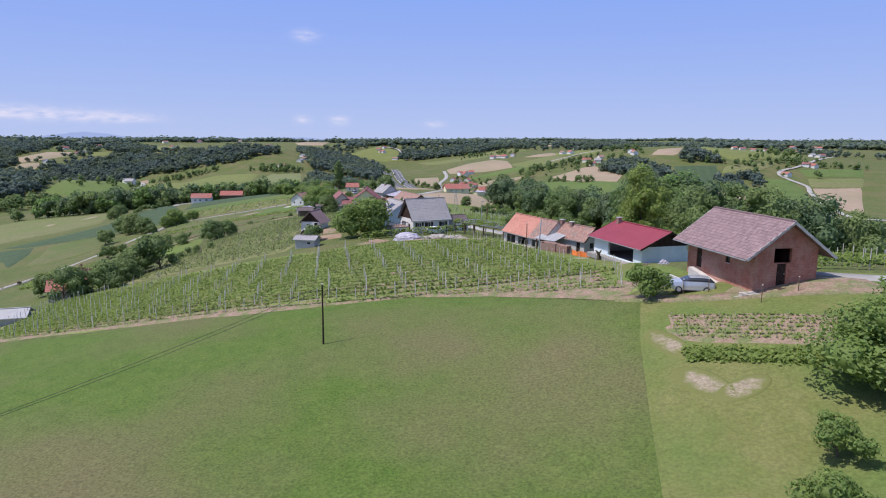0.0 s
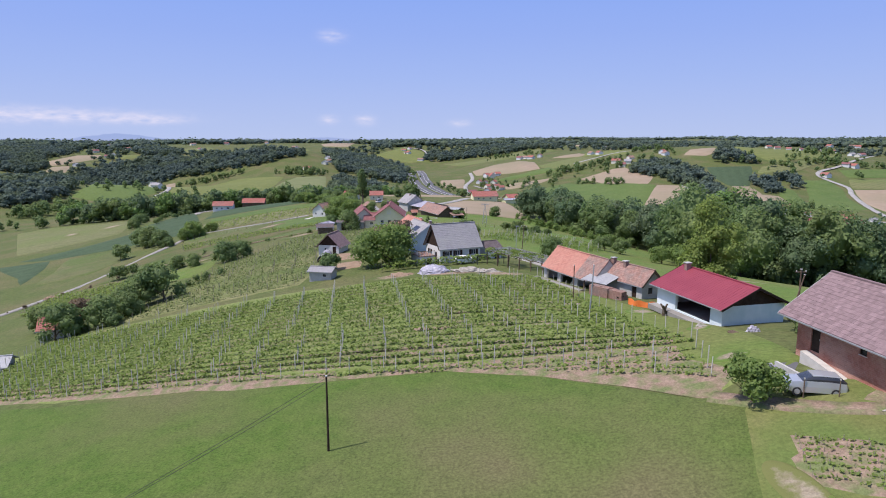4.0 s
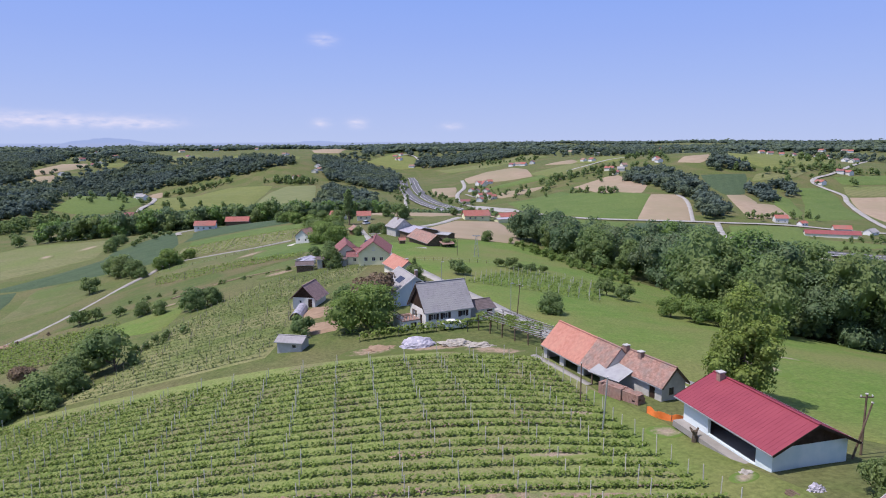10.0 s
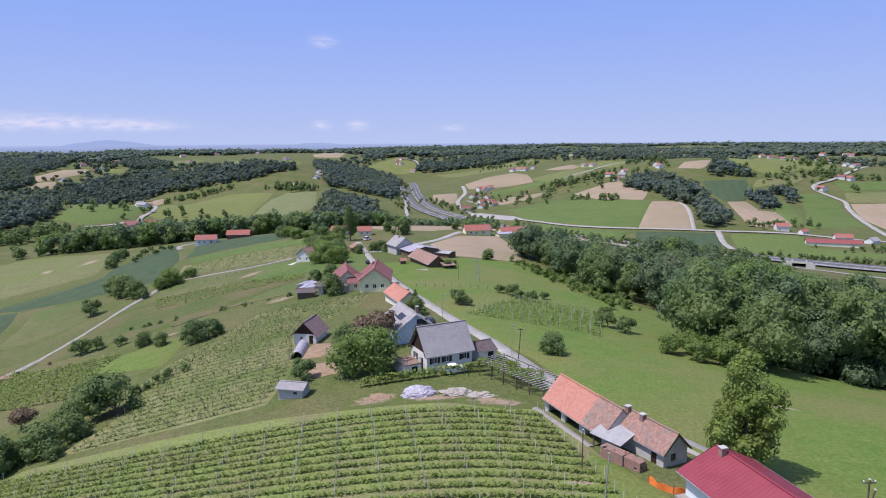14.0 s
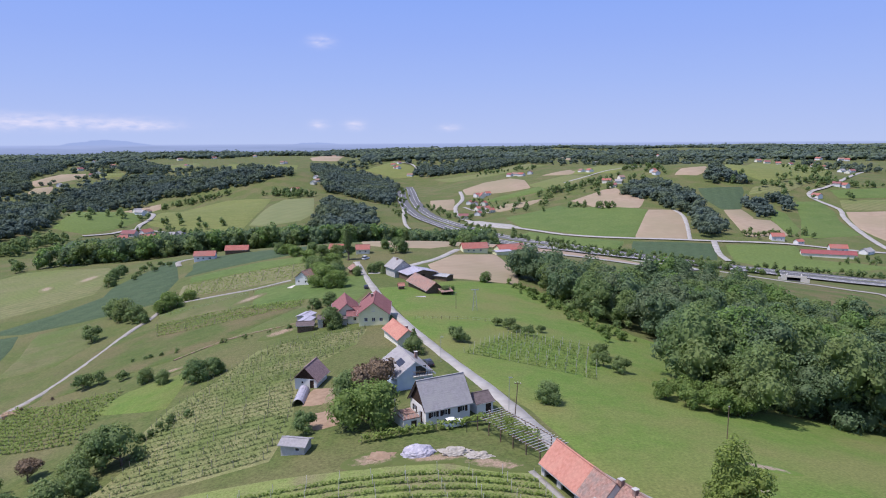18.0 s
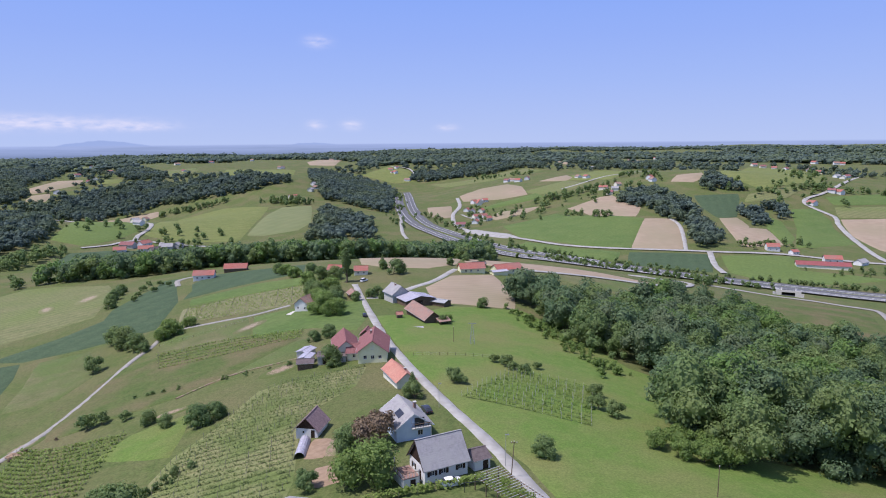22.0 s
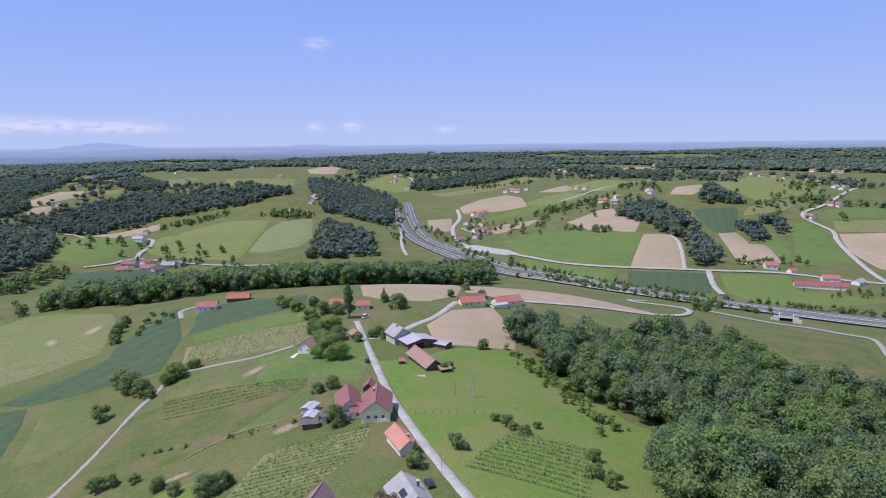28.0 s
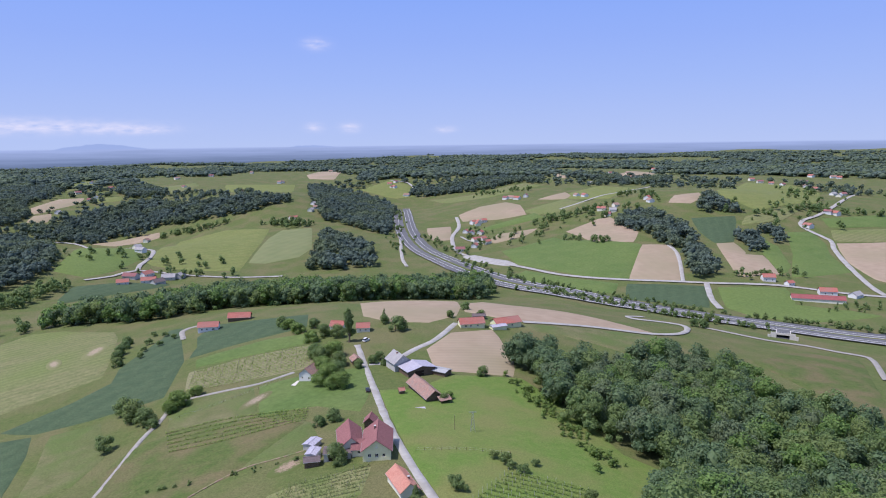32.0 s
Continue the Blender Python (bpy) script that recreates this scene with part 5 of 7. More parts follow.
for x, y, L, turn, roof in ((-326, 694, 12, 20, "red_tile"), (-330, 722, 16, -10, "plum_tile"), (-318, 735, 14, 70, "red_tile"), (-305, 709, 15, 15, "red_tile"), (-293, 703, 13, 60, "dark_tile"), (-290, 726, 14, 10, "grey_tile"), (-281, 735, 10, 80, "grey_tile")):
    far_house(x, y, L, 9, turn, 3.4, roof, "greywall" if roof != "red_tile" else "white", "farmstead building in the valley", "buildings of the valley farmstead")
house("stable_block", "long farm building with dark red roof", 358, 583, -20, 44, 9, 3.0, 2.8, "cream", "farm_red", tile=None, category="barn")
house("far_house", "farmhouse with red roof behind a stable", 381, 606, -15, 15, 9, 4.0, 3.0, "white", "red_tile", tile=None, windows=[("s", -3, 2, 1.2, 1.2), ("s", 3, 2, 1.2, 1.2)], group="houses of the valley")
far_house(402, 596, 12, 8, 30, 3, "grey_tile", "white", "white shed with grey roof by a farm")
far_house(349, 655, 12, 9, -10, 4.5)
far_house(363, 640, 8, 6, 20)
VILLAGE = [(60, 1034), (68, 1017), (70, 955), (81, 965), (81, 1012), (84, 930), (65, 909), (43, 882), (76, 1100), (85, 1095), (94, 1103), (82, 1083)]
for x, y in VILLAGE:
    far_house(x, y, rv.uniform(9, 14), 8, rv.uniform(0, 180), rv.uniform(3, 4.5), rv.choice(["red_tile", "plum_tile", "red_tile"]), rv.choice(["white", "cream"]), "village house with red roof across the valley", "houses of the village")
HILLTOP = [(156, 1316), (168, 1321), (175, 1286), (195, 1306), (277, 1039), (275, 995), (288, 1014), (302, 1048), (358, 1063), (355, 1040), (740, 1490), (729, 1429), (732, 1387), (742, 1359), (814, 1412), (766, 1318), (758, 1266), (734, 1173), (729, 1148), (753, 1174), (602, 972), (611, 967), (536, 908), (278, 1222), (287, 1196), (370, 1490), (388, 1484)]
HILLTOP += [(-709, 1270), (-721, 1441), (-717, 1410), (-211, 1215), (-202, 1192), (-208, 1164), (-209, 1263), (-226, 1101), (-388, 1730), (-384, 1745), (-419, 1498), (-99, 1713), (-85, 1734), (-90, 1674), (-52, 1590), (-481, 1120), (-371, 845), (-392, 883)]
for x, y in HILLTOP:
    far_house(x, y, rv.uniform(9, 15), 8.5, rv.uniform(0, 180), rv.uniform(3, 4.5), rv.choice(["red_tile", "plum_tile", "old_tile", "grey_tile"]), rv.choice(["white", "cream"]), "far house on a hill across the valley", "houses on the far hills")
for k in range(46):
    a, r = radians(rv.uniform(-32, 34)), rv.uniform(1500, 3200)
    far_house(r * math.sin(a), r * math.cos(a), rv.uniform(10, 16), 9, rv.uniform(0, 180), rv.uniform(3, 5), rv.choice(["red_tile", "plum_tile", "old_tile"]), rv.choice(["white", "cream", "white"]), "tiny far house near the horizon", "houses near the horizon")


def underpass(x, y, turn):
    root = new("underpass")
    z = ground_z(x, y) - 0.6
    root.matrix_basis = pose(x, y, z, 0, 0, turn)
    part("headwall", moved(wall_mesh(16, -2, 4.6, 0.6, [(-4.2, 4.2, -2.0, 3.2)]), Matrix.Translation((0, 0, 0))), M["concrete"], root)
    for s in (-1, 1):
        part("wing_wall", boxes((s * 8.9 - 0.9, s * 8.9 + 0.9, -0.5, 0.1, -2, 3.0)), M["concrete"], root)
        part("side_wall", boxes((s * 4.5 - 0.28, s * 4.5 + 0.28, 0.61, 14, -2, 3.6)), M["concrete"], root)
    part("deck", boxes((-4.2, 4.2, 0.61, 14, 3.2, 3.7)), M["motorway"], root)
    # added dark backing and floor: the passage's shade put into their colour
    part("dark_backing", boxes((-4.2, 4.2, 13.6, 14, -2, 3.19)), M["motorway"], root)
    part("floor_slab", boxes((-4.2, 4.2, 0.05, 13.59, -0.6, 1.0)), M["motorway"], root)
    for i in range(8):
        part("rail_post", boxes((-7.5 + i * 2.1, -7.4 + i * 2.1, 0.2, 0.3, 4.603, 5.5)), M["metal"], root)
    part("rail", boxes((-7.6, 7.4, 0.19, 0.31, 5.503, 5.6)), M["metal"], root)
    return tagged(root, "concrete underpass opening below the motorway", "underpass")


underpass(252, 448, -30)

# ---- vineyards ----
M["vinegrass"] = mat("vineyard_grass", (0.16, 0.205, 0.06), (0.195, 0.225, 0.075), 1.3, bump=0.6, fine=0.2, c3=(0.185, 0.18, 0.085), coarse=6, grain=0.35, grain_size=0.35)
M["slopegrass"] = mat("dry_vineyard_grass", (0.18, 0.185, 0.08), (0.225, 0.22, 0.10), 1.6, bump=0.6, fine=0.2, c3=(0.13, 0.165, 0.05), coarse=11, grain=0.3, grain_size=0.4)
post_mesh = boxes((-0.03, 0.03, -0.03, 0.03, -0.3, 1.9))
pm = bpy.data.meshes.new("post")
post_mesh.to_mesh(pm)
post_mesh.free()
pm.materials.append(M["concrete"])
stick = boxes((-0.014, 0.014, -0.014, 0.014, -0.1, 0.55))
stick_mesh = bpy.data.meshes.new("stake")
stick.to_mesh(stick_mesh)
stick.free()
stick_mesh.materials.append(M["stake"])
sm = boxes((-0.03, 0.03, -0.03, 0.03, -0.2, 1.5))
stake_mesh = bpy.data.meshes.new("stake")
sm.to_mesh(stake_mesh)
sm.free()
stake_mesh.materials.append(M["stake"])


def vine_row(points, gap, dense, h, rng, label, group, data=pm, size=0.17, thick=0.2, material="vine", low=0.25):
    """One row of vines: posts at even gaps and leafy shoots between them."""
    c = smooth_line(points, 1.0)
    seg = np.linalg.norm(np.diff(c, axis=0), axis=1)
    total = seg.sum()
    cum = np.concatenate([[0], np.cumsum(seg)])
    root = new("vine_row")
    o = Vector((c[0][0], c[0][1], ground_z(*c[0])))
    root.location = o
    n = int(total * dense)
    s = rng.uniform(0, total, n)
    keep = (np.sin(s * 1.9 + rng.rand() * 6) + 0.7 * np.sin(s * 0.63 + rng.rand() * 6) + 0.9 * rng.randn(n)) > -2.0
    s = s[keep]
    n = len(s)
    x = np.interp(s, cum, c[:, 0]) + thick * 0.5 * rng.randn(n)
    y = np.interp(s, cum, c[:, 1]) + thick * 0.5 * rng.randn(n)
    z = height(x, y) + h * (low + (1 - low) * rng.rand(n))
    lumps = np.stack([x - o.x, y - o.y, z - o.z], -1)
    nrm = rng.randn(n, 3) * 0.45 + np.array([-0.3, -0.2, 1.0])
    nrm /= np.linalg.norm(nrm, axis=1)[:, None]
    a = np.cross(nrm, rng.randn(n, 3))
    a /= np.linalg.norm(a, axis=1)[:, None]
    b = np.cross(nrm, a)
    q = size * (0.6 + 0.8 * rng.rand(n, 1))
    v = np.stack([lumps - a * q, lumps - b * q * 0.8, lumps + a * q, lumps + b * q * 0.8], 1).reshape(-1, 3)
    f = (np.arange(n)[:, None] * 4 + np.array([[0, 1, 2, 3]]))
    tri_object("foliage", v, f, M[material], root)
    k = max(2, int(total / gap))
    for i in range(k + 1):
        d = (i + 0.08 * rng.rand()) / (k + 0.1) * total
        px, py = np.interp(d, cum, c[:, 0]), np.interp(d, cum, c[:, 1])
        po = new("post", data)
        po.parent = root
        po.matrix_basis = pose(px - o.x, py - o.y, ground_z(px, py) - o.z, rng.uniform(-2, 2), rng.uniform(-2, 2), rng.uniform(0, 90)) @ Matrix.Diagonal((1, 1, rng.uniform(0.85, 1.12), 1))
    return tagged(root, label, "vine row", group)


def between(a, b, k, cut0=0.0, cut1=1.0):
    """A line part of the way from curve a to curve b."""
    A, B = smooth_line(a, 2.0), smooth_line(b, 2.0)
    u = np.linspace(cut0, cut1, 12)
    pa = np.stack([np.interp(u, np.linspace(0, 1, len(A)), A[:, i]) for i in (0, 1)], -1)
    pb = np.stack([np.interp(u, np.linspace(0, 1, len(B)), B[:, i]) for i in (0, 1)], -1)
    return pa * (1 - k) + pb * k


vrng = np.random.RandomState(11)
EDGE = [(-60, 66), (-42.3, 58.1), (-24.2, 54), (-10.9, 52.7), (0.8, 51.9), (9.5, 47.5), (16.1, 41.7), (21, 36.4)]
SOUTH = [(-62, 70.5), (-44, 63), (-19.5, 57.3), (0.3, 54.2), (14.5, 52), (24, 49.8)]
NORTH = [(-66, 96.5), (-47, 96), (-30, 96), (-14, 97), (0, 96.8), (10.5, 94.5), (16, 92.3)]
drape("ground_cover", [(-76, 84), (-64, 71)] + [(x, y + 1.2) for x, y in EDGE[1:]] + [(25, 40), (26.5, 52), (26, 62), (23, 72), (20.5, 80), (17.5, 94), (2, 100), (-23, 101), (-60, 100)], M["vinegrass"], 0.07, 3.5, "bright green grass between the vine rows", "grass")
ROWS = 20
EAST_END = [1.0, 1.0, 1.0, 1.03, 1.05, 1.07, 1.06, 1.05, 1.04, 1.03, 1.02, 1.02, 1.01, 1.01, 1.0, 1.0, 1.0, 1.0, 1.0, 1.0]
for i in range(ROWS):
    vine_row(between(SOUTH, NORTH, i / (ROWS - 1), 0.0, min(1.0, EAST_END[i])), 4.8, 34, 0.72 if i > 1 else 0.6, vrng, "row of young green vines on pale concrete posts", "vine rows of the near vineyard", pm, 0.15, 0.34, low=0.12)
vine_row(between(SOUTH, NORTH, -0.055, 0.0, 0.74), 2.4, 16, 0.6, vrng, "sparse row of vines along the meadow's edge", "vine rows of the near vineyard", pm, 0.15, 0.34, low=0.1)
# shorter rows where the meadow's edge swings away to the south
for i, (x0, y0, y1) in enumerate(((-9, 53.8, 47.0), (4, 50.6, 44.4), (10, 48.0, 42.0), (14, 45.2, 40.2))):
    vine_row([(x0, y0), ((x0 + 23) / 2, (y0 + y1) / 2 + 0.5), (23.4 - 0.5 * i, y1)], 3.4, 14, 0.6, vrng, "short row of sparse vines above the meadow", "vine rows of the near vineyard", pm, 0.15, 0.34, low=0.1)
# dry bare strips at the foot of the vineyard
def band(curve_a, curve_b, k0, k1, u0=0.0, u1=1.0):
    p, q = between(curve_a, curve_b, k0, u0, u1), between(curve_a, curve_b, k1, u0, u1)
    w = np.random.RandomState(int(abs(k0) * 1000) + 30)
    return [tuple(v + 0.3 * w.randn(2)) for v in p] + [tuple(v + 0.3 * w.randn(2)) for v in q[::-1]]
for k0, k1, u0, u1 in ((-0.085, -0.012, 0.0, 0.6), (0.008, 0.032, 0.0, 1.0), (0.062, 0.078, 0.06, 1.0), (0.115, 0.124, 0.3, 0.98), (0.275, 0.283, 0.72, 0.93), (0.43, 0.437, 0.78, 0.95)):
    drape("ground_cover", band(SOUTH, NORTH, k0, k1, u0, u1), M["tan"], 0.15, 3.5, "dry bare strip of soil below the vines", "soil")

drape("ground_cover", [(-10, 53.0), (0.8, 52.2), (9.5, 47.9), (16.1, 42.2), (20.6, 37.2), (24.2, 40.5), (24.6, 48.6), (14, 51.4), (0, 53.5)], M["tan"], 0.13, 2.5, "dry bare ground between short vine rows", "soil")

drape("ground_cover", [(-57.3, 103), (-38, 105), (-26, 108), (-25.3, 122), (-28, 140), (-31, 152), (-19, 172), (-17.5, 188), (-34, 184), (-46, 178), (-50, 157), (-56, 144), (-57, 133), (-52, 121), (-54, 110)], M["slopegrass"], 0.1, 6, "grass below the older vines on the slope", "grass")
LEFT_EDGE = [(-55, 103.5), (-52.5, 119), (-56, 134), (-54, 146), (-50, 159), (-47, 170), (-41, 181)]
RIGHT_EDGE = [(-26.5, 109), (-26, 124), (-28, 138), (-30, 151), (-20, 171), (-18.3, 180), (-18, 189)]
for i in range(34):
    k = i / 33
    pa, pb = between(LEFT_EDGE, LEFT_EDGE, 0, k, k)[0], between(RIGHT_EDGE, RIGHT_EDGE, 0, k, k)[0]
    vine_row([tuple(pa), tuple(pa * 0.5 + pb * 0.5 + np.array([0, -0.8])), tuple(pb)], 4.5, 15, 0.9, vrng, "row of old vines on grey stakes across the slope", "vine rows of the slope vineyard", stake_mesh, 0.17, 0.36, material="vine_old", low=0.1)
for i in range(13):
    k = i / 12
    vine_row([(-74 - 4 * k, 136 + 31 * k), (-90 - 8 * k, 140 + 29 * k), (-104 - 7 * k, 148 + 27 * k)], 6, 12, 0.9, vrng, "row of vines on the lower slope", "vine rows of the lower vineyard", stake_mesh, 0.25, 0.4, low=0.1)
for i in range(11):
    k = i / 10
    vine_row([(9 + 14.5 * k, 161 + 23 * k), (24 + 11.5 * k, 153.5 + 27 * k), (38 + 8 * k, 146 + 31 * k)], 2.3, 13, 1.2, vrng, "row of young vines with white posts in the meadow", "vine rows of the meadow vineyard", pm, 0.2)
for i in range(14):
    k = i / 13
    vine_row([(-62 + 6 * k, 337 - 33 * k), (-90 + 3 * k, 330 - 34 * k), (-118 + 6 * k, 320 - 25 * k)], 7, 6, 1.0, vrng, "row of old dry vines on stakes", "vine rows of the straw strip", stake_mesh, 0.26, 0.4, low=0.1)
for i in range(6):
    k = i / 5
    vine_row([(-104 + 9 * k, 249 - 20 * k), (-80 + 6 * k, 251 - 22 * k), (-47 + 1 * k, 247 - 12 * k)], 9, 9, 0.9, vrng, "row of green vines on the middle slope", "vine rows of the middle slope", stake_mesh, 0.26, 0.4, low=0.1)
# trellis hedge in front of the white house
vine_row([(-11, 110.5), (0, 112.6), (11.5, 115.4)], 3.0, 30, 1.7, vrng, "leafy trellis hedge on posts before the white house", "", stake_mesh, 0.26, 0.6)

# ---- meadow, lawn, garden beds ----
drape("ground_cover", [(-70, -12), (-40, -30), (12, -30), (14.4, 7.8), (17.2, 18), (19.8, 27.2), (22.6, 35.3), (20.4, 36.2), (15.8, 41), (9.2, 46.8), (0.8, 51.2), (-11, 52), (-24, 53.2), (-42, 57.3), (-62, 65.4)], M["meadow"], 0.11, 3.5, "tall unmown meadow with dry seed heads", "meadow")
drape("ground_cover", [(12, -30), (60, -30), (62, 28), (44, 32), (28, 35.5), (22.6, 35.3), (19.8, 27.2), (17.2, 18), (14.4, 7.8)], M["olive"], 0.15, 3.5, "short mown lawn beside the meadow", "lawn")
drape("ground_cover", [(23, 52), (22, 45), (26, 38.6), (29, 41), (29.5, 52), (27, 60), (24.5, 70), (20, 80), (19, 72), (22, 60)], M["lawn"], 0.19, 3, "green lawn between vineyard and barn", "lawn")
drape("ground_cover", [(20, 122), (27, 92), (35, 75), (44, 62), (58, 74), (120, 90), (150, 120), (140, 140), (66, 136), (66, 150), (78, 178), (80, 200), (66, 212), (60, 240), (53, 262), (42, 288), (10, 283), (-6, 262), (-20, 262), (-12, 224), (-4, 190), (6, 160), (14, 137)], M["lawn"], 0.15, 5, "bright green sloping hay meadow beside the lane", "meadow")
def worn(name, grass_name, c1, c2):
    """Bare earth in the middle that frays out into the grass around it."""
    m = mat(name, c1, c2, 0.35, bump=0.6, fine=0.12, grain=0.3, grain_size=0.2)
    n, l = m.node_tree.nodes, m.node_tree.links
    b = n["Principled BSDF"]
    earth = b.inputs["Base Color"].links[0].from_socket
    turf = M[grass_name].node_tree.nodes
    low_c, high_c = [e.color[:] for e in next(q for q in turf if q.bl_idname == "ShaderNodeValToRGB").color_ramp.elements]
    geo = n.new("ShaderNodeNewGeometry")
    soft_noise = n.new("ShaderNodeTexNoise")
    soft_noise.inputs["Scale"].default_value = 0.6
    soft_noise.inputs["Detail"].default_value = 5
    l.new(geo.outputs["Position"], soft_noise.inputs["Vector"])
    turf_mix = n.new("ShaderNodeMixRGB")
    turf_mix.inputs["Color1"].default_value, turf_mix.inputs["Color2"].default_value = low_c, high_c
    l.new(soft_noise.outputs["Fac"], turf_mix.inputs["Fac"])
    at = n.new("ShaderNodeAttribute")
    at.attribute_name = "wear"
    fray = n.new("ShaderNodeTexNoise")
    fray.inputs["Scale"].default_value = 1.1
    fray.inputs["Detail"].default_value = 7
    fray.inputs["Roughness"].default_value = 0.65
    l.new(geo.outputs["Position"], fray.inputs["Vector"])
    total = n.new("ShaderNodeMath")
    total.operation = "MULTIPLY_ADD"
    l.new(fray.outputs["Fac"], total.inputs[0])
    total.inputs[1].default_value = 1.7
    l.new(at.outputs["Fac"], total.inputs[2])
    edge = n.new("ShaderNodeMapRange")
    edge.inputs["From Min"].default_value, edge.inputs["From Max"].default_value = 1.1, 1.55
    l.new(total.outputs[0], edge.inputs["Value"])
    mx = n.new("ShaderNodeMixRGB")
    l.new(edge.outputs["Result"], mx.inputs["Fac"])
    l.new(turf_mix.outputs["Color"], mx.inputs["Color1"])
    l.new(earth, mx.inputs["Color2"])
    l.new(mx.outputs["Color"], b.inputs["Base Color"])
    return m


M["worn_olive"] = worn("worn_olive_lawn", "olive", (0.25, 0.205, 0.14), (0.33, 0.28, 0.20))
M["worn_lawn"] = worn("worn_green_lawn", "lawn", (0.25, 0.20, 0.145), (0.33, 0.275, 0.20))
M["worn_grass"] = worn("worn_rough_grass", "grass", (0.26, 0.19, 0.135), (0.34, 0.255, 0.18))
M["worn_dry"] = worn("worn_dry_grass", "dry", (0.26, 0.205, 0.145), (0.34, 0.275, 0.20))
M["worn_hay"] = worn("worn_hay_field", "hay", (0.28, 0.22, 0.15), (0.36, 0.29, 0.21))
M["worn_vine"] = worn("worn_vineyard_grass", "vinegrass", (0.25, 0.19, 0.14), (0.33, 0.265, 0.20))
for cx, cy, rx, ry, tilt, kind_name in ((21.0, 18.8, 1.4, 2.9, 20, "worn_olive"), (23.0, 17.0, 2.4, 1.2, 20, "worn_olive"), (20.9, 25.3, 1.2, 3.2, 10, "worn_olive"), (24.8, 43.8, 2.0, 1.2, 20, "worn_lawn"), (24.2, 66.5, 2.0, 1.8, 0, "worn_lawn"), (26.6, 55.2, 1.6, 1.0, 30, "worn_lawn"), (-8, 103.5, 5.2, 3.0, 10, "worn_grass"), (10.5, 98.6, 6.5, 2.4, -22, "worn_grass"), (2.0, 102.0, 7.5, 2.0, 0, "worn_grass"), (-44, 196, 7.5, 4.4, 52, "worn_grass"), (-112, 178, 6, 3.5, 60, "worn_grass"), (-70, 176, 7, 2.4, 20, "worn_grass"), (-73, 268, 4, 10, -25, "worn_dry"), (-205, 395, 6, 16, 10, "worn_hay"), (-222, 380, 4, 13, 30, "worn_hay"), (46, 92, 3.0, 6.0, 15, "worn_lawn"), (52, 99, 5.5, 1.6, -25, "worn_lawn"), (-12, 56.0, 6.0, 1.2, -6, "worn_vine"), (13, 63.0, 4.0, 0.9, -6, "worn_vine"), (17, 72.5, 2.5, 0.9, -8, "worn_vine")):
    t = radians(tilt)
    far = 0.42 if cy > 370 else 0.3 if cy > 250 else 0.215
    v, f, wear = [], [], []
    for ring in range(9):
        for k in range(28):
            g, q = k * math.tau / 28, ring / 8
            u, m = rx * 1.05 * q * math.cos(g), ry * 1.05 * q * math.sin(g)
            x, y = cx + u * math.cos(t) - m * math.sin(t), cy + u * math.sin(t) + m * math.cos(t)
            v.append((x, y, ground_z(x, y) + (far if ring < 8 else far - 0.25)))
            wear.append(0.75 - 1.15 * q * q)
    for ring in range(8):
        for k in range(28):
            a, b_ = ring * 28 + k, ring * 28 + (k + 1) % 28
            f.append((a, b_, b_ + 28, a + 28) if ring else (a, b_ + 28, a + 28))
    ob = mesh_object("bare_patch", v, f, M[kind_name], smooth=True)
    ob.data.attributes.new("wear", "FLOAT", "POINT").data.foreach_set("value", wear)
    tagged(ob, "worn bare patch of dry soil in the grass", "soil", kind="structure")


ribbon("soil_strip", [(15.2, 97.0), (16.8, 92.5), (18.6, 87.0), (20.4, 81.8)], 0.9, M["path"], 0.12, "pale stony apron in front of the open sheds", 1.5, 0, "soil")


def bed(outline, material, label, lift=0.19):
    return drape("garden_bed", outline, M[material], lift, 3, label, "garden bed")


bed([(22.8, 30.1), (33.4, 23.6), (37.5, 21.2), (35.5, 17.6), (30, 20.8), (21.8, 25.7)], "tan", "dry garden bed with bean rows")
for i in range(7):
    k = i / 6
    vine_row([(22.9 - 1.0 * k, 29.8 - 3.7 * k), (29 - 1.5 * k, 26.0 - 3.6 * k), (37 - 1.6 * k, 21.2 - 3.2 * k)], 1.2, 16, 0.4, vrng, "row of low bean plants with short stakes", "bean rows of the garden bed", stick_mesh, 0.11, 0.2)
for i in range(3):
    vine_row([(21.5 - 0.1 * i, 23.6 - 0.7 * i), (25.3 - 0.1 * i, 21.4 - 0.7 * i), (29.1 - 0.1 * i, 19.2 - 0.7 * i), (34 - 0.1 * i, 16.4 - 0.7 * i)], 40, 70, 0.55, vrng, "thick row of green potato plants", "potato rows of the garden bed", stick_mesh, 0.14, 0.4)
for outline, m, t in (([(-24.4, 131.5), (-21.0, 131.0), (-20.6, 139.2), (-23.8, 139.8)], "redearth", "brown vegetable plot near a shed"), ([(-20.2, 131.4), (-17.0, 132.0), (-16.8, 138.6), (-19.8, 139)], "tan", "pale vegetable plot near a shed"), ([(-20.5, 118.6), (-16.4, 119.6), (-16.9, 126.6), (-21.0, 126)], "redearth", "bare brown garden plot behind a hut")):
    bed(outline, m, t)


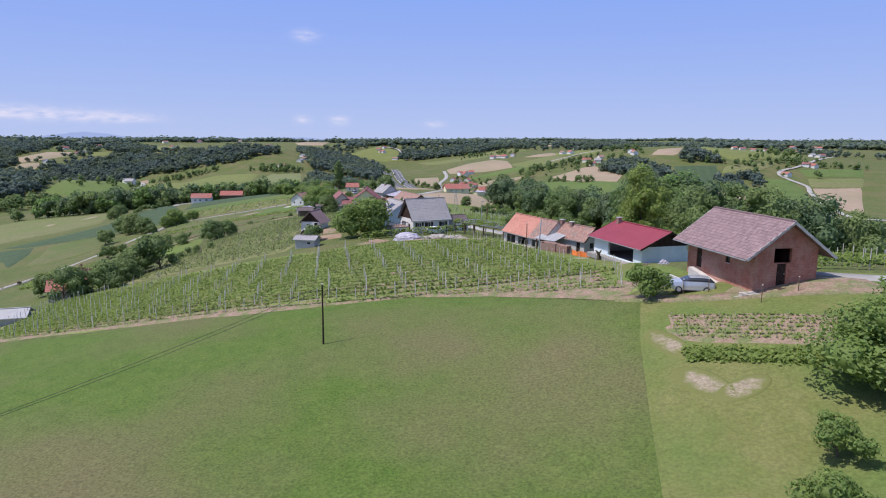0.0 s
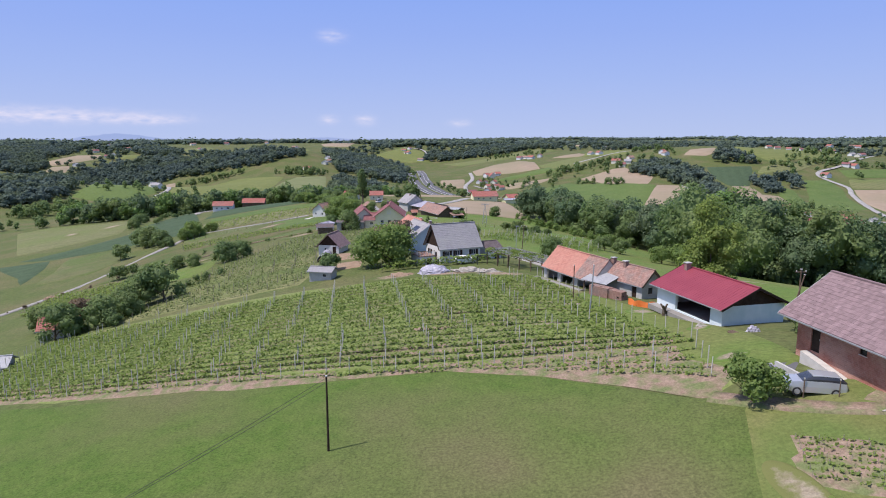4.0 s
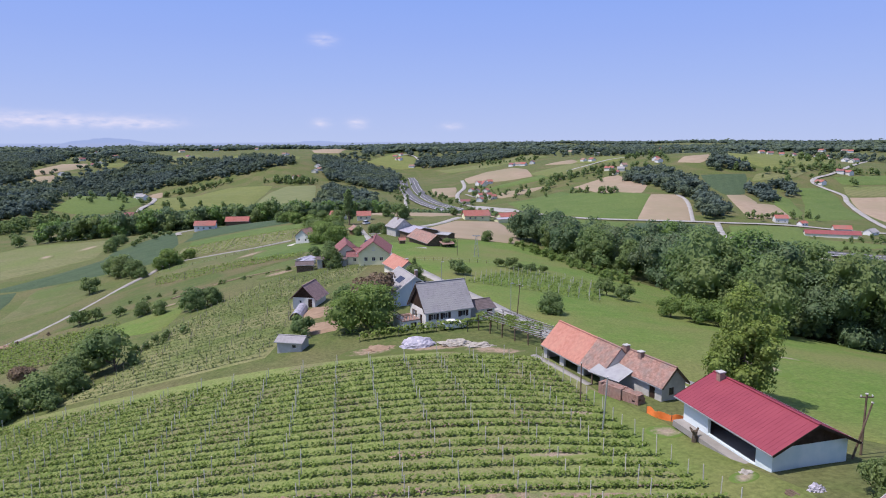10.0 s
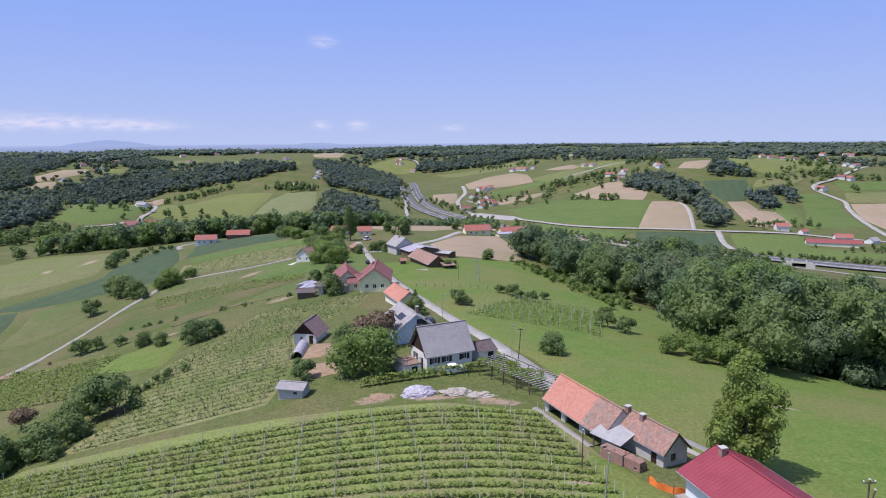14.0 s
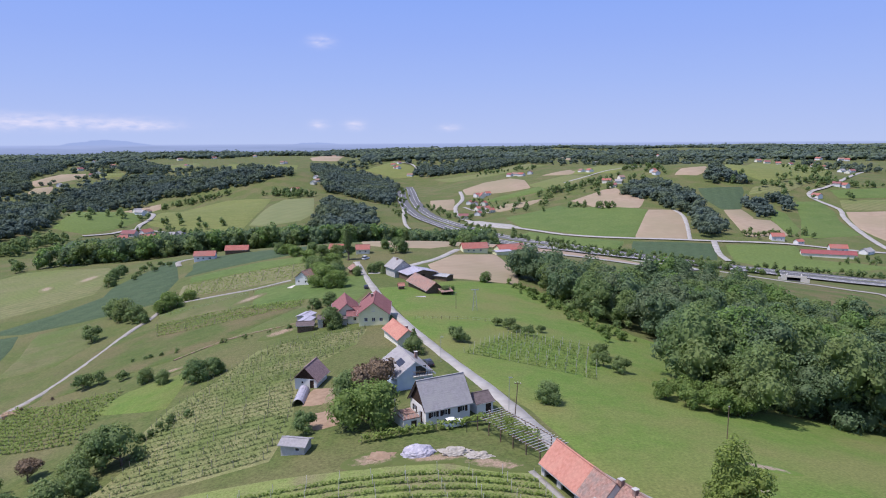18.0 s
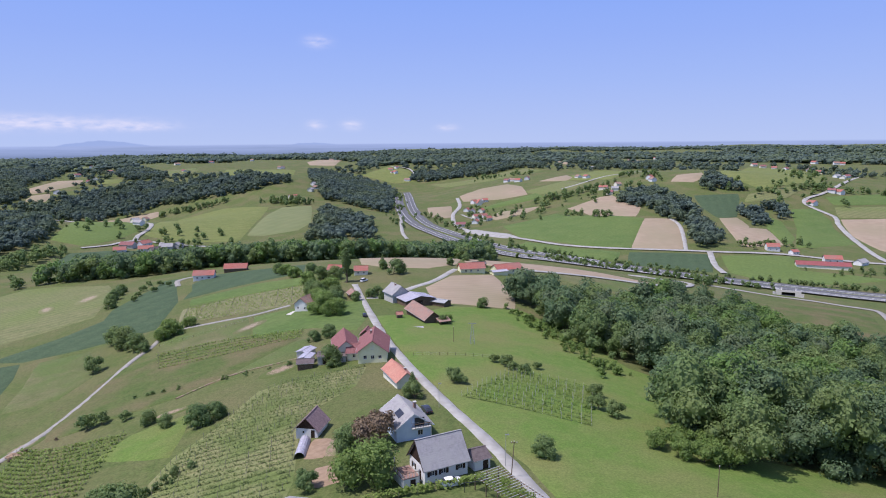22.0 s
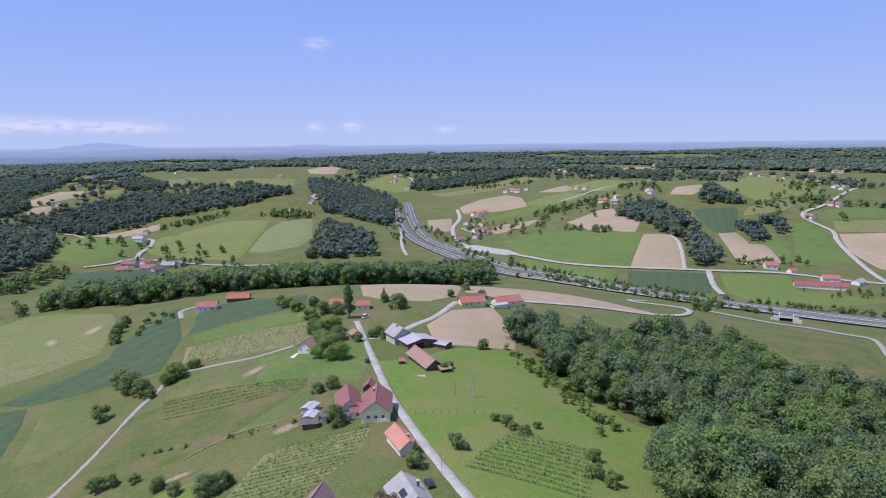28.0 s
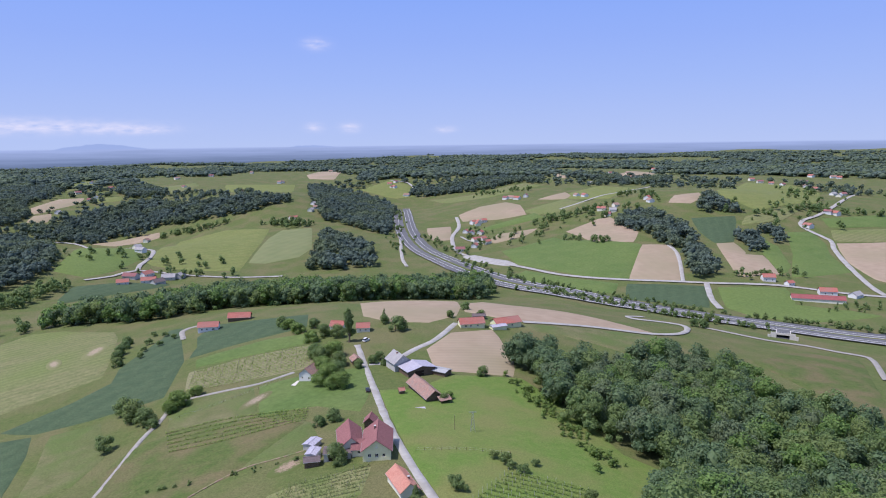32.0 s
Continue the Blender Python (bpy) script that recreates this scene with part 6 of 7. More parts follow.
def grass_blades(poly, count, size, tall, seed, material, label):
    rng = np.random.RandomState(seed)
    p = np.array(poly)
    (x0, y0), (x1, y1) = p.min(0), p.max(0)
    x, y = rng.uniform(x0, x1, count), rng.uniform(y0, y1, count)
    k = inside(poly, x, y)
    x, y = x[k], y[k]
    z = height(x, y)
    n = len(x)
    c = np.stack([x, y, z], -1)
    a = rng.uniform(0, 6.28, n)
    d = np.stack([np.cos(a), np.sin(a), 0 * a], -1) * size
    tip = np.stack([rng.randn(n) * 1.1, rng.randn(n) * 1.1, 0.7 + 0.4 * rng.rand(n)], -1) * tall * (0.5 + rng.rand(n, 1))
    v = np.stack([c - d, c + d, c + tip], 1).reshape(-1, 3)
    f = np.arange(n)[:, None] * 3 + np.array([[0, 1, 2]])
    return tagged(tri_object("grass", v, f, M[material], None), label, "grass", kind="stuff")


M["blade"] = mat("grass_blades", (0.09, 0.15, 0.034), (0.125, 0.175, 0.048), 1.2, rough=0.8, per_island=0.25, c3=(0.175, 0.152, 0.095), coarse=24, thin=0.5)
grass_blades([(-48, 15), (-20, -4), (12, -8), (14.5, 6), (17, 18), (19.6, 27.2), (22.2, 35), (9, 46.2), (0.8, 50.8), (-11, 51.6), (-24, 53), (-42, 57)], 60000, 0.08, 0.085, 41, "blade", "tall meadow grass with seed heads")

# ---- trees and bushes ----
tree_kind("round", 1, 8, 9.4, 3000, 0.24, "leaf_light", 14, 0.0)
tree_kind("dark", 2, 8, 8.4, 1500, 0.31, "leaf", 11, 0.02)
tree_kind("tall", 3, 15.6, 6.6, 7500, 0.18, "leaf_yellow", 22, 0.04)
tree_kind("poplar", 4, 16, 5, 2400, 0.32, "leaf", 8, 0.05)
tree_kind("bush", 5, 3, 4, 2200, 0.13, "leaf", 9, 0.0)
tree_kind("lightbush", 6, 3, 4, 1800, 0.14, "leaf_light", 7, 0.0)
tree_kind("near", 7, 10, 12.5, 10000, 0.2, "leaf_light", 16, 0.12)
tree_kind("sapling", 8, 3.0, 3.0, 1800, 0.10, "leaf_light", 8, 0.15)
tree_kind("orchard", 9, 4.5, 4.8, 800, 0.24, "leaf", 7, 0.12)
def conifer(x, y, h, w, label, seed):
    """A spruce: a straight stem and drooping tiers of needles."""
    rng = np.random.RandomState(seed)
    root = new("spruce")
    root.matrix_basis = pose(x, y, ground_z(x, y))
    v, f = limb((0, 0, -0.3), (0, 0, h), 0.02 * h, 0.01, 7)
    mesh_object("trunk", v, f, M["bark"], root)
    lumps = []
    for i in range(16):
        z = h * (0.08 + 0.9 * i / 16)
        s_ = w / 2 * (1 - z / h) + 0.15
        lumps.append((0.1 * rng.randn(), 0.1 * rng.randn(), z, s_, s_, 0.05 * h))
    v, f = tuft_crown(rng, lumps, 1500, 0.22)
    tri_object("crown", v, f, M["leaf"], root)
    return tagged(root, label, "tree")


tree_kind("brown", 10, 6, 6.5, 1600, 0.22, "brown_leaf", 7, 0.15)

plant("near", 34.2, 12.8, 1.0, 0, "large broadleaf tree at the lawn's edge", tall=0.66)
plant("sapling", 24.1, 8.6, 1.0, 30, "small young tree on the mown lawn")
plant("sapling", 20.4, 3.2, 1.2, 140, "young tree with light green leaves on the lawn")
plant("lightbush", 22.8, 35.6, 1.1, 40, "dense round bush by the parked car", "bush", name="bush")
plant("bush", 34.1, 50.3, 1.0, 200, "dark green bush behind the barn", "bush", name="bush")
plant("tall", 35.2, 74.6, 1.0, 0, "tall light green tree behind the barn")
conifer(-27.1, 192.1, 6.5, 4.2, "dark green spruce beside the farmhouse", 1)
conifer(-26, 376, 8.5, 4.6, "dark spruce on the lawn by the red-roofed house", 5)
conifer(-21, 298, 5.0, 3.4, "dark spruce beside the grey-roofed house", 6)
conifer(-18.5, 301, 4.2, 3.0, "small spruce beside the grey-roofed house", 7)
conifer(-3.4, 165, 5.5, 3.6, "small dark spruce beside the orange-roofed house", 2)
plant("tall", 75.5, 164, 1.15, 80, "tall yellow-green tree standing in the wood")
plant("round", -10.2, 117.5, 1.2, 0, "broad light green walnut tree beside the white house")
plant("dark", -15.5, 133, 0.8, 70, "dark green tree behind the walnut")
plant("brown", -9.6, 133.0, 1.35, 0, "reddish-brown leaved tree beside the blue house")
plant("orchard", -22.2, 118.5, 0.9, 10, "small fruit tree behind a garden hut")
plant("dark", 23.5, 127, 0.62, 120, "rounded bush-like tree in the meadow", name="bush")
plant("poplar", -42, 338, 1.25, 0, "tall narrow dark poplar by the lane")
SLOPE_TREES = [(-55.5, 118, 0.85, "dark"), (-62, 124, 0.62, "dark"), (-60.5, 114, 0.6, "dark"), (-61, 105.5, 0.62, "dark"), (-59, 109.7, 0.5, "dark"), (-66.5, 100.5, 0.7, "dark"), (-74, 121, 0.6, "brown"), (-78, 115, 0.55, "dark"), (-57.5, 102.5, 0.42, "orchard"),
    (-73.3, 171.5, 0.42, "dark"), (-66.8, 166, 0.4, "dark"), (-57.4, 161.5, 0.62, "dark"), (-54, 163.5, 0.5, "dark"), (-95, 180.5, 0.8, "orchard"), (-91.5, 181.5, 0.7, "orchard"), (-84, 180, 0.5, "orchard"), (-126, 243.5, 1.15, "orchard"),
    (-125.6, 272, 0.95, "dark"), (-134, 280, 0.85, "dark"), (-119, 264, 0.8, "dark"), (-113.5, 258, 0.45, "dark"), (-109, 277.5, 0.8, "round"), (-111, 272, 0.6, "round"), (-105, 288, 0.5, "round"),
    (-177, 366, 0.6, "dark"), (-180, 377, 0.7, "dark"), (-184, 390, 0.6, "dark"), (-188, 400, 0.6, "dark"), (-172, 352, 0.6, "dark"), (-166, 375, 0.55, "orchard"), (-170, 391, 0.7, "orchard"), (-163, 362, 0.6, "orchard"), (-176, 412, 0.6, "orchard"), (-166, 405, 0.6, "orchard"), (-160, 382, 0.6, "orchard"), (-156, 395, 0.6, "orchard")]
for i, (x, y, s, k) in enumerate(SLOPE_TREES):
    plant(k, x, y, s * 1.3, i * 47, {"dark": "dark green tree on the grassy slope", "round": "light green tree by a field track", "orchard": "small fruit tree on the slope", "brown": "reddish-leaved tree on the slope"}[k], group="trees of the slope")
HAMLET_TREES = [(-38, 269, 0.85, "round"), (-45, 278, 1.0, "round"), (-41, 285, 0.9, "dark"), (-48, 292, 0.9, "round"), (-43, 300, 0.8, "dark"), (-52, 308, 0.9, "dark"), (-47, 316, 0.9, "round"), (-56, 318, 0.8, "dark"), (-63, 345, 0.7, "round"), (-75, 366, 0.7, "round"), (-58, 352, 0.8, "dark"), (-66, 372, 0.7, "dark"), (-82, 378, 0.7, "round"), (-88, 388, 0.7, "dark"), (-50, 350, 0.8, "dark"),
    (-18, 356, 0.95, "dark"), (-26, 372, 0.6, "dark"), (-26, 300, 0.5, "dark"), (-23, 306, 0.5, "dark"), (-32, 296, 0.5, "dark"), (-35, 231, 0.55, "dark"), (-40, 227, 0.45, "dark"), (-29, 193, 0.7, "dark"), (-3, 160, 0.5, "dark"), (6.5, 247.5, 0.4, "dark"), (8, 251, 0.35, "round"),
    (20.5, 194, 0.5, "orchard"), (24, 191, 0.7, "orchard"), (28.5, 185, 0.6, "orchard"), (25, 188, 0.5, "orchard"), (7, 173, 0.75, "orchard"), (9, 171, 0.55, "orchard"), (33, 191, 0.45, "orchard"), (45.5, 171, 0.7, "orchard"), (43, 160, 0.75, "orchard"), (46, 156, 0.75, "orchard"), (25, 286, 0.55, "dark"), (24.5, 420, 0.6, "dark"), (199, 463, 0.8, "dark"), (194, 466, 0.7, "dark"), (13, 388, 0.5, "dark"), (33, 395, 0.5, "dark")]
for i, (x, y, s, k) in enumerate(HAMLET_TREES):
    plant(k, x, y, s * 1.25, i * 61, {"dark": "dark green broadleaf tree in the hamlet", "round": "light green broadleaf tree in the hamlet", "orchard": "small fruit tree in the meadow"}[k], group="trees of the hamlet")
for i, (x, y, s) in enumerate(((50, 136.5, 1.4), (53.5, 132, 1.5), (57.5, 130, 1.7), (62.5, 129.5, 1.6), (60, 134, 1.9), (55, 137, 1.7), (66, 132, 1.6))):
    plant("lightbush", x, y, s, i * 50, "light green bush at the edge of the wood", "bush", "bushes at the wood's edge", name="bush")


def scrub(points, count, spread, kinds, label, seed, material="leaf", big=1.0):
    """Scrub and small trees along a line, too dense to count."""
    rng = np.random.RandomState(seed)
    c = smooth_line(points, 5)
    pieces = []
    for i in range(count):
        p = c[rng.randint(len(c))] + spread * rng.randn(2)
        v, f = kinds[rng.randint(len(kinds))]
        s, t = (0.16 + 0.3 * rng.rand()) * big, rng.rand() * 6.28
        w = np.stack([(v[:, 0] * math.cos(t) - v[:, 1] * math.sin(t)) * s + p[0], (v[:, 0] * math.sin(t) + v[:, 1] * math.cos(t)) * s + p[1], v[:, 2] * s + ground_z(*p) - 0.2], -1)
        pieces.append((w, f))
    v, f = join(pieces)
    return tagged(tri_object("scrub", v, f, M[material]), label, "scrub", kind="stuff")


scrub([(100, 640), (150, 585), (200, 520), (250, 485)], 150, 6, SHRUB, "scrub and young trees along the motorway", 61)
scrub([(95, 690), (150, 625), (230, 545), (330, 490), (430, 440)], 170, 5, SHRUB, "scrub on the far bank of the motorway", 62)
scrub([(-20, 1010), (25, 900), (60, 760), (90, 700)], 62, 7, SHRUB, "scrub beside the motorway bend", 63, "leaf", 1.3)
scrub([(58, 200), (52, 225), (46, 255), (38, 285)], 80, 3, MIDDLE, "low bushes along the edge of the wood", 64, "leaf_light", 0.6)
scrub([(-56, 128), (-53, 131), (-50, 136)], 14, 0.6, MIDDLE, "overgrown hedge between two vineyards", 65, "leaf", 0.4)
scrub([(-300, 480), (-380, 500), (-420, 560), (-460, 640)], 42, 12, SHRUB, "scattered trees in the valley meadow", 66, "leaf", 1.6)
scrub([(120, 930), (170, 960), (240, 1010), (330, 1000)], 42, 22, SHRUB, "scattered trees on the far hillside", 67, "leaf", 2)
scrub([(420, 1000), (520, 960), (640, 1100), (760, 1300)], 62, 40, SHRUB, "scattered trees between far houses", 68, "leaf", 2.2)
scrub([(350, 560), (420, 540), (480, 520)], 40, 12, SHRUB, "trees round the valley farm", 69)
scrub([(-480, 820), (-360, 800), (-300, 760), (-250, 750)], 42, 22, SHRUB, "trees round the valley farmstead", 70, "leaf", 1.8)
scrub([(-462, 1134), (-416, 1128), (-363, 1116), (-346, 1122)], 60, 5, SHRUB, "tree line along the upper edge of a field", 71, "leaf", 1.8)
scrub([(153, 1022), (181, 1029), (218, 1038), (267, 1051), (306, 1060)], 46, 7, SHRUB, "hedge of trees along a lane on the far hill", 72, "leaf", 1.8)
scrub([(185, 878), (193, 870), (201, 863)], 12, 3, SHRUB, "clump of bushes at a field corner", 73, "leaf", 1.6)
scrub([(212, 841), (219, 836), (226, 832)], 10, 3, SHRUB, "dark clump of bushes beside a ploughed field", 74, "leaf", 1.6)
scrub([(339, 1141), (372, 1093), (362, 1060)], 26, 12, SHRUB, "trees round houses on the far hill", 75, "leaf", 2)
scrub([(565, 976), (590, 988), (635, 976), (680, 966)], 44, 9, SHRUB, "trees along the hillside road", 76, "leaf", 1.8)
scrub([(118, 1484), (167, 1465), (228, 1449)], 26, 16, SHRUB, "scattered trees on the far slope", 77, "leaf", 2)
scrub([(321, 656), (336, 664), (384, 675), (397, 682)], 20, 6, SHRUB, "trees beside the valley road", 78, "leaf", 1.5)
scrub([(-381, 578), (-379, 616), (-375, 660)], 40, 9, SHRUB, "strip of trees below the farmstead", 79, "leaf", 2.2)
scrub([(-262, 1066), (-231, 1062), (-196, 1060)], 50, 11, SHRUB, "grove of trees on the far field's edge", 80, "leaf", 2.2)
scrub([(-66, 1390), (-58, 1200), (-52, 1000), (-40, 840)], 60, 7, SHRUB, "scrub along the service lane", 84, "leaf", 1.5)
scrub([(70, 1050), (90, 990), (80, 930), (50, 880)], 34, 14, SHRUB, "trees among the village houses", 85, "leaf", 1.5)

# ---- poles and wires ----
def pole(name, x, y, h, r, label, mat_key="wood", lean=0.0, arms=0, lamp=False):
    root = new(name)
    root.matrix_basis = pose(x, y, ground_z(x, y), 0, lean, 0)
    v, f = limb((0, 0, -0.5), (0, 0, h), r, r * 0.7, 8)
    mesh_object("shaft", v, f, M[mat_key], root)
    for i in range(arms):
        arm = part("crossarm", boxes((-0.6, 0.6, -0.05, 0.05, h - 0.3 - i * 0.6, h - 0.2 - i * 0.6)), M["wood"], root)
        for u in (-0.5, 0, 0.5):
            part("insulator", boxes((u - 0.04, u + 0.04, -0.04, 0.04, h - 0.197 - i * 0.6, h - 0.05 - i * 0.6)), M["white"], arm)
    if lamp:
        part("lamp_head", boxes((-0.1, 0.6, -0.1, 0.1, h - 0.05, h + 0.08)), M["metal"], root)
    else:
        part("cap", boxes((-r * 0.8, r * 0.8, -r * 0.8, r * 0.8, h + 0.003, h + 0.1)), M["concrete"], root)
    return tagged(root, label, "pole")


def wire(points, sag, label, r=0.018):
    p = [Vector(q) for q in points]
    line = []
    for a, b in zip(p[:-1], p[1:]):
        line += [a.lerp(b, i / 24) - Vector((0, 0, 4 * sag * (i / 24) * (1 - i / 24))) for i in range(25)]
    v = [(q.x + r * math.cos(g), q.y, q.z + r * math.sin(g)) for q in line for g in (0.5, 2.6, 4.7)]
    f = [(3 * i + k, 3 * i + (k + 1) % 3, 3 * i + 3 + (k + 1) % 3, 3 * i + 3 + k) for i in range(len(line) - 1) for k in range(3)]
    return tagged(mesh_object("wire", v, f, M["black"]), label, "wire")


pole("utility_pole", -8.3, 37.8, 6.1, 0.10, "slim dark wooden pole in the meadow", "darkwood")
wire([(-8.3, 37.8, ground_z(-8.3, 37.8) + 6.0), (-31, -4, 5.5)], 0.6, "black cable hanging from a meadow pole")
wire([(-8.4, 37.8, ground_z(-8.3, 37.8) + 5.6), (-32.5, -3.5, 5.0)], 0.7, "second black cable below the first")
pole("utility_pole", 18.1, 66.8, 6.0, 0.10, "grey pole at the vineyard's edge", "metal", 3)
pole("utility_pole", 18.0, 76.1, 4.6, 0.09, "wooden pole beside the outbuilding", "wood")
pole("utility_pole", 39.0, 59.6, 5.6, 0.11, "wooden power pole behind the barn", "wood", 0, 1)
pole("brace_pole", 37.6, 58.6, 5.2, 0.10, "leaning brace pole behind the barn", "wood", 14)
pole("street_lamp", 15.4, 121.5, 6.5, 0.06, "slim street lamp beside the lane", "metal", 0, 0, True)
pole("street_lamp", 3.2, 153.6, 6.0, 0.06, "slim street lamp beside the lane", "metal", 0, 0, True)
pole("utility_pole", 9.0, 216.4, 5.5, 0.09, "wooden pole in the meadow", "wood")
pole("utility_pole", 15.9, 117.0, 7.0, 0.10, "wooden twin pole beside the lane", "wood", 4, 1)
pole("utility_pole", 52, 112, 6.0, 0.1, "wooden pole at the meadow's edge", "wood")


def pylon(x, y, h):
    root = new("pylon")
    root.matrix_basis = pose(x, y, ground_z(x, y))
    for sx in (-1, 1):
        for sy in (-1, 1):
            v, f = limb((sx * 0.8, sy * 0.8, -0.3), (sx * 0.15, sy * 0.15, h), 0.06, 0.05, 5)
            mesh_object("leg", v, f, M["metal"], root)
    for i in range(6):
        k0, k1 = 0.8 - 0.11 * i, 0.8 - 0.11 * (i + 1)
        for s in (-1, 1):
            v, f = limb((-k0, s * k0, i * h / 6), (k1, s * k1, (i + 1) * h / 6), 0.03, 0.03, 4)
            mesh_object("brace", v, f, M["metal"], root)
    part("crossarm", boxes((-1.3, 1.3, -0.06, 0.06, h - 0.2, h)), M["metal"], root)
    return tagged(root, "small steel lattice pylon in the meadow", "pylon")


pylon(15.2, 216, 7.2)

# ---- cars ----
def car(x, y, turn, body, label, L=4.35, W=1.76, H=1.45, estate=False):
    root = new("car")
    root.matrix_basis = pose(x, y, ground_z(x, y) + 0.16, 0, 0, turn)
    def loft(name, stations, material, parent, width, inset):
        bm = bmesh.new()
        rings = []
        for u, low, high, k in stations:
            w = width / 2 * k
            rings.append([bm.verts.new((u, s * q, z)) for s, q, z in ((-1, w, low), (-1, w * 1.0, (low + high) / 2), (-1, w * inset, high), (1, w * inset, high), (1, w, (low + high) / 2), (1, w, low))])
        for a, b in zip(rings[:-1], rings[1:]):
            for i in range(6):
                bm.faces.new([a[i], a[(i + 1) % 6], b[(i + 1) % 6], b[i]])
        bm.faces.new(rings[0])
        bm.faces.new(rings[-1][::-1])
        bmesh.ops.recalc_face_normals(bm, faces=bm.faces)
        return part(name, bm, material, parent)
    h = L / 2
    rear = 0.97 if estate else 0.8
    loft("body", [(-h, 0.25, 0.75, 0.86), (-h + 0.12, 0.15, 0.85, 0.97), (-h * 0.45, 0.12, 0.92, 1.0), (h * 0.35, 0.12, 0.92, 1.0), (h * 0.8, 0.14, 0.82, 0.97), (h, 0.25, 0.62, 0.84)], M[body], root, W, 0.93)
    loft("cabin", [(-h * rear, 0.86, 0.93, 0.88), (-h * rear * 0.82, 0.86, H - 0.2, 0.88), (-h * 0.2, 0.86, H - 0.14, 0.9), (h * 0.12, 0.86, H - 0.17, 0.9), (h * 0.45, 0.86, 0.93, 0.88)], M["glass"], root, W, 0.8)
    loft("roof", [(-h * rear * 0.8, H - 0.2, H - 0.15, 0.72), (-h * 0.2, H - 0.15, H - 0.08, 0.76), (h * 0.12, H - 0.19, H - 0.12, 0.74)], M[body], root, W, 0.95)
    for sx in (-1, 1):
        for sy in (-1, 1):
            bm = bmesh.new()
            bmesh.ops.create_cone(bm, cap_ends=True, segments=16, radius1=0.31, radius2=0.31, depth=0.2)
            wheel = part("wheel", moved(bm, Matrix.Translation((sx * h * 0.62, sy * (W / 2 - 0.09), 0.15)) @ Matrix.Rotation(math.pi / 2, 4, "X")), M["black"], root)
            bm = bmesh.new()
            bmesh.ops.create_cone(bm, cap_ends=True, segments=12, radius1=0.19, radius2=0.19, depth=0.03)
            part("rim", moved(bm, Matrix.Translation((sx * h * 0.62, sy * (W / 2 + 0.025), 0.15)) @ Matrix.Rotation(math.pi / 2, 4, "X")), M["metal"], wheel)
        part("headlight" if sx > 0 else "tail_light", boxes((sx * (h - 0.02) - 0.06, sx * (h - 0.02) + 0.04, -W * 0.4, -W * 0.24, 0.52, 0.64)), M["white"] if sx > 0 else M["crimson"], root)
        part("headlight" if sx > 0 else "tail_light", boxes((sx * (h - 0.02) - 0.06, sx * (h - 0.02) + 0.04, W * 0.24, W * 0.4, 0.52, 0.64)), M["white"] if sx > 0 else M["crimson"], root)
    return tagged(root, label, "car")


car(26.6, 34.7, 168, "silver", "silver estate car parked beside the brick house", 4.0, 1.68, 1.42, estate=True)
car(4.9, 114.6, 20, "whitepaint", "white hatchback parked before the white house", 4.1)
car(0.2, 151.0, 110, "darkpaint", "dark car parked beside the blue house")
car(-25.2, 262, 100, "darkpaint", "dark car standing on the village lane")
car(-33.0, 338, 60, "whitepaint", "white van parked by the red-roofed house", 4.8, 1.9, 1.9, True)

# ---- yard things ----
def pergola():
    root = new("pergola")
    o = Vector((15.4, 107.0, ground_z(15.4, 107.0)))
    root.matrix_basis = pose(o.x, o.y, o.z, 0, 0, -58)
    for u in np.linspace(-8, 8, 6):
        for v in (-2.6, 0, 2.6):
            part("post", boxes((u - 0.07, u + 0.07, v - 0.07, v + 0.07, -1.2, 2.2)), M["wood"], root)
    for v in (-2.6, 0, 2.6):
        part("beam", boxes((-8.3, 8.3, v - 0.06, v + 0.06, 2.203, 2.33)), M["wood"], root)
    for u in np.linspace(-8.2, 8.2, 22):
        part("slat", boxes((u - 0.04, u + 0.04, -3.0, 3.0, 2.333, 2.41)), M["greywall"], root)
    rng = np.random.RandomState(6)
    lumps = [(rng.uniform(-8, 4), rng.uniform(-3, 1.2), 1.9 + 0.6 * rng.rand(), 1.0, 0.8, 0.4) for _ in range(26)]
    v, f = tuft_crown(rng, lumps, 2000, 0.16)
    tri_object("vine_leaves", v, f, M["vine"], root)
    return tagged(root, "wooden pergola of grey slats half covered with vines", "pergola")


pergola()


def heap(name, x, y, rx, ry, h, material, label, seed, rough=0.35, sub=4):
    rng = np.random.RandomState(seed)
    bm = bmesh.new()
    bmesh.ops.create_icosphere(bm, subdivisions=sub, radius=1)
    for v in bm.verts:
        n = noise.noise(v.co * 2.3 + Vector((seed, 0, 0))) + 0.5 * noise.noise(v.co * 6 + Vector((0, seed, 0)))
        n += 0.35 * abs(noise.noise(v.co * 13 + Vector((0, 0, seed))))
        v.co *= 1 + rough * n
        v.co = Vector((v.co.x * rx, v.co.y * ry, max(-0.15, v.co.z) * h))
    bmesh.ops.dissolve_degenerate(bm, dist=0.001, edges=bm.edges)
    ob = part(name, bm, M[material], None)
    ob.location = (x, y, ground_z(x, y))
    return tagged(ob, label, name.replace("_", " "))


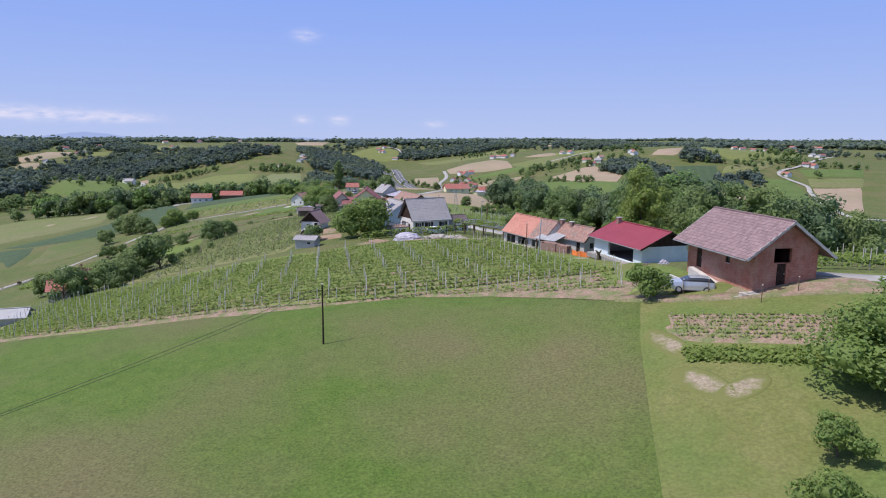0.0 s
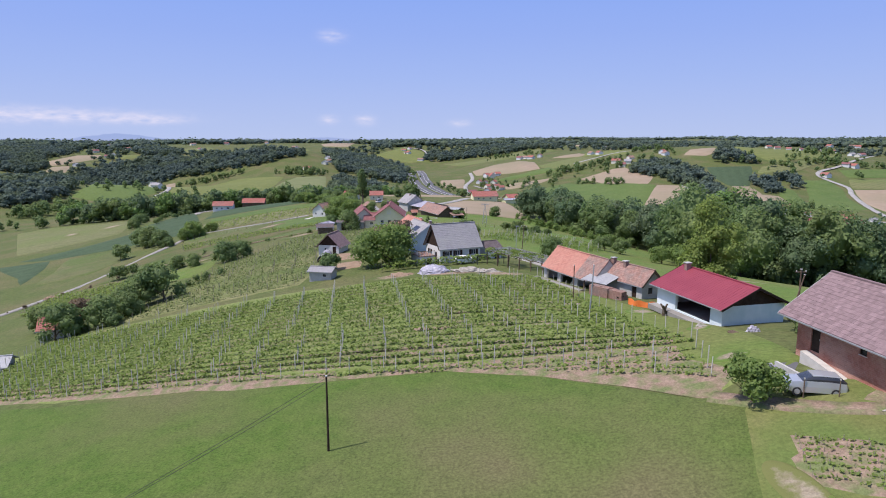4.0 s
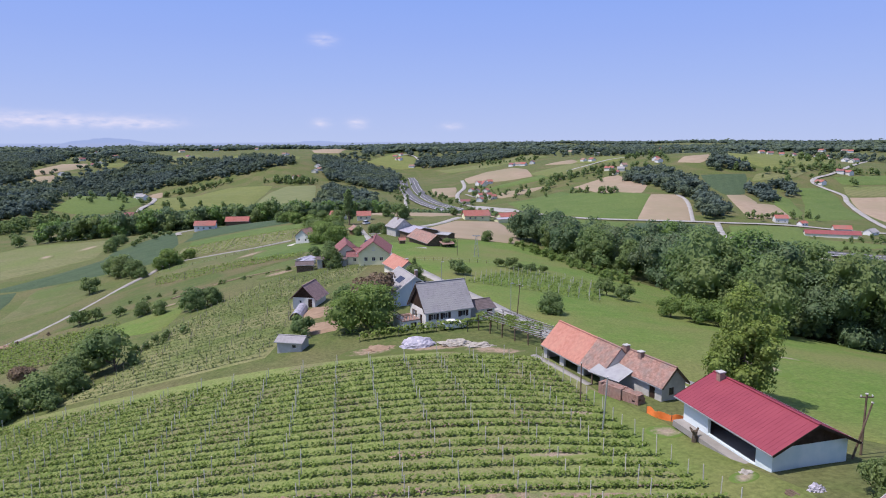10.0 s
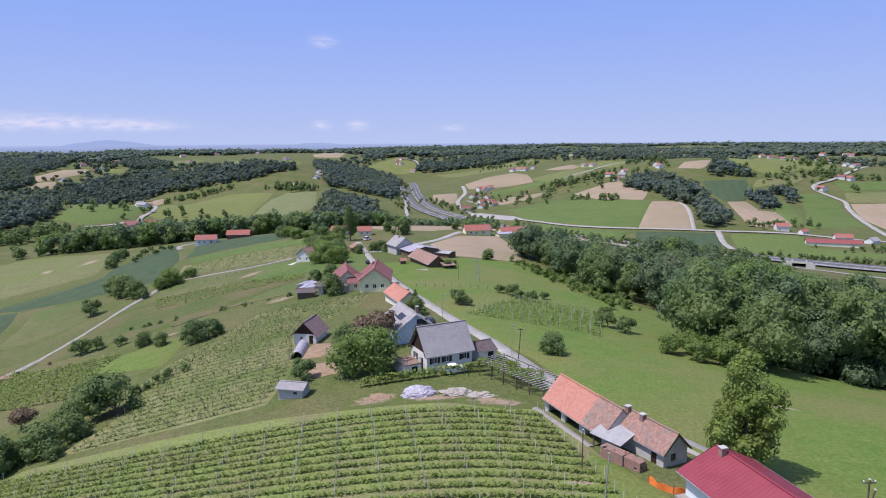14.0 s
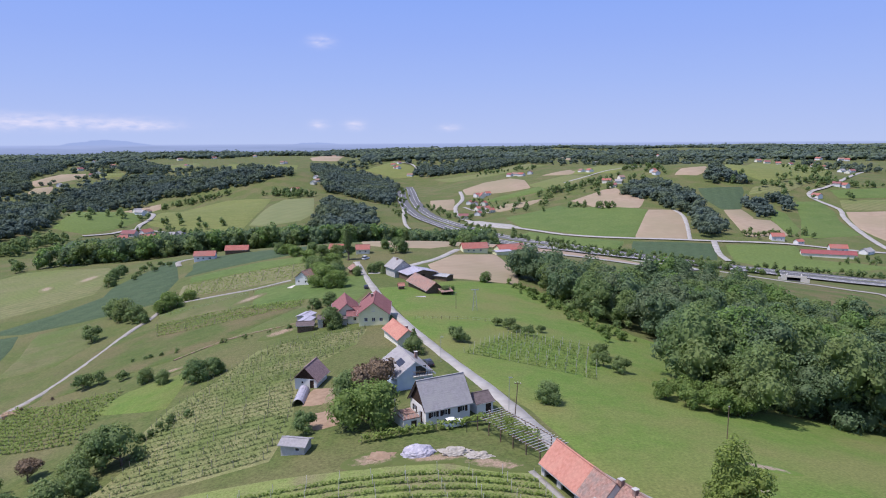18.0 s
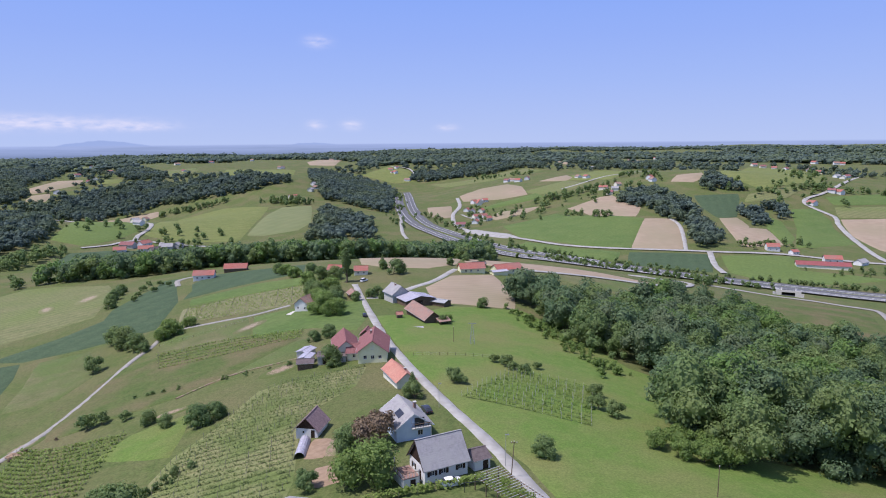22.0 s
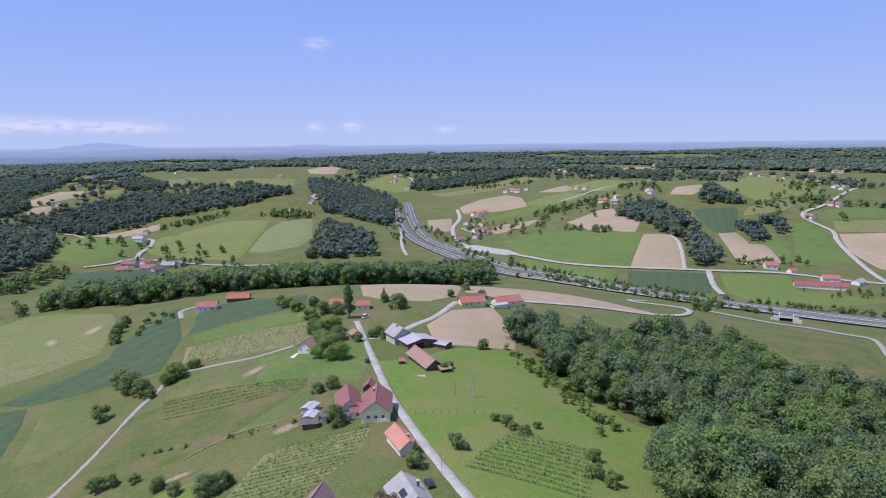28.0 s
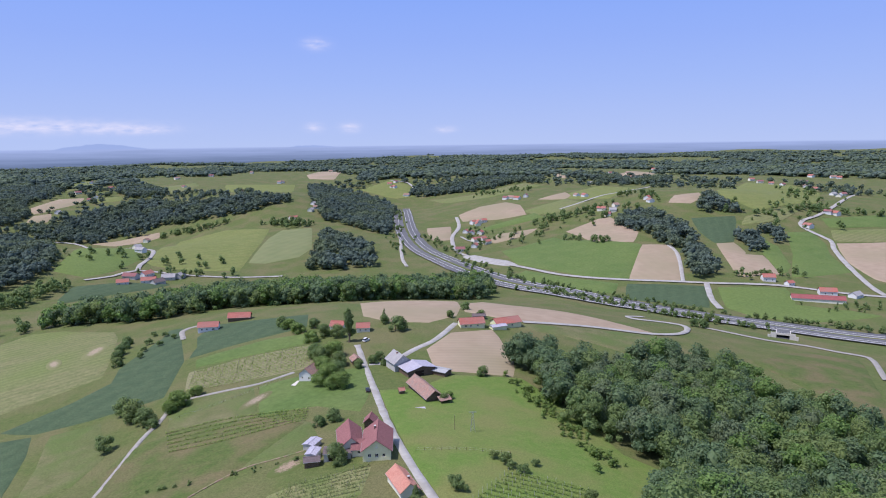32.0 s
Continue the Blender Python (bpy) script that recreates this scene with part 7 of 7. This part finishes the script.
heap("tarpaulin", -1.0, 104.0, 2.7, 1.9, 1.5, "film", "crumpled lilac-grey plastic sheet over a pile", 3, 0.16, 5)
heap("rubble_heap", 5.0, 103.2, 2.4, 1.5, 0.8, "rubble", "heap of pale rubble and sand", 4, 0.5)
heap("rubble_heap", 8.6, 101.4, 2.0, 1.2, 0.6, "rubble", "low heap of pale stones", 8, 0.5)
heap("earth_heap", -6.5, 104.2, 2.4, 1.6, 0.5, "redearth", "low heap of brown earth in the grass", 5)
heap("stone_heap", 30.4, 30.4, 1.3, 0.5, 0.3, "rubble", "pile of stones in front of the brick house", 6, 0.5)
heap("stone_heap", 27.2, 56.0, 0.7, 0.5, 0.35, "rubble", "pile of pale stones beside the barn", 7, 0.5)
heap("white_bag", 30.6, 52.0, 0.6, 0.4, 0.5, "film", "white plastic bag lying in the yard", 9, 0.4)
heap("tarpaulin", 25.4, 38.4, 0.6, 0.45, 1.0, "film", "white plastic sheet over garden things", 10, 0.4)
heap("compost_heap", -110, 172, 2.2, 1.4, 0.8, "redearth", "brown compost heap beside the track", 12, 0.5)


def brick_stack(x, y, turn, nx_, ny_, nz_, label, seed):
    rng = random.Random(seed)
    root = new("brick_stack")
    root.matrix_basis = pose(x, y, ground_z(x, y), 0, 0, turn)
    bm = boxes((-0.19, 0.19, -0.12, 0.12, 0, 0.23))
    me = bpy.data.meshes.new("brick")
    bm.to_mesh(me)
    bm.free()
    me.materials.append(M["old_tile"])
    for k in range(nz_):
        for i in range(nx_):
            for j in range(ny_):
                if rng.random() < 0.08 * (k + 1) / nz_:
                    continue
                bk = new("brick", me)
                bk.parent = root
                bk.matrix_basis = pose((i - nx_ / 2) * 0.4, (j - ny_ / 2) * 0.26, k * 0.235, 0, 0, rng.uniform(-3, 3))
    return tagged(root, label, "brick stack")


brick_stack(22.4, 77.9, -54, 8, 5, 6, "stack of red bricks before the porch", 1)
brick_stack(24.1, 75.9, -54, 6, 5, 5, "low stack of red bricks before the porch", 2)


def plank_pile(x, y, turn, label, n=9, L=2.6, z=None):
    rng = random.Random(int(x * 10))
    root = new("plank_pile")
    root.matrix_basis = pose(x, y, ground_z(x, y) if z is None else z, 0, 0, turn)
    for i in range(n):
        k, j = divmod(i, 4)
        part("plank", moved(boxes((-L / 2, L / 2, -0.09, 0.09, 0, 0.04)), pose(rng.uniform(-0.2, 0.2), (j - 1.5) * 0.2, k * 0.045, 0, 0, rng.uniform(-3, 3))), M["wood"], root)
    return tagged(root, label, "planks")


plank_pile(33.6, 30.8, 20, "pile of weathered planks beside stones")
plank_pile(28.7, 50.6, 110, "loose planks lying in the yard")
plank_pile(23.4, 78.5, 20, "pale planks laid over the bricks", 8, 2.8)


def orange_net(points):
    root = new("safety_net")
    c = smooth_line(points, 0.25)
    o = Vector((*c[0], ground_z(*c[0])))
    root.location = o
    bm = bmesh.new()
    ring = []
    for i, (x, y) in enumerate(c):
        z = ground_z(x, y) - o.z
        lean = 0.25 * math.sin(i * 0.7)
        ring.append([bm.verts.new((x - o.x + lean * k * 0.5, y - o.y, z + k * (0.75 + 0.1 * math.sin(i)))) for k in (0, 0.5, 1)])
    for a, b in zip(ring[:-1], ring[1:]):
        for k in (0, 1):
            bm.faces.new([a[k], b[k], b[k + 1], a[k + 1]])
    net = part("net", bm, M["orange"], root)
    sol = net.modifiers.new("thickness", "SOLIDIFY")
    sol.thickness = 0.02
    for i in range(0, len(c), 6):
        x, y = c[i]
        part("stake", boxes((x - o.x - 0.02, x - o.x + 0.02, y - o.y - 0.02, y - o.y + 0.02, ground_z(x, y) - o.z - 0.2, ground_z(x, y) - o.z + 0.95)), M["wood"], root)
    return tagged(root, "sagging orange plastic safety net on stakes", "fence")


orange_net([(24.3, 72.4), (24.9, 70.8), (26.2, 69.6), (27.6, 69.4)])


def stump(x, y, h, r, label):
    root = new("tree_stump")
    root.matrix_basis = pose(x, y, ground_z(x, y))
    v, f = limb((0, 0, -0.2), (0.05, 0, h), r, r * 0.75, 9)
    mesh_object("stem", v, f, M["bark"], root)
    for a in (0.5, 2.2, 4.0):
        v, f = limb((0, 0, h * 0.7), (math.cos(a) * r * 1.8, math.sin(a) * r * 1.8, h * 1.15), r * 0.5, r * 0.3, 6)
        mesh_object("branch_stub", v, f, M["bark"], root)
    return tagged(root, label, "tree stump")


stump(25.9, 63.6, 1.3, 0.28, "pale knobbly tree stump before the barn")


def frame_goal(x, y, turn):
    root = new("metal_frame")
    root.matrix_basis = pose(x, y, ground_z(x, y), 0, 0, turn)
    for u in (-2.6, 2.6):
        part("upright", boxes((u - 0.05, u + 0.05, -0.05, 0.05, -0.3, 1.7)), M["darkpaint"], root)
    part("crossbar", boxes((-2.65, 2.65, -0.05, 0.05, 1.703, 1.8)), M["darkpaint"], root)
    return tagged(root, "black metal frame standing in the grass", "frame")


frame_goal(9.6, 112.2, 13)


def polytunnel(x, y, turn, L=8.0, W=2.4):
    root = new("polytunnel")
    root.matrix_basis = pose(x, y, ground_z(x, y), 0, 0, turn)
    bm = bmesh.new()
    rings = [[bm.verts.new((u, W / 2 * math.cos(a), 1.5 * math.sin(a))) for a in np.linspace(0, math.pi, 9)] for u in np.linspace(-L / 2, L / 2, 9)]
    for a, b in zip(rings[:-1], rings[1:]):
        for i in range(8):
            bm.faces.new([a[i], a[i + 1], b[i + 1], b[i]])
    part("cover", bm, M["film"], root)
    for u in np.linspace(-L / 2, L / 2, 5):
        v, f = [], []
        arc = [(u, W / 2 * 1.02 * math.cos(a), 1.53 * math.sin(a)) for a in np.linspace(0, math.pi, 9)]
        for p, q in zip(arc[:-1], arc[1:]):
            sv, sf = limb(p, q, 0.03, 0.03, 5)
            n = len(v)
            v += sv
            f += [tuple(k + n for k in w) for w in sf]
        mesh_object("hoop", v, f, M["metal"], root)
    return tagged(root, "low white polytunnel beside a vegetable plot", "polytunnel")


polytunnel(-25.9, 135.4, 92)


def cellar_ramp():
    """Sloping kerb and sunken yard along the brick house's long wall."""
    root = new("cellar_ramp")
    root.matrix_basis = pose(32.75, 36.5, 8.3, 0, 0, 97.3)
    bm = bmesh.new()
    end = [(4.0, 3.12, 0.0), (4.0, 3.75, 0.0), (-5.2, 3.75, -1.45), (-5.2, 3.12, -1.45)]
    top = [bm.verts.new(p) for p in end]
    low_v = [bm.verts.new((p[0], p[1], p[2] - 1.6)) for p in end]
    bm.faces.new(top)
    bm.faces.new(low_v[::-1])
    for i in range(4):
        j = (i + 1) % 4
        bm.faces.new([top[j], top[i], low_v[i], low_v[j]])
    bmesh.ops.recalc_face_normals(bm, faces=bm.faces)
    part("kerb", bm, M["concrete"], root)
    part("yard_slab", moved(boxes((-3.0, 3.0, -0.9, 0.9, -0.5, 0.0)), pose(1.2, 4.7, -1.35, 0, -7, 0)), M["motorway"], root)
    part("upstand", boxes((-2.0, 4.0, 5.65, 5.85, -1.6, -0.75)), M["greywall"], root)
    return tagged(root, "pale sloping concrete kerb and yard beside brick walls", "ramp")


cellar_ramp()
for i, (x, y, h) in enumerate(((25.6, 34.0, 1.5), (27.6, 33.2, 1.3), (30.0, 28.4, 1.6), (33.6, 29.2, 1.4))):
    pole("stake", x, y, h, 0.05, "short weathered wooden stake in the yard", "wood")

ribbon("soil_strip", [(20.5, 37.0), (22.9, 34.7), (26.7, 31.9), (30.3, 30.3), (33.9, 28.9), (40, 26.6)], 1.5, M["tan"], 0.2, "bare brown soil strip below the brick house", 2, 0, "soil")
drape("bare_patch", [(29, 32.2), (31.5, 33.4), (37, 32.6), (40, 30), (40, 26.8), (35, 28.8), (30, 31)], M["tan"], 0.24, 2.5, "worn dry yard in front of the brick house", "soil")
# ---- drive, side vineyard, fences and hedges ----
ribbon("driveway", [(36.9, 33.4), (39.3, 31.6), (44, 29.4), (52, 27)], 2.4, M["lane"], 0.16, "pale gravel drive beside the brick house", 3, 0, "driveway")
for i in range(7):
    vine_row([(39 + 0.6 * i, 36 + 2.2 * i), (50 + 0.6 * i, 33 + 2.2 * i), (62 + 0.6 * i, 30 + 2.2 * i)], 4.5, 22, 1.2, vrng, "row of green vines behind the brick house", "vine rows behind the brick house")


def wire_fence(points, gap, label, h=1.2):
    root = new("fence")
    c = smooth_line(points, gap)
    o = Vector((*c[0], ground_z(*c[0])))
    root.location = o
    tops = []
    for x, y in c:
        zz = ground_z(x, y) - o.z
        part("post", boxes((x - o.x - 0.05, x - o.x + 0.05, y - o.y - 0.05, y - o.y + 0.05, zz - 0.3, zz + h)), M["wood"], root)
        tops.append((x - o.x, y - o.y, zz))
    for k in (0.45, 0.9):
        v, f = [], []
        for a, b in zip(tops[:-1], tops[1:]):
            sv, sf = limb((a[0], a[1], a[2] + h * k), (b[0], b[1], b[2] + h * k), 0.012, 0.012, 4)
            n = len(v)
            v += sv
            f += [tuple(q + n for q in w) for w in sf]
        mesh_object("wire_strand", v, f, M["metal"], root)
    return tagged(root, label, "fence")


wire_fence([(-4, 198), (4, 198.6), (12, 199), (26, 198)], 2.6, "wire fence on wooden posts across the meadow")
wire_fence([(-108, 262), (-88, 272), (-66, 290)], 4.0, "old wire fence along a field track")
scrub([(-117, 160), (-108, 173), (-98, 183)], 16, 0.9, MIDDLE, "brown brushwood along the field track", 83, "brown_leaf", 0.22)
scrub([(-104, 202), (-90, 199), (-75, 197)], 12, 0.8, MIDDLE, "low hedge along a field boundary", 81, "leaf", 0.3)
scrub([(-62, 197), (-48, 199), (-36, 202)], 12, 0.8, MIDDLE, "low hedge beside the bare plot", 82, "leaf", 0.3)
c70, s70 = math.cos(radians(-70)), math.sin(radians(-70))
solar_panel(-4.2 + c70 * 1.5 + s70 * 1.9, 140.5 + s70 * 1.5 - c70 * 1.9, ground_z(-4.2, 140.5) + 4.8, -70, 34.4)
